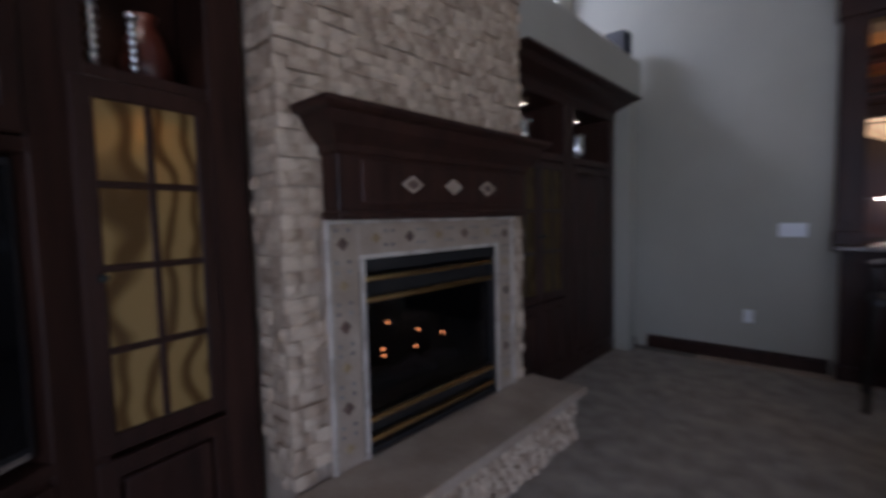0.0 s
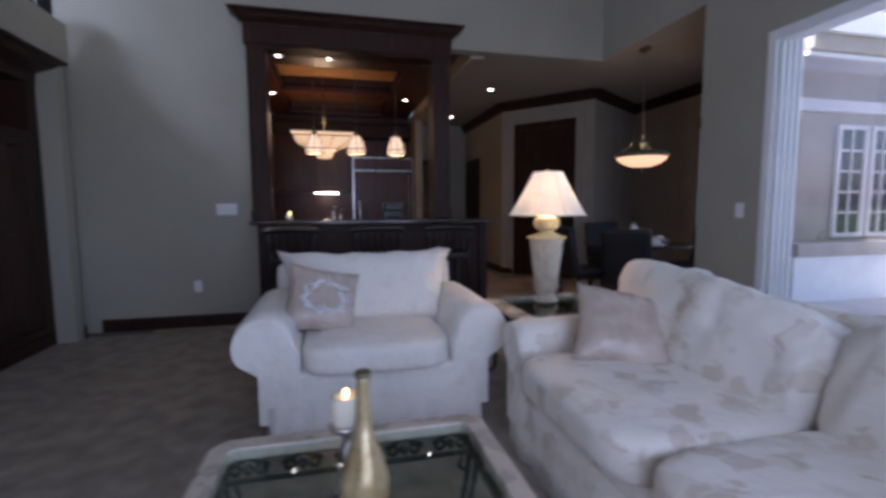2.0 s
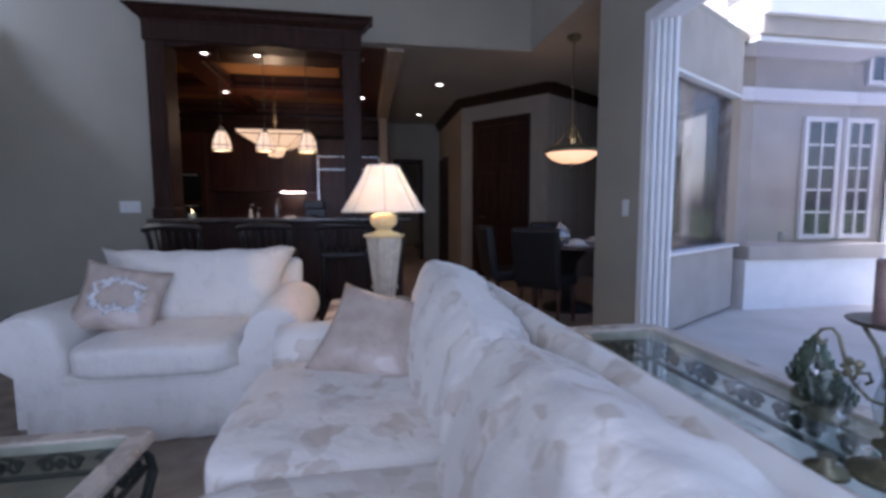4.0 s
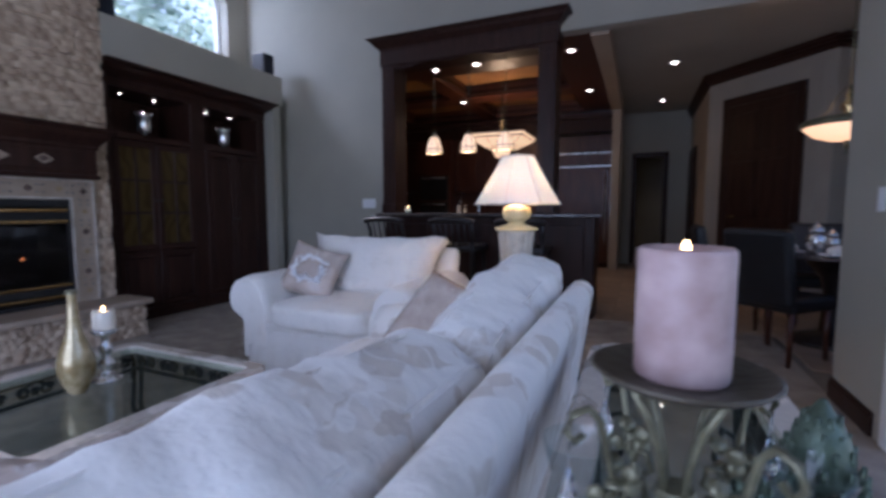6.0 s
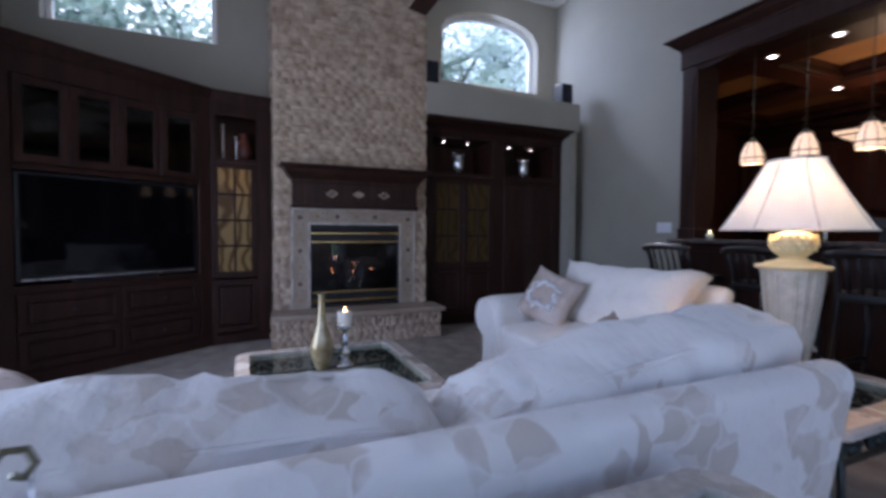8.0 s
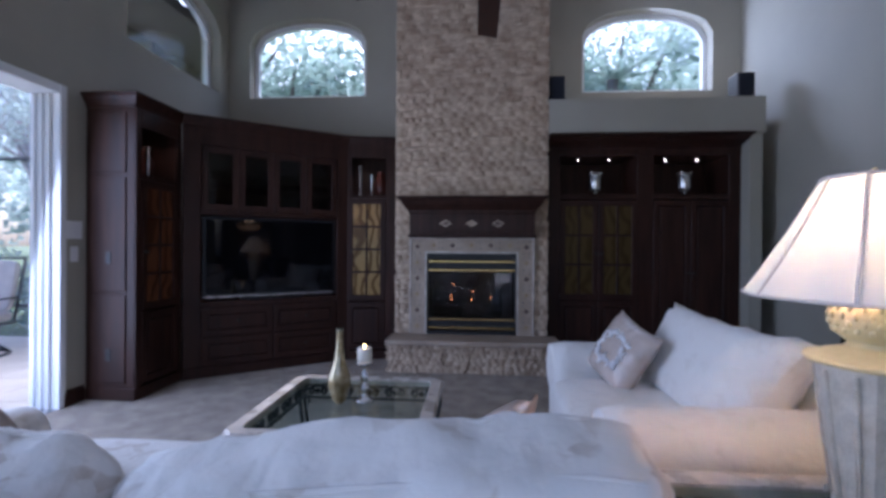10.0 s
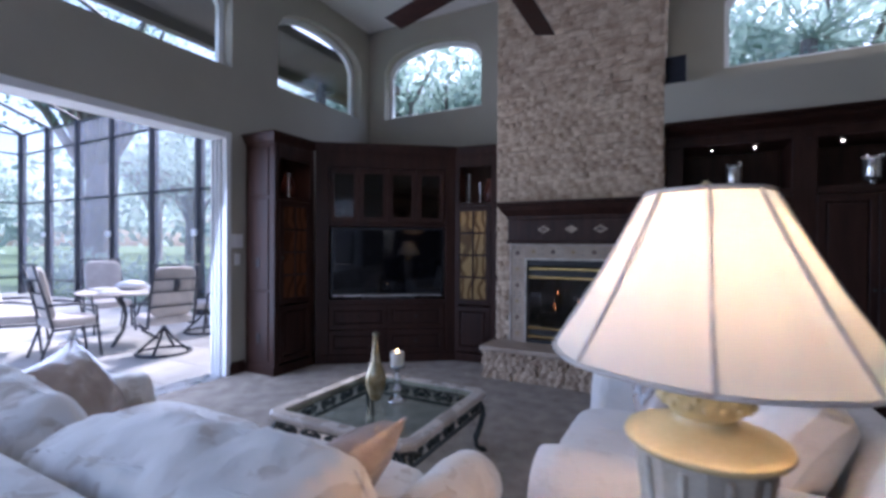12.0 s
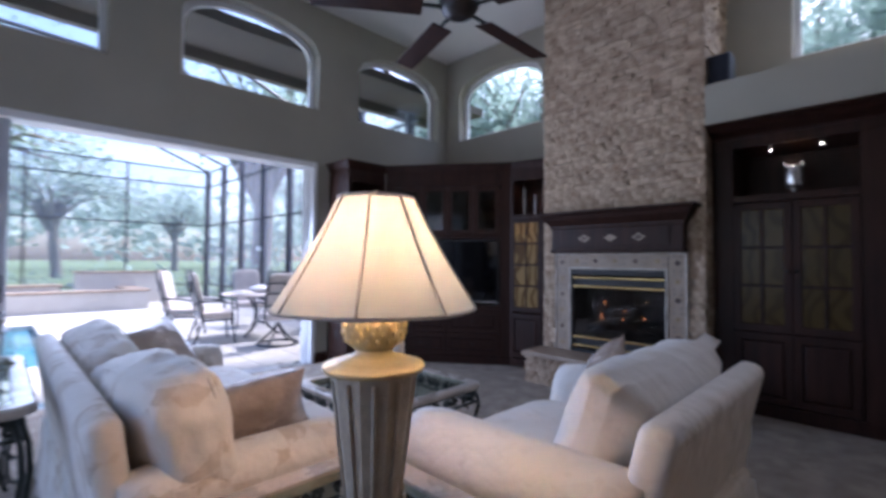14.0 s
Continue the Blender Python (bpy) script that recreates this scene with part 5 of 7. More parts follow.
frame_ = thing("bar_portal", "dark cherry portal with columns and crowned header above the bar", "portal", (0, YN, 0))
for x0, x1 in ((-0.06, 0.11), (1.80, 1.98)):
    col = slot("column", lambda b: rbox(b, x0, x1, -0.10, 0.20, 1.073, 2.80, 0.006, 1), CHERRY, frame_)
    slot("column_base", lambda b: rbox(b, x0 - 0.012, x1 + 0.012, -0.115, 0.21, 1.073, 1.18, 0.006, 1), CHERRY, col)
    slot("column_panel", lambda b: rbox(b, x0 + 0.035, x1 - 0.035, -0.108, -0.10, 1.25, 2.70, 0.004, 1), CHERRY, col)
slot("header", lambda b: rbox(b, -0.08, 2.00, -0.11, 0.21, 2.79, 2.98, 0.006, 1), CHERRY, frame_)
b = bmesh.new()
cornice_mesh(b, -0.07, 1.99, -0.105, 0.18, 2.955, 0.125, 0.135, True, True)
part("crown", b, CHERRY, frame_)
b = bmesh.new()
low = [(0.11 + 1.69 * u, 2.75 + 0.035 * math.sin(math.pi * u) - 0.012 * math.sin(6 * math.pi * u)) for u in [i / 20 for i in range(21)]]
vs = [[b.verts.new((x, y, z)) for x, z in low + [(1.80, 2.795), (0.11, 2.795)]] for y in (-0.09, -0.06)]
b.faces.new(vs[0])
b.faces.new(vs[1][::-1])
for i in range(len(vs[0])):
    j = (i + 1) % len(vs[0])
    b.faces.new((vs[0][i], vs[1][i], vs[1][j], vs[0][j]))
part("valance", b, CHERRY, frame_)


def bar_stool(at, rz):
    ob = thing("bar_stool", "dark wooden bar stool with slatted back at the bar", "stool", at, rz, "bar stools")
    slot("seat", lambda b: rbox(b, -0.22, 0.22, -0.20, 0.22, 0.70, 0.76, 0.02, 3), LEATHER, ob, "black padded seat")
    for sx in (-1, 1):
        slot("front_leg", lambda b: tube(b, [(sx * 0.22, 0.22, 0.0), (sx * 0.18, 0.18, 0.70)], 0.02, 8), ESPRESSO, ob)
        slot("back_leg", lambda b: tube(b, [(sx * 0.22, -0.24, 0.0), (sx * 0.19, -0.18, 0.72), (sx * 0.20, -0.20, 0.88), (sx * 0.20, -0.25, 0.98)], 0.02, 8), ESPRESSO, ob)
        slot("side_rung", lambda b: tube(b, [(sx * 0.215, -0.22, 0.28), (sx * 0.205, 0.20, 0.28)], 0.012, 6), ESPRESSO, ob)
    slot("foot_rung", lambda b: tube(b, [(-0.21, 0.205, 0.2), (0.21, 0.205, 0.2)], 0.014, 6), ESPRESSO, ob)
    slot("top_rail", lambda b: tube(b, [(0.225 * math.sin(a), -0.25 - 0.03 * math.cos(a), 0.985 + 0.03 * math.cos(a)) for a in [radians(-90 + 18 * i) for i in range(11)]], 0.028, 8), ESPRESSO, ob)
    for i in range(5):
        x = -0.13 + 0.065 * i
        slot("slat", lambda b: tube(b, [(x, -0.19, 0.75), (x, -0.22, 0.88), (x, -0.265, 1.0)], 0.010, 6), ESPRESSO, ob)
    return ob


for x, y in ((0.36, 4.24), (1.12, 4.24), (1.80, 4.24)):
    bar_stool((x, y, 0), 0)


# ---- kitchen ----
b = bmesh.new()
HX, HY = [(-1.95, -0.35), (-0.05, 1.72)], [(6.2, 7.5), (7.95, 9.25)]
xs = sorted({-2.4, 2.28, *[v for h in HX for v in h]})
ys = sorted({YN + 0.16, 9.55, *[v for h in HY for v in h]})
for x0, x1 in zip(xs, xs[1:]):
    for y0, y1 in zip(ys, ys[1:]):
        if not ((x0, x1) in HX and (y0, y1) in HY):
            box(b, x0, x1, y0, y1, 3.06, 3.34)
solid("ceiling_kitchen", b, MAPLE, "coffered cherry kitchen ceiling", "ceiling")
b = bmesh.new()
for x0, x1 in HX:
    for y0, y1 in HY:
        box(b, x0, x1, y0, y1, 3.27, 3.33)
solid("ceiling_coffers", b, COPPER, "gilded panels in the coffered ceiling", "ceiling")
b = bmesh.new()
for x0, x1 in HX:
    for y0, y1 in HY:
        for q in ((x0, x1, y0, y0 + 0.05), (x0, x1, y1 - 0.05, y1), (x0, x0 + 0.05, y0 + 0.05, y1 - 0.05), (x1 - 0.05, x1, y0 + 0.05, y1 - 0.05)):
            box(b, *q, 3.10, 3.16)
solid("trim_coffers", b, CHERRY, "dark moulding inside the ceiling coffers", "trim")


def can_light(x, y, z, watts=4, colour=(1.0, 0.80, 0.56)):
    ob = thing("recessed_light", "lit recessed ceiling downlight with white trim", "light", (x, y, z), 0, "recessed lights")
    slot("trim_ring", lambda b: lathe(b, [(0.039, -0.006), (0.075, -0.004), (0.075, 0.0), (0.039, 0.0)], 20, caps=False), WHITE, ob)
    slot("lens", lambda b: lathe(b, [(0.038, -0.003), (0.036, -0.001)], 20), LAMPGLOW, ob, "glowing lens")
    if watts:
        spot_lamp("downlight", (x, y, z - 0.03), watts, colour, 115, 0.05)


for x, y, w in ((0.11, 5.83, 5), (0.72, 5.82, 5), (1.96, 5.79, 5), (1.98, 7.81, 5), (-0.9, 5.8, 0), (-0.2, 7.75, 5)):
    can_light(x, y, 3.058, w)
can_light(3.15, 6.69, ZK - 0.002, 1.5)
can_light(3.1, 8.9, ZK - 0.002, 0)
can_light(3.05, 12.5, ZK - 0.002, 4)

fridge = thing("refrigerator", "built-in refrigerator with cherry panels and steel trim", "refrigerator", (1.70, 9.0, 0))
slot("body", lambda b: box(b, -0.60, 0.60, 0.0, 0.55, 0.0, 2.22), CHERRY, fridge)
for x0, x1, z0, z1 in ((-0.57, 0.57, 0.1, 1.90), (-0.57, 0.57, 1.97, 2.16)):
    slot("door_panel", lambda b: rbox(b, x0, x1, -0.02, 0.0, z0, z1, 0.006, 1), MAPLE, fridge)
for q in ((-0.61, -0.575, 0.05, 2.2), (0.575, 0.61, 0.05, 2.2)):
    slot("steel_edge", lambda b: rbox(b, q[0], q[1], -0.03, 0.0, q[2], q[3], 0.004, 1), STEEL, fridge)
for z in (2.17, 1.92):
    slot("steel_edge", lambda b: rbox(b, -0.575, 0.575, -0.03, 0.0, z, z + 0.03, 0.004, 1), STEEL, fridge)
slot("handle", lambda b: tube(b, [(0.50, -0.06, 0.5), (0.50, -0.07, 1.2), (0.50, -0.06, 1.85)], 0.014, 8), STEEL, fridge)

for x0, x1 in ((-2.35, -1.75), (-0.95, -0.35), (-0.35, 0.3), (0.3, 1.06)):
    c = thing("base_cabinet", "cherry kitchen base cabinet", "cabinet", (x0, 8.95, 0), 0, "kitchen cabinets")
    slot("body", lambda b: box(b, 0, x1 - x0, 0.0, 0.6, 0.0, 0.88), MAPLE, c)
    face_door(c, 0.01, x1 - x0 - 0.01, 0.12, 0.86, 0.0, mat=MAPLE, knob=(0.08, 0.7))
    u = thing("upper_cabinet", "cherry kitchen wall cabinet", "cabinet", (x0, 9.2, 1.5), 0, "kitchen cabinets")
    slot("body", lambda b: box(b, 0, x1 - x0, 0.0, 0.35, 0.0, 1.1), MAPLE, u)
    face_door(u, 0.01, x1 - x0 - 0.01, 0.02, 1.08, 0.0, mat=MAPLE, knob=(0.08, 0.1))
    if x0 > 0.2:
        slot("under_light", lambda b: rbox(b, 0.04, x1 - x0 - 0.24, 0.05, 0.07, -0.014, 0.0, 0.004, 1), LAMPGLOW, u, "lit strip under the cabinet")
top = thing("worktop", "dark granite kitchen worktop along the back wall", "worktop", (0, 8.92, 0.88))
slot("slab", lambda b: rbox(b, -0.95, 1.06, 0, 0.63, 0.001, 0.04, 0.008, 2), GRANITE, top)
oven = thing("wall_oven", "black built-in double wall oven in a cherry tower", "oven", (-1.35, 8.95, 0))
slot("tower", lambda b: box(b, -0.40, 0.40, 0.0, 0.6, 0, 2.6), MAPLE, oven)
for z0, z1 in ((0.75, 1.28), (1.32, 1.85)):
    dr = slot("oven_door", lambda b: rbox(b, -0.34, 0.34, -0.03, 0.0, z0, z1, 0.01, 2), BLACK, oven, "black glass oven door")
    slot("handle", lambda b: tube(b, [(-0.28, -0.07, z1 - 0.05), (0.28, -0.07, z1 - 0.05)], 0.012, 8), STEEL, dr)
soff = thing("range_hood", "cherry hood and cornice above the back wall cabinets", "hood", (0, 9.1, 2.6))
slot("cornice", lambda b: (rbox(b, -2.35, 2.28, 0, 0.45, 0.0, 0.25, 0.01, 2), rbox(b, -2.35, 2.28, -0.06, 0.45, 0.25, 0.32, 0.01, 2)), CHERRY, soff)
point_lamp("kitchen_under_light", (0.58, 9.05, 1.4), 0.7, (1.0, 0.72, 0.42), 0.08)


def pendant(x, y, z):
    ob = thing("pendant_light", "small amber art-glass pendant lamp over the bar", "pendant", (x, y, z), 0, "bar pendants")
    slot("cord", lambda b: lathe(b, [(0.004, 0.13), (0.004, 3.05 - z)], 6), BRONZE, ob)
    slot("cap", lambda b: lathe(b, [(0.045, 0.09), (0.03, 0.11), (0.012, 0.14)], 14), BRONZE, ob)
    sh = slot("shade", lambda b: lathe(b, [(0.092, -0.10), (0.096, -0.06), (0.085, 0.0), (0.062, 0.06), (0.042, 0.095)], 16, caps=False), AMBER, ob, "lit amber glass bell")
    for i in range(8):
        a = 2 * math.pi * i / 8
        slot("came", lambda b: tube(b, [(r * math.cos(a), r * math.sin(a), zz) for r, zz in ((0.094, -0.10), (0.098, -0.06), (0.087, 0.0), (0.064, 0.06), (0.044, 0.095))], 0.0035, 5), BRONZE, sh)
    for r, zz in ((0.094, -0.10), (0.097, -0.05)):
        slot("band", lambda b: tube(b, [(r * math.cos(2 * math.pi * i / 24), r * math.sin(2 * math.pi * i / 24), zz) for i in range(25)], 0.005, 5), BRONZE, sh)
    point_lamp("pendant_bulb", (x, y, z - 0.04), 0.5, WARM, 0.03)


for x in (0.55, 0.98, 1.41):
    pendant(x, 4.84, 1.87)

ch = thing("chandelier", "large square amber art-glass kitchen chandelier", "chandelier", (0.60, 7.49, 2.30))
slot("rod", lambda b: lathe(b, [(0.01, 0.05), (0.01, 0.96)], 8), BRONZE, ch)
b = bmesh.new()
R0 = [[b.verts.new((s * x, s * y, z)) for x, y in ((-1, -1), (1, -1), (1, 1), (-1, 1))] for s, z in ((0.48, 0.06), (0.46, 0.0), (0.20, -0.16), (0.17, -0.16))]
for p, q in zip(R0, R0[1:]):
    for i in range(4):
        b.faces.new((p[i], p[(i + 1) % 4], q[(i + 1) % 4], q[i]))
sh = part("shade", b, AMBER, ch, "lit amber glass panels")
slot("lower_shade", lambda b: lathe(b, [(0.10, -0.30), (0.17, -0.17)], 4), AMBER, ch)
for s, z in ((0.485, 0.06), (0.465, 0.0), (0.205, -0.16)):
    slot("bar_rim", lambda b: tube(b, [(s * x, s * y, z) for x, y in ((-1, -1), (1, -1), (1, 1), (-1, 1), (-1, -1))], 0.010, 5), BRONZE, ch)
for x in (-1, -0.33, 0.33, 1):
    for y in (-1, 1):
        slot("came", lambda b: (tube(b, [(0.47 * x, 0.47 * y, 0.01), (0.2 * x, 0.2 * y, -0.16)], 0.006, 5), tube(b, [(0.47 * y, 0.47 * x, 0.01), (0.2 * y, 0.2 * x, -0.16)], 0.006, 5)), BRONZE, ch)
point_lamp("chandelier_light", (0.60, 7.49, 2.52), 4.5, (1.0, 0.66, 0.34), 0.15)

# things on and behind the bar
cn = thing("votive_candle", "small lit candle in a glass on the bar", "candle", (0.29, 4.66, 1.073))
slot("cup", lambda b: lathe(b, [(0.035, 0), (0.04, 0.05), (0.036, 0.09)], 14, caps=False), TABLEGLASS, cn)
slot("wax", lambda b: lathe(b, [(0.03, 0.002), (0.033, 0.05)], 14), WAXW, cn)
slot("flame", lambda b: lathe(b, [(0.002, 0.055), (0.007, 0.065), (0.004, 0.08), (0.001, 0.09)], 8), FLAME, cn)
bc = thing("back_counter", "lower granite counter behind the bar", "counter", (0, YN + 0.30, 0))
slot("base", lambda b: box(b, -0.02, 2.30, 0.0, 0.55, 0, 0.86), MAPLE, bc)
slot("slab", lambda b: rbox(b, -0.03, 2.34, 0.0, 0.6, 0.86, 0.90, 0.008, 2), GRANITE, bc)
fc = thing("kitchen_faucet", "arched steel kitchen faucet behind the bar", "faucet", (1.02, 5.10, 0.90))
slot("spout", lambda b: tube(b, [(0, 0, 0)] + [(0, 0.11 - 0.11 * math.cos(a), 0.26 + 0.11 * math.sin(a)) for a in [radians(18 * i) for i in range(11)]], 0.013, 8), STEEL, fc)
slot("lever", lambda b: tube(b, [(0.0, 0, 0.05), (0.07, 0, 0.08)], 0.008, 6), STEEL, fc)
for k, (x, h, r) in enumerate(((0.72, 0.26, 0.035), (0.80, 0.22, 0.03))):
    bt = thing("soap_bottle", "clear bottle by the kitchen sink", "bottle", (x, 5.2, 0.90), 0, "sink bottles")
    slot("body", lambda b: lathe(b, [(r, 0), (r, h * 0.6), (r * 0.4, h * 0.78), (r * 0.4, h)], 14), WAXW, bt)
    slot("pump", lambda b: tube(b, [(0, 0, h), (0, 0, h + 0.05), (0.04, 0, h + 0.05)], 0.006, 6), STEEL, bt)
cm = thing("coffee_maker", "black coffee maker on the counter", "coffee maker", (1.42, 5.25, 0.90))
slot("body", lambda b: (rbox(b, -0.12, 0.12, -0.10, 0.12, 0, 0.05, 0.01, 2), rbox(b, -0.12, 0.12, 0.03, 0.12, 0.05, 0.3, 0.01, 2), rbox(b, -0.12, 0.12, -0.10, 0.12, 0.26, 0.36, 0.02, 2)), BLACK, cm)
slot("jug", lambda b: lathe(b, [(0.055, 0.05), (0.07, 0.12), (0.05, 0.2)], 16), SMOKE, cm)


# ---- dining nook ----
dd = thing("door_3", "dark panelled double-height dining room door", "door", (3.80, 7.38, 0), math.degrees(math.atan2(6.29 - 7.53, 4.73 - 3.67)), kind="structure")
slot("casing", lambda b: (rbox(b, 0.05, 0.15, -0.03, 0.0, 0, 2.60, 0.006, 1), rbox(b, 1.04, 1.14, -0.03, 0.0, 0, 2.60, 0.006, 1), rbox(b, 0.05, 1.14, -0.035, 0.0, 2.50, 2.62, 0.006, 1)), CHERRY, dd)
leaf = slot("leaf", lambda b: rbox(b, 0.15, 1.04, -0.022, -0.004, 0.01, 2.50, 0.004, 1), CHERRY, dd)
for x0, x1 in ((0.22, 0.56), (0.63, 0.97)):
    for z0, z1 in ((0.2, 0.85), (1.0, 1.75), (1.88, 2.38)):
        slot("raised_panel", lambda b: rbox(b, x0, x1, -0.034, -0.02, z0, z1, 0.01, 2), CHERRY, leaf)
slot("door_handle", lambda b: tube(b, [(0.24, -0.03, 1.02), (0.24, -0.07, 1.02), (0.34, -0.07, 1.02)], 0.010, 8), BRASS, leaf)
# cornice along the nook
for k, (p, q) in enumerate((((3.67, 7.53), (4.73, 6.29)), ((4.73, 6.29), (6.13, 7.23)), ((6.13, 7.23), (6.13, 4.50)), ((3.67, 9.9), (3.67, 7.53)))):
    L = math.hypot(q[0] - p[0], q[1] - p[1])
    b = bmesh.new()
    for i in range(4):
        rbox(b, -0.02, L + 0.02, -0.03 - 0.022 * i, 0.0, ZK - 0.16 + 0.038 * i, ZK - 0.122 + 0.038 * i - (0.004 if i == 3 else 0), 0.004, 1)
    solid("trim_cornice", b, CHERRY, "dark wood cornice", "trim", at=(p[0], p[1], 0), rz=math.degrees(math.atan2(q[1] - p[1], q[0] - p[0])))
for p, q in (((3.67, 9.9), (3.67, 7.53)), ((3.67, 7.53), (3.82, 7.36))):
    baseboard(p[0], p[1], q[0], q[1])
# hall doors
hd = thing("door_4", "dark cased doorway into the far hall", "door", (2.72, 9.9, 0), 0, kind="structure")
slot("casing", lambda b: (rbox(b, -0.09, 0.0, -0.03, 0.0, 0, 2.24, 0.006, 1), rbox(b, 0.48, 0.57, -0.03, 0.0, 0, 2.24, 0.006, 1), rbox(b, -0.09, 0.57, -0.032, 0.0, 2.15, 2.25, 0.006, 1)), CHERRY, hd)
hd2 = thing("door_5", "dark panelled hall door beside the dining room", "door", (3.67, 9.75, 0), -90, kind="structure")
lf = slot("leaf", lambda b: rbox(b, 0.1, 0.95, -0.05, 0.0, 0, 2.2, 0.006, 1), CHERRY, hd2)
for z0, z1 in ((0.2, 0.95), (1.1, 2.05)):
    slot("raised_panel", lambda b: rbox(b, 0.2, 0.85, -0.062, -0.045, z0, z1, 0.01, 2), CHERRY, lf)
# dining window
dw = thing("window_6", "dining window with dark wood casing", "window", (6.13, 5.02, 0), -90, kind="structure")
slot("window_frame", lambda b: (rbox(b, -0.51, -0.40, -0.03, 0.0, 0.7, 2.45, 0.006, 1), rbox(b, 0.40, 0.51, -0.03, 0.0, 0.7, 2.45, 0.006, 1), rbox(b, -0.62, 0.62, -0.06, 0.0, 2.35, 2.52, 0.01, 2), rbox(b, -0.6, 0.6, -0.05, 0.0, 0.70, 0.8, 0.008, 2)), CHERRY, dw)
slot("pane", lambda b: box(b, -0.40, 0.40, 0.08, 0.085, 0.8, 2.35), PANE, dw).visible_shadow = False

dt = thing("dining_table", "round dark dining table with glass top", "table", (4.30, 4.58, 0))
slot("top", lambda b: lathe(b, [(0.60, 0.73), (0.625, 0.738), (0.625, 0.748), (0.60, 0.755)], 40), GRANITE, dt)
slot("pedestal", lambda b: lathe(b, [(0.30, 0), (0.28, 0.04), (0.09, 0.10), (0.07, 0.35), (0.10, 0.55), (0.22, 0.70), (0.30, 0.73)], 20), ESPRESSO, dt)


def parsons_chair(at, rz):
    ob = thing("dining_chair", "black leather high-backed dining chair with wooden legs", "chair", at, rz, "dining chairs")
    slot("seat", lambda b: rbox(b, -0.24, 0.24, -0.24, 0.24, 0.38, 0.49, 0.03, 3), LEATHER, ob)
    slot("backrest", lambda b: rbox(b, -0.24, 0.24, -0.045, 0.045, 0.0, 0.56, 0.035, 3, pose(0, -0.23, 0.42, 9)), LEATHER, ob)
    for sx in (-1, 1):
        for sy in (-1, 1):
            slot("leg", lambda b: tube(b, [(sx * 0.20, sy * 0.20, 0.40), (sx * 0.205, sy * 0.21, 0.0)], 0.024, 6, 0.7), MAPLE, ob, "dark red wooden leg")
    return ob


for x, y, rz in ((3.60, 4.58, -90), (3.80, 4.02, -45), (5.02, 4.55, 90), (4.42, 5.30, 172)):
    parsons_chair((x, y, 0), rz)
for k, (x, y, h, r) in enumerate(((4.10, 4.40, 0.26, 0.07), (4.28, 4.66, 0.2, 0.06))):
    u = thing("silver_urn", "polished silver lidded urn on the dining table", "urn", (x, y, 0.756), 0, "table silver")
    slot("body", lambda b: lathe(b, [(r * 0.6, 0), (r * 0.5, h * 0.08), (r * 0.9, h * 0.25), (r, h * 0.45), (r * 0.7, h * 0.62), (r * 0.55, h * 0.66)], 20), SILVER, u)
    slot("lid", lambda b: lathe(b, [(r * 0.75, h * 0.67), (r * 0.8, h * 0.74), (r * 0.4, h * 0.88), (r * 0.12, h * 0.93), (r * 0.18, h)], 20), SILVER, u)
for a in (20, 200, 255):
    pl = thing("place_setting", "white plate on the dining table", "plate", (4.30 + 0.42 * math.cos(radians(a)), 4.58 + 0.42 * math.sin(radians(a)), 0.756), 0, "table settings")
    slot("plate", lambda b: lathe(b, [(0.07, 0.0), (0.13, 0.012), (0.14, 0.018), (0.135, 0.02), (0.06, 0.006)], 24), WHITE, pl)
    slot("napkin", lambda b: join(b, cushion(0.14, 0.12, 0.05, 3, 0.2, 0.02, 6, a), pose(0, 0, 0.04)), IVORY, pl, "folded white napkin")

dp = thing("pendant_light", "amber glass bowl pendant with bronze scroll arms over dining", "pendant", (4.29, 4.55, 1.745))
slot("bowl", lambda b: lathe(b, [(0.02, -0.085), (0.12, -0.078), (0.21, -0.045), (0.27, 0.005), (0.295, 0.04)], 32, caps=False), AMBERBOWL, dp, "lit alabaster-amber bowl")
slot("rim", lambda b: lathe(b, [(0.285, 0.025), (0.308, 0.035), (0.304, 0.065), (0.27, 0.085)], 32, caps=False), BRONZE, dp)
slot("stem", lambda b: lathe(b, [(0.006, 0.30), (0.006, 1.25)], 8), BRONZE, dp)
slot("ornament", lambda b: lathe(b, [(0.020, 0.03), (0.055, 0.07), (0.048, 0.10), (0.028, 0.13), (0.052, 0.17), (0.050, 0.20), (0.022, 0.24), (0.034, 0.27), (0.020, 0.30), (0.008, 0.34)], 16), BRASS, dp, "gilded vase-shaped ornament")
slot("drop", lambda b: lathe(b, [(0.002, -0.20), (0.014, -0.185), (0.010, -0.165), (0.002, -0.155)], 8, smooth=False), TABLEGLASS, dp, "clear crystal drop")
slot("canopy", lambda b: lathe(b, [(0.02, 1.22), (0.07, 1.25), (0.075, 1.283)], 18), BRONZE, dp)
slot("finial", lambda b: lathe(b, [(0.003, -0.16), (0.018, -0.13), (0.008, -0.10), (0.02, -0.08)], 10), BRONZE, dp)
for i in range(3):
    a = radians(120 * i + 20)
    slot("arm", lambda b: tube(b, [(r * math.cos(a), r * math.sin(a), z) for r, z in ((0.02, 0.34), (0.08, 0.27), (0.13, 0.17), (0.22, 0.10), (0.29, 0.05))], 0.0055, 6), BRONZE, dp)
point_lamp("dining_pendant_light", (4.29, 4.55, 1.86), 1.4, (1.0, 0.66, 0.36), 0.08)


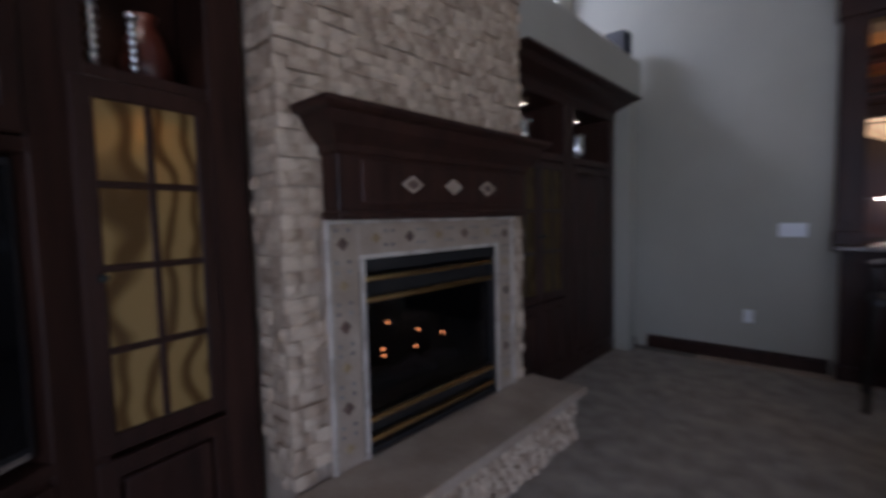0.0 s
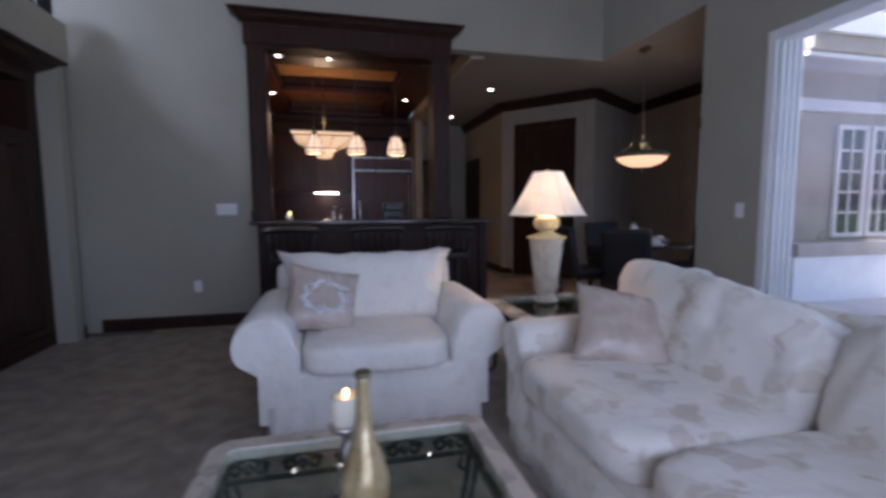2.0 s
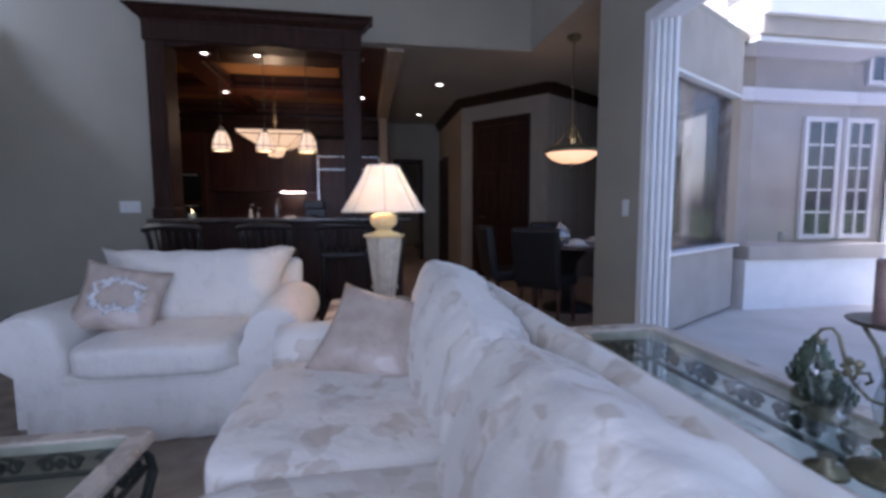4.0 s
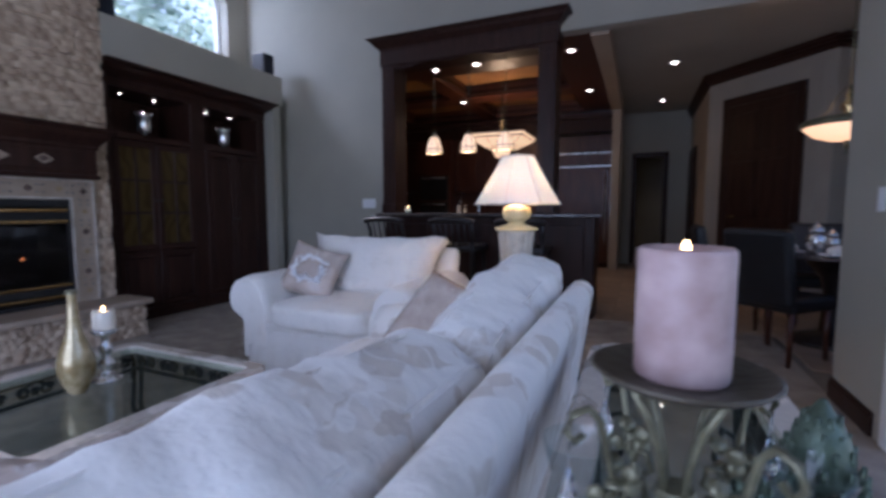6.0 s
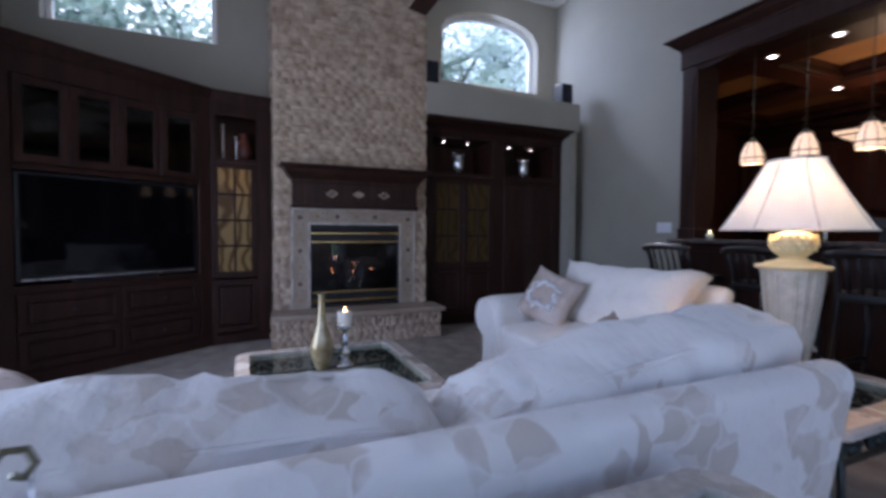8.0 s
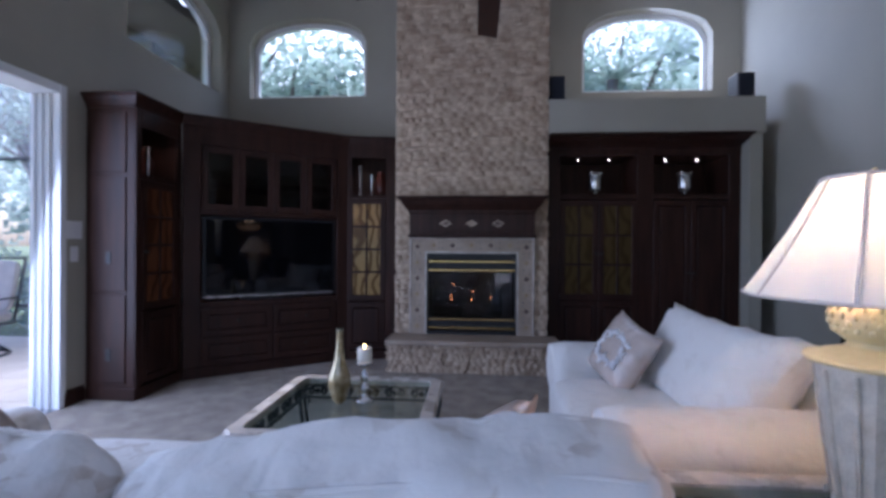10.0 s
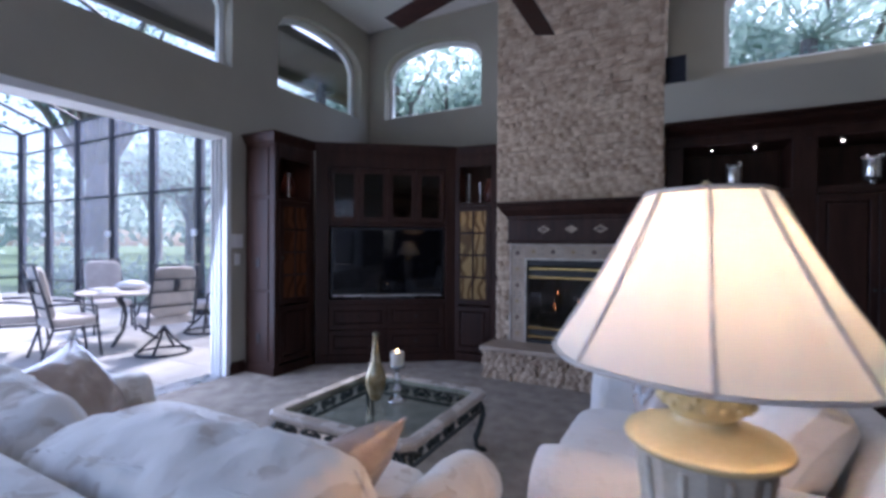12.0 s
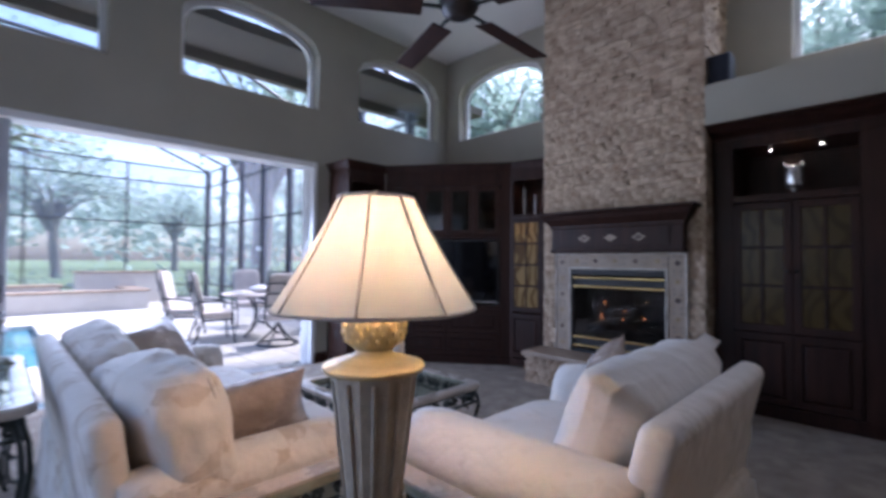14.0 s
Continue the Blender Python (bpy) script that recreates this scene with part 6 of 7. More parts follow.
# ---- decor in the living room ----
def pillow(label, m, sx, sz, mat, badge=True, seed=0, tuft=None):
    ob = new("throw_pillow")
    ob.matrix_basis = m
    tagged(ob, label, "pillow")
    slot("cover", lambda b: join(b, throw_pillow(sx, sx * 0.95, sz, seed)), mat, ob)
    if badge:
        b = bmesh.new()
        rnd = random.Random(seed)
        for k in range(46):
            a, q = 2 * math.pi * k / 46, 0.75 + 0.5 * rnd.random()
            px, py = sx * 0.26 * q * math.cos(a), sx * 0.19 * q * math.sin(a)
            hh = (max(0, 1 - abs(2 * px / sx) ** 2.6) * max(0, 1 - abs(2 * py / sx) ** 2.6)) ** 0.5
            lathe(b, [(0.003, -0.004), (0.010 + 0.012 * rnd.random(), 0.0), (0.003, 0.004)], 7, pose(px, py, sz / 2 * (0.04 + 0.96 * hh) + 0.001, 20 * px / sx, 0, 40 * k) @ Matrix.Diagonal((1.5, 0.7, 1, 1)))
        tagged(part("embroidery", b, SILVERT, ob, "pale embroidered wreath"), kind="stuff")
    if tuft:
        b = bmesh.new()
        for k in range(14):
            p = Vector((tuft[0] * sx * 0.48, tuft[1] * sx * 0.46, 0))
            d = Vector((math.cos(k * 2.4), math.sin(k * 2.4), math.sin(k * 1.3))) * 0.04
            tube(b, [p, p + d * 0.6, p + d], 0.006, 4)
        part("tassel", b, SILVERT, ob)
    return ob


pillow("taupe satin throw pillow with pale embroidery on the armchair", pose(0.66, 2.50, 0.665, 62, 14, 12), 0.42, 0.16, TAUPE, True, 3)
pillow("taupe satin throw pillow leaning in the sofa corner", pose(2.04, 1.66, 0.625, 47, 12, -20), 0.45, 0.17, TAUPE, False, 5, (1, 1))
pillow("taupe satin throw pillow at the far end of the sofa", pose(2.02, 0.16, 0.66, 58, -8, -140), 0.44, 0.17, TAUPE, False, 9, (1, 1))

bottle = thing("decor_bottle", "tall amber and silver mottled glass bottle", "bottle", (0.80, 0.93, 0.388))
slot("body", lambda b: lathe(b, [(0.026, 0.0), (0.034, 0.012), (0.052, 0.055), (0.064, 0.10), (0.062, 0.14), (0.046, 0.19), (0.028, 0.24), (0.019, 0.31), (0.016, 0.385), (0.019, 0.40)], 24), surface("mottled_amber_glaze", (0.20, 0.13, 0.035), (0.55, 0.46, 0.28), 14, 0.15, 0.2, 50, metal=0.35), bottle)
slot("lip", lambda b: lathe(b, [(0.019, 0.395), (0.022, 0.402), (0.019, 0.41)], 16), BRONZE, bottle)
cs = thing("candlestick", "silver candlestick holding a lit ivory pillar candle", "candlestick", (0.76, 1.06, 0.388))
slot("stick", lambda b: lathe(b, [(0.055, 0), (0.055, 0.01), (0.03, 0.022), (0.016, 0.04), (0.026, 0.06), (0.03, 0.08), (0.014, 0.10), (0.022, 0.125), (0.026, 0.145), (0.012, 0.165), (0.014, 0.19), (0.044, 0.205), (0.048, 0.215), (0.046, 0.22)], 24), SILVER, cs)
cd = slot("candle", lambda b: lathe(b, [(0.039, 0.221), (0.041, 0.23), (0.041, 0.295), (0.038, 0.30), (0.02, 0.290)], 20), WAXW, cs, "lit ivory candle")
slot("flame", lambda b: lathe(b, [(0.002, 0.292), (0.0065, 0.300), (0.005, 0.310), (0.001, 0.320)], 10), FLAME, cd)

# candelabrum on the sofa table
CRYSTAL = solid_glass("cut_crystal", (0.95, 0.97, 1.0))
CBX, CBY = 2.836, 0.332
cb = thing("candelabrum", "antiqued bronze candle stand with scrolls and crystal drops", "candle stand", (CBX, CBY, 0.722))
slot("foot", lambda b: lathe(b, [(0.055, 0), (0.052, 0.010), (0.025, 0.020), (0.014, 0.03)], 20), BRONZE, cb)
slot("column", lambda b: lathe(b, [(0.010, 0.02), (0.010, 0.075), (0.016, 0.08), (0.012, 0.086), (0.012, 0.145), (0.017, 0.15), (0.015, 0.158)], 10, smooth=False), BRONZE, cb, "reeded bronze column")
slot("plate", lambda b: lathe(b, [(0.008, 0.245), (0.042, 0.247), (0.062, 0.252), (0.069, 0.258), (0.066, 0.2595), (0.042, 0.253), (0.008, 0.251)], 36), DARKBRONZE, cb, "dished bronze candle plate")
for i in range(4):
    a = radians(38 + 90 * i)
    P = lambda r, z: (r * math.cos(a), r * math.sin(a), z)
    slot("support", lambda b: tube(b, [P(0.010, 0.15), P(0.014, 0.18), P(0.026, 0.215), P(0.044, 0.246)], 0.0034, 6), BRONZE, cb)
    arm = slot("scroll_arm", lambda b: tube(b, [P(0.012, 0.12), P(0.03, 0.125), P(0.052, 0.15), P(0.064, 0.19), P(0.072, 0.222), P(0.082, 0.234), P(0.096, 0.230), P(0.101, 0.217), P(0.094, 0.208), P(0.086, 0.214)], 0.0032, 6), BRONZE, cb)
    slot("scroll", lambda b: tube(b, [P(0.052, 0.15), P(0.046, 0.165), P(0.032, 0.168), P(0.028, 0.155), P(0.036, 0.148)], 0.003, 6), BRONZE, arm)
    for r, z in ((0.098, 0.155), (0.058, 0.085)):
        slot("crystal", lambda b: (lathe(b, [(0.0008, z - 0.008), (0.0095, z + 0.006), (0.0032, z + 0.028), (0.0008, z + 0.034)], 6, Matrix.Translation(P(r, 0)), smooth=False), tube(b, [P(r, z + 0.033), P(r, z + 0.055)], 0.0012, 4)), CRYSTAL, arm, "clear crystal drop")
    b = bmesh.new()
    for k in range(8):
        t = bmesh.new()
        bmesh.ops.create_icosphere(t, subdivisions=2, radius=0.008)
        for v in t.verts:
            v.co.z *= 0.55
        join(b, t, Matrix.Translation(P(0.056 + 0.010 * math.cos(k * 2.1), 0.172 + 0.014 * math.sin(k * 1.7))) @ pose(0.007 * math.cos(k * 3), 0.007 * math.sin(k * 3), 0, 30 * k, 20 * k))
    part("leaf_spray", b, BRONZE, arm)
pc = thing("pillar_candle", "thick mauve pillar candle burning on the stand", "candle", (CBX, CBY, 0.976))
slot("wax", lambda b: lathe(b, [(0.0335, -0.002), (0.035, 0.002), (0.035, 0.096), (0.0345, 0.100), (0.0325, 0.102), (0.029, 0.096), (0.012, 0.094), (0.001, 0.094)], 40), WAX, pc)
slot("melt_pool", lambda b: lathe(b, [(0.028, 0.0958), (0.012, 0.0966)], 30), surface("melted_wax", (0.16, 0.05, 0.035), (0.26, 0.10, 0.075), 12, 0.12, 0.05, 50), pc, "dark glossy melted wax")
slot("wick", lambda b: tube(b, [(0, 0, 0.094), (0.0006, 0, 0.102)], 0.0010, 5), BLACK, pc)
slot("flame", lambda b: lathe(b, [(0.001, 0.0975), (0.0034, 0.1000), (0.0030, 0.1038), (0.0006, 0.1075)], 12), FLAME, pc, "small candle flame")
GREENG = glass("sea_green_glass", (0.80, 0.84, 0.84), 0.02)
for k, (x, y) in enumerate(((2.755, 0.365), (2.945, 0.40))):
    v = thing("hurricane_vase", "smoky sea-green glass hurricane vase on bronze foot", "vase", (x, y, 0.722), 0, "sofa table vases")
    slot("foot", lambda b: lathe(b, [(0.032, 0), (0.030, 0.01), (0.010, 0.018), (0.014, 0.03)], 16), BRONZE, v)
    slot("glass_body", lambda b: lathe(b, [(0.012, 0.03), (0.030, 0.045), (0.036, 0.075), (0.030, 0.105), (0.024, 0.13), (0.034, 0.165)], 24, caps=False), GREENG, v)
for k, (x, y, h) in enumerate(((3.02, 0.62, 0.15), (2.95, 0.53, 0.10))):
    f = thing("pinecone_finial", "verdigris pinecone finial ornament on the sofa table", "ornament", (x, y, 0.722), 0, "pinecone finials")
    slot("base", lambda b: lathe(b, [(0.04, 0), (0.038, 0.015), (0.02, 0.025), (0.025, 0.035)], 16), BRONZE, f)
    b = bmesh.new()
    lathe(b, [(0.025, 0.03), (0.04, 0.05), (0.03, h * 0.7), (0.004, h)], 12)
    for r_ in range(5):
        z = 0.04 + (h - 0.06) * r_ / 5
        rr = 0.042 * (1 - 0.16 * r_)
        for i in range(9):
            a = 2 * math.pi * (i + 0.5 * (r_ % 2)) / 9
            tube(b, [(rr * 0.8 * math.cos(a), rr * 0.8 * math.sin(a), z), (rr * 1.15 * math.cos(a), rr * 1.15 * math.sin(a), z + 0.008), (rr * 1.2 * math.cos(a), rr * 1.2 * math.sin(a), z + 0.02)], 0.008, 5, 0.4)
    part("cone", b, surface("verdigris_patina", (0.05, 0.07, 0.045), (0.13, 0.17, 0.12), 20, 0.4, 0.3, 100, metal=0.4), f)


# ---- outside: ground, deck, pool, cage ----
b = bmesh.new()
box(b, -400, 400, -400, 400, -0.6, -0.16)
solid("ground", b, GRASS, "lawn reaching to the horizon", "lawn")
b = bmesh.new()
DZ = -0.035
for q in ((-2.6, 2.2, -14.0, YS - 0.25), (2.2, 7.5, -3.7, YS - 0.25), (2.2, 7.5, -14.0, -8.2), (7.5, 16.0, -14.0, YS - 0.25), (XE + 0.16, 16.0, YS - 0.25, 4.7)):
    box(b, *q, -0.6, DZ)
deck = solid("pavement_deck", b, DECK, "pale concrete paver pool deck", "deck")
b = bmesh.new()
box(b, 2.2, 7.5, -8.2, -3.7, -0.6, -0.13)
solid("water_pool", b, WATER, "blue swimming pool water", "water")
spa = thing("stone_spa", "raised stacked-stone spa wall at the pool edge", "spa wall", (0, 0, 0))
for x0, x1, y0, y1, h in ((-0.1, 3.4, -10.6, -10.25, 0.42), (-0.1, 0.25, -12.6, -10.6, 0.42), (-0.9, 1.2, -12.7, -12.3, 0.85), (1.6, 3.6, -11.6, -11.2, 0.55)):
    w = slot("wall", lambda b: box(b, x0, x1, y0, y1, DZ, h), DECK, spa)
    slot("coping", lambda b: rbox(b, x0 - 0.04, x1 + 0.04, y0 - 0.04, y1 + 0.04, h, h + 0.05, 0.015, 2), SLAB, w)

cage = thing("screen_enclosure", "bronze aluminium pool screen enclosure frame", "screen enclosure")
CXW, CYS = -2.45, -13.35
for i in range(8):
    y = CYS + 1.54 * i
    slot("post", lambda b: box(b, CXW - 0.085, CXW + 0.085, y - 0.035, y + 0.035, DZ, 4.3), CAGE, cage)
    slot("rafter", lambda b: tube(b, [(CXW, y, 4.3), (CXW + 2.2, y, 5.2), (9, y, 5.6)], 0.04, 4), CAGE, cage)
for i in range(5):
    x = CXW + 2.35 * (i + 1)
    slot("post", lambda b: box(b, x - 0.025, x + 0.025, CYS - 0.05, CYS + 0.05, DZ, 4.3), CAGE, cage)
for z in (0.42, 2.42, 3.75, 4.28):
    slot("rail", lambda b: (box(b, CXW - 0.025, CXW + 0.025, CYS, -2.3, z - 0.02, z + 0.02), box(b, CXW, 9.5, CYS - 0.025, CYS + 0.025, z - 0.02, z + 0.02)), CAGE, cage)
for y in (-11.81, -8.73, -5.65):
    l_ = thing("cage_lamp", "small white square lamp on a cage post", "lamp", (CXW + 0.085, y, 1.50), 0, "cage lamps")
    slot("box", lambda b: rbox(b, 0, 0.06, -0.06, 0.06, 0, 0.12, 0.01, 2), WHITE, l_)

slot("screen", lambda b: box(b, CXW - 0.004, CXW, CYS, -2.57, 0.0, 4.27), SCREENMESH, cage, "fine insect screen with pale blue haze in its colour")
slot("screen", lambda b: box(b, CXW, 11.65, CYS - 0.004, CYS, 0.0, 4.27), SCREENMESH, cage, "fine insect screen with pale blue haze in its colour")

# eave over the patio side
b = bmesh.new()
box(b, XW - 1.2, XE + 1.2, YS - 1.1, YS - 0.25, 3.92, 4.05)
box(b, XW - 1.2, XE + 1.2, YS - 1.22, YS - 1.1, 3.78, 4.02)
solid("roof_eave", b, SOFFIT, "brown overhanging roof soffit with gutter beam above the patio", "roof")


def patio_chair(at, rz, swivel):
    ob = thing("patio_chair", "dark metal patio chair with pale cushions" + (" on a swivel base" if swivel else ""), "chair", at, rz, "patio chairs")
    c = slot("seat_cushion", lambda b: join(b, cushion(0.50, 0.50, 0.12, 6, 0.06, 0.003, 8), pose(0, 0.0, 0.44)), SLING, ob)
    slot("back_cushion", lambda b: join(b, cushion(0.48, 0.62, 0.08, 6, 0.06, 0.003, 8), pose(0, -0.25, 0.79, 102)), SLING, ob)
    for sx in (-1, 1):
        slot("back_post", lambda b: tube(b, [(sx * 0.26, -0.2, 0.36), (sx * 0.265, -0.27, 0.7), (sx * 0.25, -0.37, 1.12)], 0.016, 6), CAGE, ob)
        slot("arm", lambda b: tube(b, [(sx * 0.265, -0.27, 0.66), (sx * 0.29, 0.0, 0.66), (sx * 0.29, 0.2, 0.62), (sx * 0.27, 0.22, 0.38)], 0.015, 6), CAGE, ob)
        slot("seat_rail", lambda b: tube(b, [(sx * 0.265, -0.22, 0.37), (sx * 0.265, 0.24, 0.37)], 0.016, 6), CAGE, ob)
    for z, y in ((0.62, -0.285), (0.80, -0.335), (0.95, -0.365), (1.12, -0.37)):
        slot("back_rail", lambda b: tube(b, [(-0.26, y + 0.02, z), (0, y, z), (0.26, y + 0.02, z)], 0.012, 6), CAGE, ob)
    slot("back_splat", lambda b: tube(b, [(0, -0.335, 0.80), (0, -0.365, 0.95)], 0.03, 6), CAGE, ob)
    if swivel:
        slot("base_ring", lambda b: tube(b, [(0.30 * math.cos(a), 0.30 * math.sin(a), 0.02) for a in [2 * math.pi * i / 24 for i in range(25)]], 0.018, 6), CAGE, ob)
        for i in range(4):
            a = radians(45 + 90 * i)
            slot("base_strut", lambda b: tube(b, [(0.29 * math.cos(a), 0.29 * math.sin(a), 0.03), (0.1 * math.cos(a), 0.1 * math.sin(a), 0.2), (0, 0, 0.34)], 0.016, 6), CAGE, ob)
    else:
        for sx in (-1, 1):
            slot("front_leg", lambda b: tube(b, [(sx * 0.265, 0.22, 0.38), (sx * 0.27, 0.26, 0.0)], 0.015, 6), CAGE, ob)
            slot("back_leg", lambda b: tube(b, [(sx * 0.26, -0.2, 0.38), (sx * 0.26, -0.32, 0.0)], 0.015, 6), CAGE, ob)
    return ob


for x, y, rz, sw in ((-0.31, -3.15, 172, True), (0.34, -4.0, 82, False), (0.55, -4.75, 62, False), (-0.75, -5.35, -8, False), (-1.45, -4.0, -85, True)):
    patio_chair((x, y, DZ), rz, sw)
pt = thing("patio_table", "round outdoor dining table set with dishes", "table", (-0.45, -4.2, DZ))
slot("top", lambda b: lathe(b, [(0.58, 0.70), (0.60, 0.712), (0.60, 0.722), (0.57, 0.73)], 36), SLING, pt, "pale stone-look top")
for i in range(3):
    a = radians(120 * i + 30)
    slot("leg", lambda b: tube(b, [(r * math.cos(a), r * math.sin(a), z) for r, z in ((0.3, 0.70), (0.12, 0.5), (0.08, 0.35), (0.16, 0.15), (0.34, 0.015))], 0.02, 6), CAGE, pt)
bw = thing("serving_bowl", "covered white serving bowl on the patio table", "bowl", (-0.5, -4.25, DZ + 0.731))
slot("bowl", lambda b: lathe(b, [(0.08, 0), (0.17, 0.03), (0.20, 0.07), (0.12, 0.11), (0.02, 0.13)], 24), WHITE, bw)
for a in (30, 120, 210, 300):
    pl = thing("plate", "white plate on the patio table", "plate", (-0.45 + 0.4 * math.cos(radians(a)), -4.2 + 0.4 * math.sin(radians(a)), DZ + 0.731), 0, "patio plates")
    slot("dish", lambda b: lathe(b, [(0.07, 0.0), (0.13, 0.012), (0.14, 0.018), (0.06, 0.006)], 20), WHITE, pl)


# trees
def leaf_mesh(bm, centre, r, n, rnd, size, droop=0.0):
    for _ in range(n):
        d = Vector((rnd.gauss(0, 1), rnd.gauss(0, 1), rnd.gauss(0, 0.7))).normalized() * r * rnd.random() ** 0.45
        p = centre + d
        a, bb = Vector((rnd.gauss(0, 1), rnd.gauss(0, 1), rnd.gauss(0, 1))).normalized(), Vector((rnd.gauss(0, 1), rnd.gauss(0, 1), rnd.gauss(0, 1) - droop)).normalized()
        s = size * (0.6 + 0.8 * rnd.random())
        v = [bm.verts.new(p + a * s * 0.5), bm.verts.new(p + bb * s), bm.verts.new(p - a * s * 0.5), bm.verts.new(p - bb * s * 0.4)]
        bm.faces.new(v)


def make_tree(seed, h, spread, clumps, leaves, size, girth=0.035):
    rnd = random.Random(seed)
    tr, cr = bmesh.new(), bmesh.new()
    top = Vector((0.3 * rnd.gauss(0, 1), 0.3 * rnd.gauss(0, 1), h * 0.42))
    base_r = h * girth
    tube(tr, [(0, 0, -0.2), (0.02, 0, 0.3), top * 0.5, top], base_r, 10, 0.75)
    for k in range(clumps):
        a = 2 * math.pi * k / clumps * 2.4 + rnd.random()
        rr = spread * (0.35 + 0.65 * rnd.random())
        end = Vector((rr * math.cos(a), rr * math.sin(a), h * (0.45 + 0.5 * rnd.random() * (1.1 - 0.5 * rr / spread))))
        st = top * (0.6 + 0.4 * rnd.random())
        mid = st.lerp(end, 0.5) + Vector((rnd.gauss(0, 0.3), rnd.gauss(0, 0.3), 0.12 * h))
        tube(tr, [st, st.lerp(mid, 0.5) + Vector((0, 0, 0.05 * h)), mid, end], base_r * 0.38, 6, 0.25)
        leaf_mesh(cr, end, spread * (0.26 + 0.16 * rnd.random()), leaves, rnd, size)
        leaf_mesh(cr, mid + Vector((0, 0, 0.2)), spread * 0.24, leaves // 2, rnd, size)
    return tr, cr


def plant_tree(seed, at, h, spread, clumps=22, leaves=150, size=0.16, girth=0.035, label="broad shade tree with grey bark and full crown"):
    ob = thing("tree", label, "tree", at, seed * 37 % 360, "garden trees")
    tr, cr = make_tree(seed, h, spread, clumps, leaves, size, girth)
    part("trunk", tr, BARK, ob)
    part("crown", cr, LEAF, ob)
    return ob


t1 = plant_tree(1, (-6.5, -18.5, -0.16), 13, 6.0, 36, 150, 0.15, 0.042, "large old oak with spreading limbs")
t2 = plant_tree(2, (-0.5, -40.0, -0.16), 11, 6.0, 24, 130, 0.22)
t3 = plant_tree(3, (-10.0, -12.0, -0.16), 9, 4.5, 28, 160, 0.14)
t4 = plant_tree(4, (-8.5, -0.5, -0.16), 7.5, 3.2, 30, 270, 0.11)
t5 = plant_tree(5, (-8.0, 5.5, -0.16), 8.0, 3.4, 28, 180, 0.11)
for src, at, rz in ((t1, (4.5, -26, -0.16), 70), (t3, (-14, -24, -0.16), 140), (t2, (8, -46, -0.16), 200), (t1, (-20, -38, -0.16), 20), (t3, (12, -30, -0.16), 30), (t5, (-9.5, -4.5, -0.16), 120), (t4, (-10.5, 9.0, -0.16), 250), (t2, (-12, -55, -0.16), 90), (t2, (20, -60, -0.16), 10), (t4, (-9.0, 2.6, -0.16), 40), (t4, (-7.6, -3.8, -0.16), 160), (t5, (-8.6, -6.6, -0.16), 200)):
    copy_thing(src, pose(*at, 0, 0, rz))


def palm(at, h, seed):
    rnd = random.Random(seed)
    ob = thing("palm_tree", "fan palm with drooping grey-green fronds", "palm", at)
    slot("trunk", lambda b: tube(b, [(0, 0, -0.1), (0.05, 0, h * 0.5), (0.1, 0.05, h)], 0.13, 10, 0.85), BARK, ob)
    b = bmesh.new()
    for i in range(26):
        a, el = rnd.random() * 6.28, radians(-50 + 110 * rnd.random())
        d = Vector((math.cos(a) * math.cos(el), math.sin(a) * math.cos(el), math.sin(el)))
        c = Vector((0.1, 0.05, h)) + d * 0.9
        s = d.cross(Vector((0, 0, 1))).normalized()
        for k in range(13):
            q = radians(-75 + 150 * k / 12)
            e = c + (d * math.cos(q) + s * math.sin(q)) * (0.85 + 0.2 * rnd.random()) - Vector((0, 0, 0.25))
            w = s * 0.02 + d * 0.01
            b.faces.new([b.verts.new(c - w), b.verts.new(c.lerp(e, 0.5) + w * 1.6), b.verts.new(e)])
        tube(b, [(0.1, 0.05, h), c], 0.012, 4)
    part("fronds", b, LEAF, ob)


for at, h, s in (((-5.6, 4.2, -0.16), 4.6, 3), ((-6.2, 3.2, -0.16), 3.9, 4), ((-6.8, 5.0, -0.16), 4.2, 7)):
    palm(at, h, s)
rnd = random.Random(11)
for i in range(16):
    x, y = -3.3 - 0.6 * rnd.random(), -14.5 + 0.95 * i
    sh = thing("shrub", "low green garden shrub behind the pool cage", "shrub", (x, y, -0.16), 0, "cage hedge")
    b = bmesh.new()
    leaf_mesh(b, Vector((0, 0, 0.45 + 0.3 * rnd.random())), 0.75, 420, rnd, 0.09)
    part("leaves", b, LEAF, sh)
for i in range(9):
    sh = thing("shrub", "low green hedge beyond the pool", "shrub", (-1.6 + 1.25 * i, -14.7 - 0.3 * rnd.random(), -0.16), 0, "cage hedge")
    b = bmesh.new()
    leaf_mesh(b, Vector((0, 0, 0.4)), 0.75, 300, rnd, 0.09)
    part("leaves", b, LEAF, sh)
b = bmesh.new()
rnd = random.Random(21)
for i in range(260):
    a = radians(150 + 150 * rnd.random())
    r = 62 + 30 * rnd.random()
    leaf_mesh(b, Vector((r * math.cos(a), r * math.sin(a), 3 + 7 * rnd.random())), 4.0, 60, rnd, 0.9)
solid("far_woods", b, LEAF, "distant line of woods beyond the lawn", "woods", "stuff")


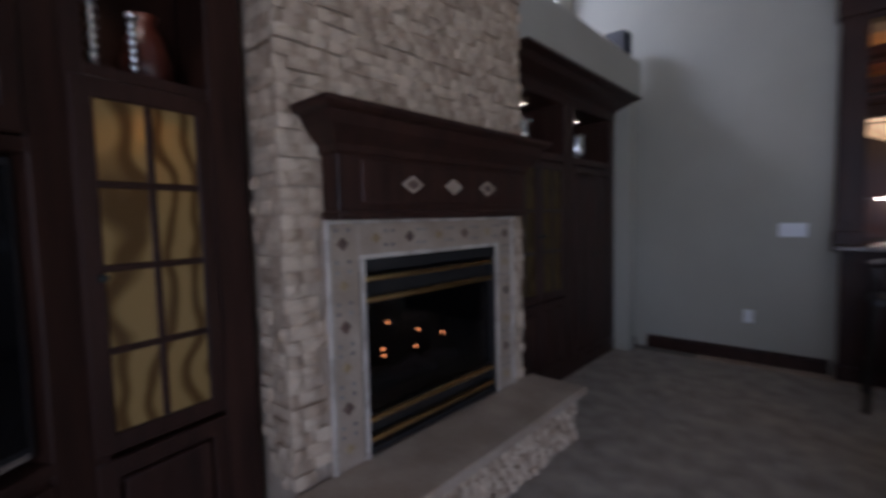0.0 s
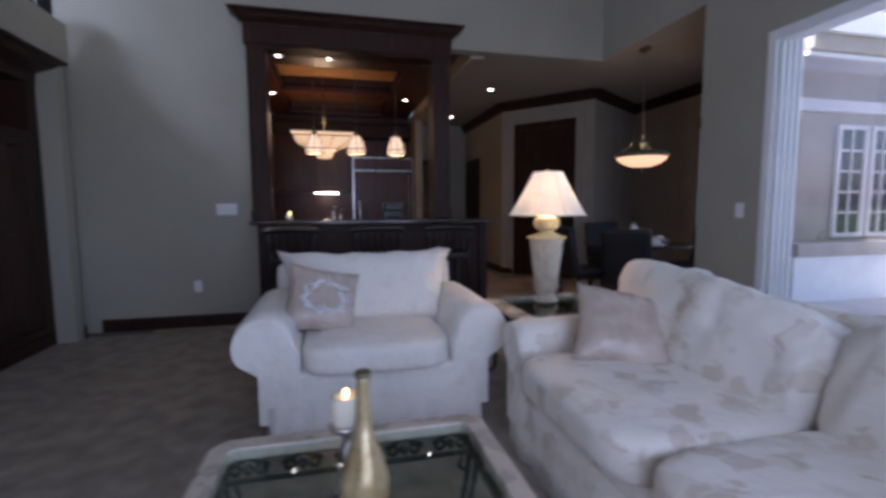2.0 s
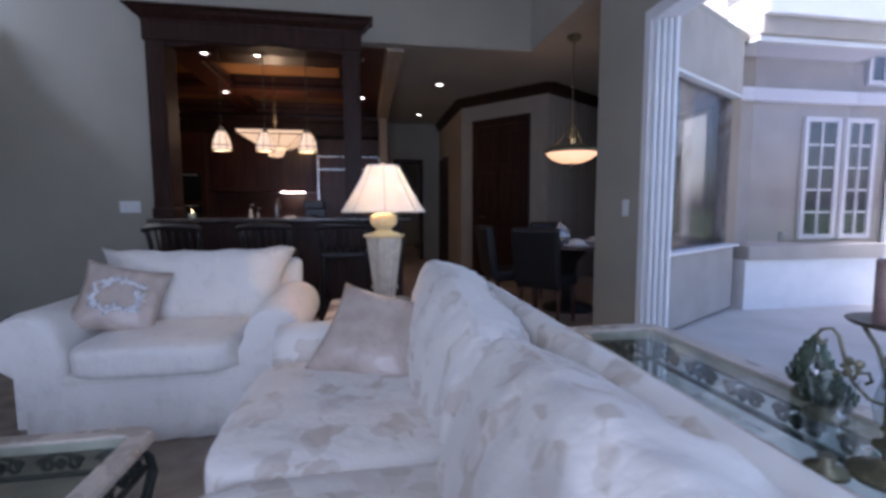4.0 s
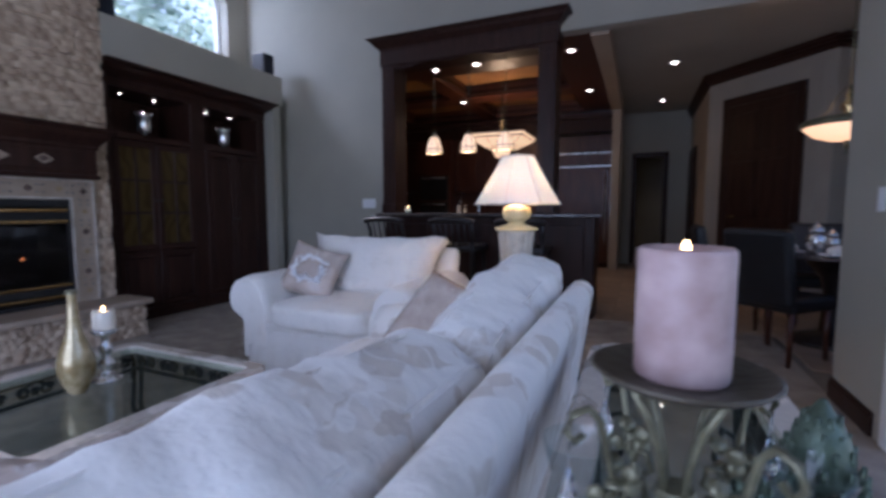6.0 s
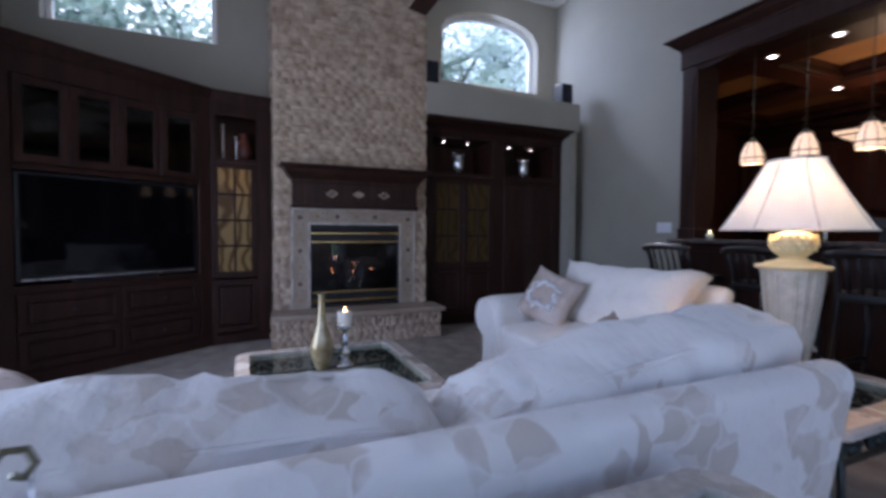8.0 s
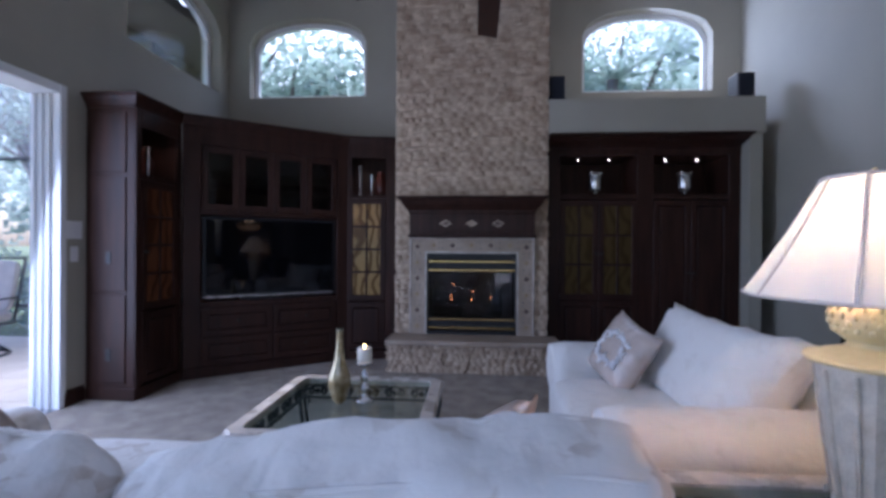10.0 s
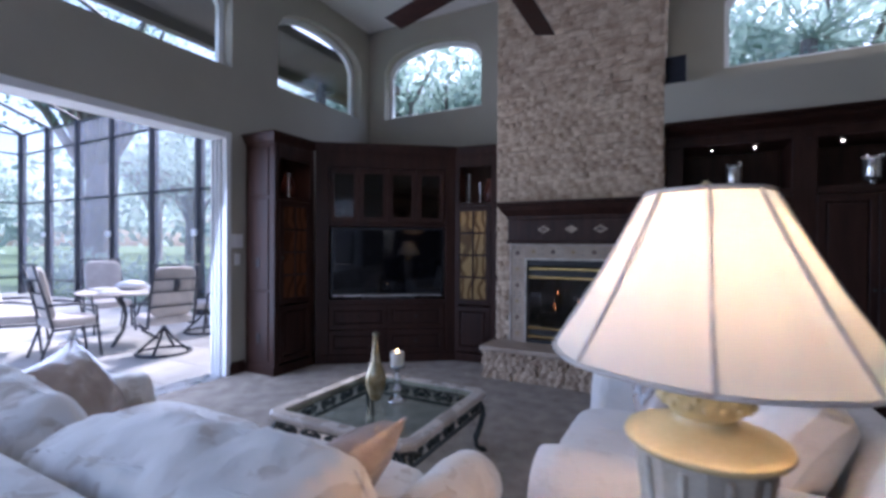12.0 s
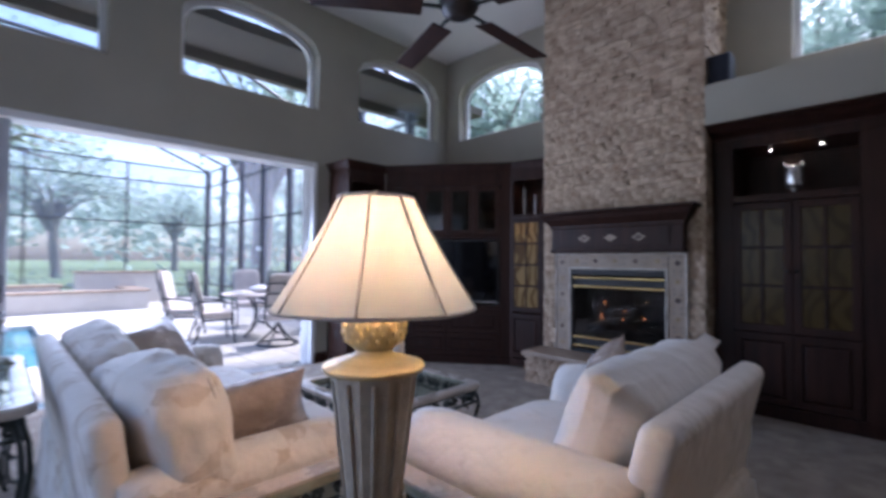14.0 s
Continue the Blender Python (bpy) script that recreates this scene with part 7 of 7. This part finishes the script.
# house wing across the east patio
wing = thing("house_wing", "pale stucco house wing with white french doors", "house")
GLZ = surface("dark_window_glass", (0.02, 0.025, 0.03), (0.05, 0.06, 0.07), 2, 0.05, 0.0, 20)
slot("wall", lambda b: (box(b, 6.34, 8.6, 4.75, 5.0, -0.1, 5.6), box(b, 8.6, 14.0, 4.75, 5.0, 2.42, 2.85), box(b, 12.0, 14.0, 4.75, 5.0, -0.1, 2.42), box(b, 8.6, 14.0, 4.78, 5.0, -0.1, 5.6), box(b, 6.34, 14, 4.75, 5.0, 5.2, 5.6), box(b, 7.9, 8.1, 5.0, 13.0, -0.1, 5.6)), STUCCO, wing)
slot("band", lambda b: rbox(b, 6.34, 14, 4.66, 4.75, 2.46, 2.62, 0.01, 1), WHITE, wing)


def lattice(parent, name, x0, x1, z0, z1, y, cols, rows, fr=0.06):
    w = slot(name, lambda b: (rbox(b, x0, x0 + fr, y - 0.05, y, z0, z1, 0.005, 1), rbox(b, x1 - fr, x1, y - 0.05, y, z0, z1, 0.005, 1), rbox(b, x0 + fr, x1 - fr, y - 0.05, y, z0, z0 + fr, 0.005, 1), rbox(b, x0 + fr, x1 - fr, y - 0.05, y, z1 - fr, z1, 0.005, 1)), WHITE, parent)
    slot("pane", lambda b: box(b, x0 + fr, x1 - fr, y - 0.02, y - 0.01, z0 + fr, z1 - fr), GLZ, w, "dark reflecting glass")
    for i in range(1, cols):
        xx = x0 + fr + (x1 - x0 - 2 * fr) * i / cols
        slot("muntin", lambda b: box(b, xx - 0.012, xx + 0.012, y - 0.04, y - 0.018, z0 + fr, z1 - fr), WHITE, w)
    for k in range(1, rows):
        zz = z0 + fr + (z1 - z0 - 2 * fr) * k / rows
        slot("muntin", lambda b: box(b, x0 + fr, x1 - fr, y - 0.038, y - 0.019, zz - 0.012, zz + 0.012), WHITE, w)
    return w


for x0 in (8.85, 9.72):
    d = lattice(wing, "french_door", x0, x0 + 0.84, -0.02, 2.30, 4.74, 3, 6, 0.15)
slot("door_handle", lambda b: rbox(b, 9.62, 9.66, 4.66, 4.70, 0.95, 1.1, 0.008, 2), STEEL, wing)
lattice(wing, "window", 10.75, 11.9, 0.1, 2.30, 4.74, 4, 6)
# These two lattices stand in for french doors reflected in the bay glass.
lattice(wing, "window", 7.5, 8.05, 0.75, 2.30, 4.74, 2, 5)
lattice(wing, "window", 8.12, 8.6, 0.75, 2.30, 4.74, 2, 5)
for k in range(4):
    lattice(wing, "window", 8.4 + 1.25 * k, 9.6 + 1.25 * k, 2.72, 5.1, 4.74, 5, 7)
bay = thing("bath_bay", "low white glazed garden bay beside the dining wall", "bay window", (0, 0, 0))
slot("base_wall", lambda b: box(b, 6.34, 8.2, 4.28, 4.74, -0.1, 0.55), WHITE, bay)
slot("sill", lambda b: rbox(b, 6.34, 8.26, 4.24, 4.74, 0.55, 0.72, 0.01, 2), STUCCO, bay)
slot("glass", lambda b: (box(b, 6.36, 8.2, 4.30, 4.31, 0.72, 3.0), box(b, 8.19, 8.2, 4.32, 4.73, 0.72, 3.0)), BAYGLASS, bay, "frameless corner glass").visible_shadow = False
slot("head", lambda b: rbox(b, 6.34, 8.26, 4.26, 4.74, 3.0, 3.06, 0.008, 1), WHITE, bay)
slot("head_band", lambda b: rbox(b, 6.34, 8.4, 4.22, 4.74, 3.062, 3.26, 0.01, 1), STUCCO, bay)
slot("fascia", lambda b: rbox(b, 6.34, 8.5, 4.16, 4.74, 3.262, 3.54, 0.01, 1), WHITE, bay)
slot("tap", lambda b: tube(b, [(7.0, 4.5, 0.72), (7.0, 4.5, 0.84), (7.0, 4.42, 0.86)], 0.014, 6), STEEL, bay)


# ---- pieces: stones, tiles and boards ----
def stone_meshes(n, w0, w1, h, seed):
    """A few rough-faced stones with the face to +x."""
    out = []
    rnd = random.Random(seed)
    for i in range(n):
        w = w0 + (w1 - w0) * i / (n - 1)
        b = bmesh.new()
        nx, nz = 3, 2
        g = [[b.verts.new((0.018 + (0.016 * rnd.random() if 0 < k < nx else 0.006 * rnd.random()), w * k / nx - w / 2 + (rnd.random() - 0.5) * 0.004, h * j / nz - h / 2 + (rnd.random() - 0.5) * 0.003)) for k in range(nx + 1)] for j in range(nz + 1)]
        for j in range(nz):
            for k in range(nx):
                b.faces.new((g[j][k], g[j][k + 1], g[j + 1][k + 1], g[j + 1][k]))
        edge = g[0] + [g[j][nx] for j in range(1, nz + 1)] + g[nz][:-1][::-1] + [g[j][0] for j in range(nz - 1, 0, -1)]
        back = [b.verts.new((0.0, v.co.y, v.co.z)) for v in edge]
        for i2 in range(len(edge)):
            j2 = (i2 + 1) % len(edge)
            b.faces.new((edge[i2], back[i2], back[j2], edge[j2]))
        out.append((w, mesh_of("stone", b, STONE)))
    return out


def lay_stones(parent, kinds, h, m, a0, a1, z0, z1, skip, separate, seed, rest):
    """Courses on a face; m maps (out, along, up) to the world."""
    rnd = random.Random(seed)
    z = z0
    while z + h <= z1 + 0.002:
        a = a0 - 0.06 * rnd.random()
        tilt = 0.006 * (rnd.random() - 0.5)
        while a < a1 - 0.01:
            w, me = rnd.choice(kinds)
            s = min(1.0, (a1 - max(a, a0)) / w)
            lo = max(a, a0)
            wid = min(a + w, a1) - lo
            if wid > 0.015:
                c = lo + wid / 2
                if not skip(c, z + h / 2, wid):
                    mm = m @ Matrix.Translation((0.004 * rnd.random(), c, z + h / 2 + tilt + 0.003 * (rnd.random() - 0.5))) @ Matrix.Rotation(0.03 * (rnd.random() - 0.5), 4, 'X') @ Matrix.Diagonal((0.5 + 0.9 * rnd.random(), (wid - 0.002) / w, (h - 0.001) / h * (0.94 + 0.12 * rnd.random()), 1))
                    if separate(c, z):
                        o = new("stone", me)
                        o.parent = parent
                        o.matrix_basis = mm
                    else:
                        rest.append((me, mm))
            a += w
        z += h


def joined(name, rest, mat, label, category, parent=None):
    vs, fs = [], []
    for me, mm in rest:
        k = len(vs)
        vs += [tuple(mm @ v.co) for v in me.vertices]
        fs += [tuple(k + i for i in p.vertices) for p in me.polygons]
    me = bpy.data.meshes.new(name)
    me.from_pydata(vs, [], fs)
    me.materials.append(mat)
    ob = new(name, me)
    if parent:
        ob.parent = parent
    return tagged(ob, label, "", "", "stuff")


K1 = stone_meshes(6, 0.07, 0.17, 0.052, 1)
rest = []
front = Matrix.Translation((CX - 0.03, 0, 0))
solid_zone = lambda c, z, w: (z < 1.37 and 0.98 < c < 2.29) or z < 0.34
lay_stones(chimney, K1, 0.052, front, CY0, CY1, 0.34, ZC - 0.01, solid_zone, lambda c, z: 1.72 < z < 2.75 or (z <= 1.72 and (c < 0.99 or c > 2.28)), 3, rest)
for yy, flip in ((CY0 + 0.03, -1), (CY1 - 0.03, 1)):
    m = Matrix.Translation((0, yy, 0)) @ pose(0, 0, 0, 0, 0, 90 * flip)
    # along runs in -x or +x after the turn
    a0, a1 = (-(CX - 0.03), -XW) if flip == 1 else (XW, CX - 0.03)
    zlo = 2.8 if flip == 1 else 2.45
    lay_stones(chimney, K1, 0.052, m, a0, a1, zlo, ZC - 0.01, lambda c, z, w: False, lambda c, z: False, 9, rest)
    lay_stones(chimney, K1, 0.052, m, a0 if flip == 1 else a1 - 0.20, a0 + 0.20 if flip == 1 else a1, 0.34, zlo, lambda c, z, w: False, lambda c, z: False, 10, rest)
joined("stone_cladding", rest, STONE, "upper courses of split-face travertine", "stone", chimney)
K2 = stone_meshes(5, 0.04, 0.095, 0.040, 4)
rest = []
hm = Matrix.Translation((0.30, 0, 0))
lay_stones(hearth, K2, 0.040, hm, -0.83, 0.83, 0.005, 0.287, lambda c, z, w: False, lambda c, z: True, 5, rest)
for yy, flip in ((0.80, 1), (-0.83, -1)):
    m = Matrix.Translation((0, yy, 0)) @ pose(0, 0, 0, 0, 0, 90 * flip)
    lay_stones(hearth, K2, 0.040, m, -0.32 if flip == 1 else 0.0, 0.0 if flip == 1 else 0.32, 0.005, 0.287, lambda c, z, w: False, lambda c, z: True, 6, rest)

# floor tiles, laid on the diagonal grid lines of the plan
b = bmesh.new()
rbox(b, -0.222, 0.222, -0.222, 0.222, -0.008, 0.004, 0.003, 1)
tile_me = mesh_of("floor_tile", b, TILE)
far = []
for i in range(-7, 14):
    for j in range(0, 22):
        x, y = 2.36 + 0.45 * i, 4.855 + 0.45 * j
        inside = -2.2 < x < 3.5 or (x < 5.9 and y < 7.2 - 0.2) or y < 5.0
        if x > 6.0 or y > 14 or not inside or y < 3.60 + 0.584 * (x - 4.04):
            continue
        if x > 1.9 and y < 9.8 and len(kfloor.children) < 290:
            o = new("floor_tile", tile_me)
            o.parent, o.location = kfloor, (x, y, 0)
        else:
            far.append((tile_me, Matrix.Translation((x, y, 0))))
for i in range(0, 5):
    for j in range(1, 4):
        x, y = 4.16 + 0.45 * i, 4.855 - 0.45 * j
        if y < 3.62 + 0.584 * (x - 4.04):
            continue
        o = new("floor_tile", tile_me)
        o.parent, o.location = kfloor, (x, y, 0)
joined("far_tiles", far, TILE, "stone floor tiles in the kitchen", "tile", kfloor)

# beadboard strips on the dining walls
def boards(wall, p, q, z0, z1, w, mat, avoid=None):
    d = Vector((q[0] - p[0], q[1] - p[1], 0))
    L = d.length
    b = bmesh.new()
    rbox(b, 0.004, w - 0.004, -0.012, 0.0, z0, z1, 0.004, 1)
    me = mesh_of("board", b, mat)
    m = pose(p[0], p[1], 0, 0, 0, math.degrees(math.atan2(d.y, d.x)))
    for i in range(int(L / w)):
        if avoid and avoid[0] < (i + 0.5) * w < avoid[1]:
            continue
        o = new("board", me)
        o.parent, o.matrix_basis = wall, m @ Matrix.Translation((i * w, 0, 0))


W = bpy.data.objects
boards(W["wall_dining_1"], (3.67, 7.53), (4.73, 6.29), 0.0, ZK - 0.16, 0.136, PANEL, (0.22, 1.40))
boards(W["wall_dining_2"], (4.73, 6.29), (6.13, 7.23), 0.0, ZK - 0.16, 0.136, PANEL)
boards(W["wall_dining_3"], (6.13, 7.23), (6.13, 5.56), 0.0, ZK - 0.16, 0.15, BEIGE)

# deck pavers near the house
b = bmesh.new()
rbox(b, -0.296, 0.296, -0.296, 0.296, -0.03, 0.006, 0.006, 1)
pav = mesh_of("paver", b, DECK)
for i in range(0, 8):
    for j in range(0, 18):
        x, y = -2.25 + 0.6 * i, -2.05 - 0.6 * j
        if x < 2.0:
            o = new("paver", pav)
            o.parent, o.location = deck, (x, y, DZ)
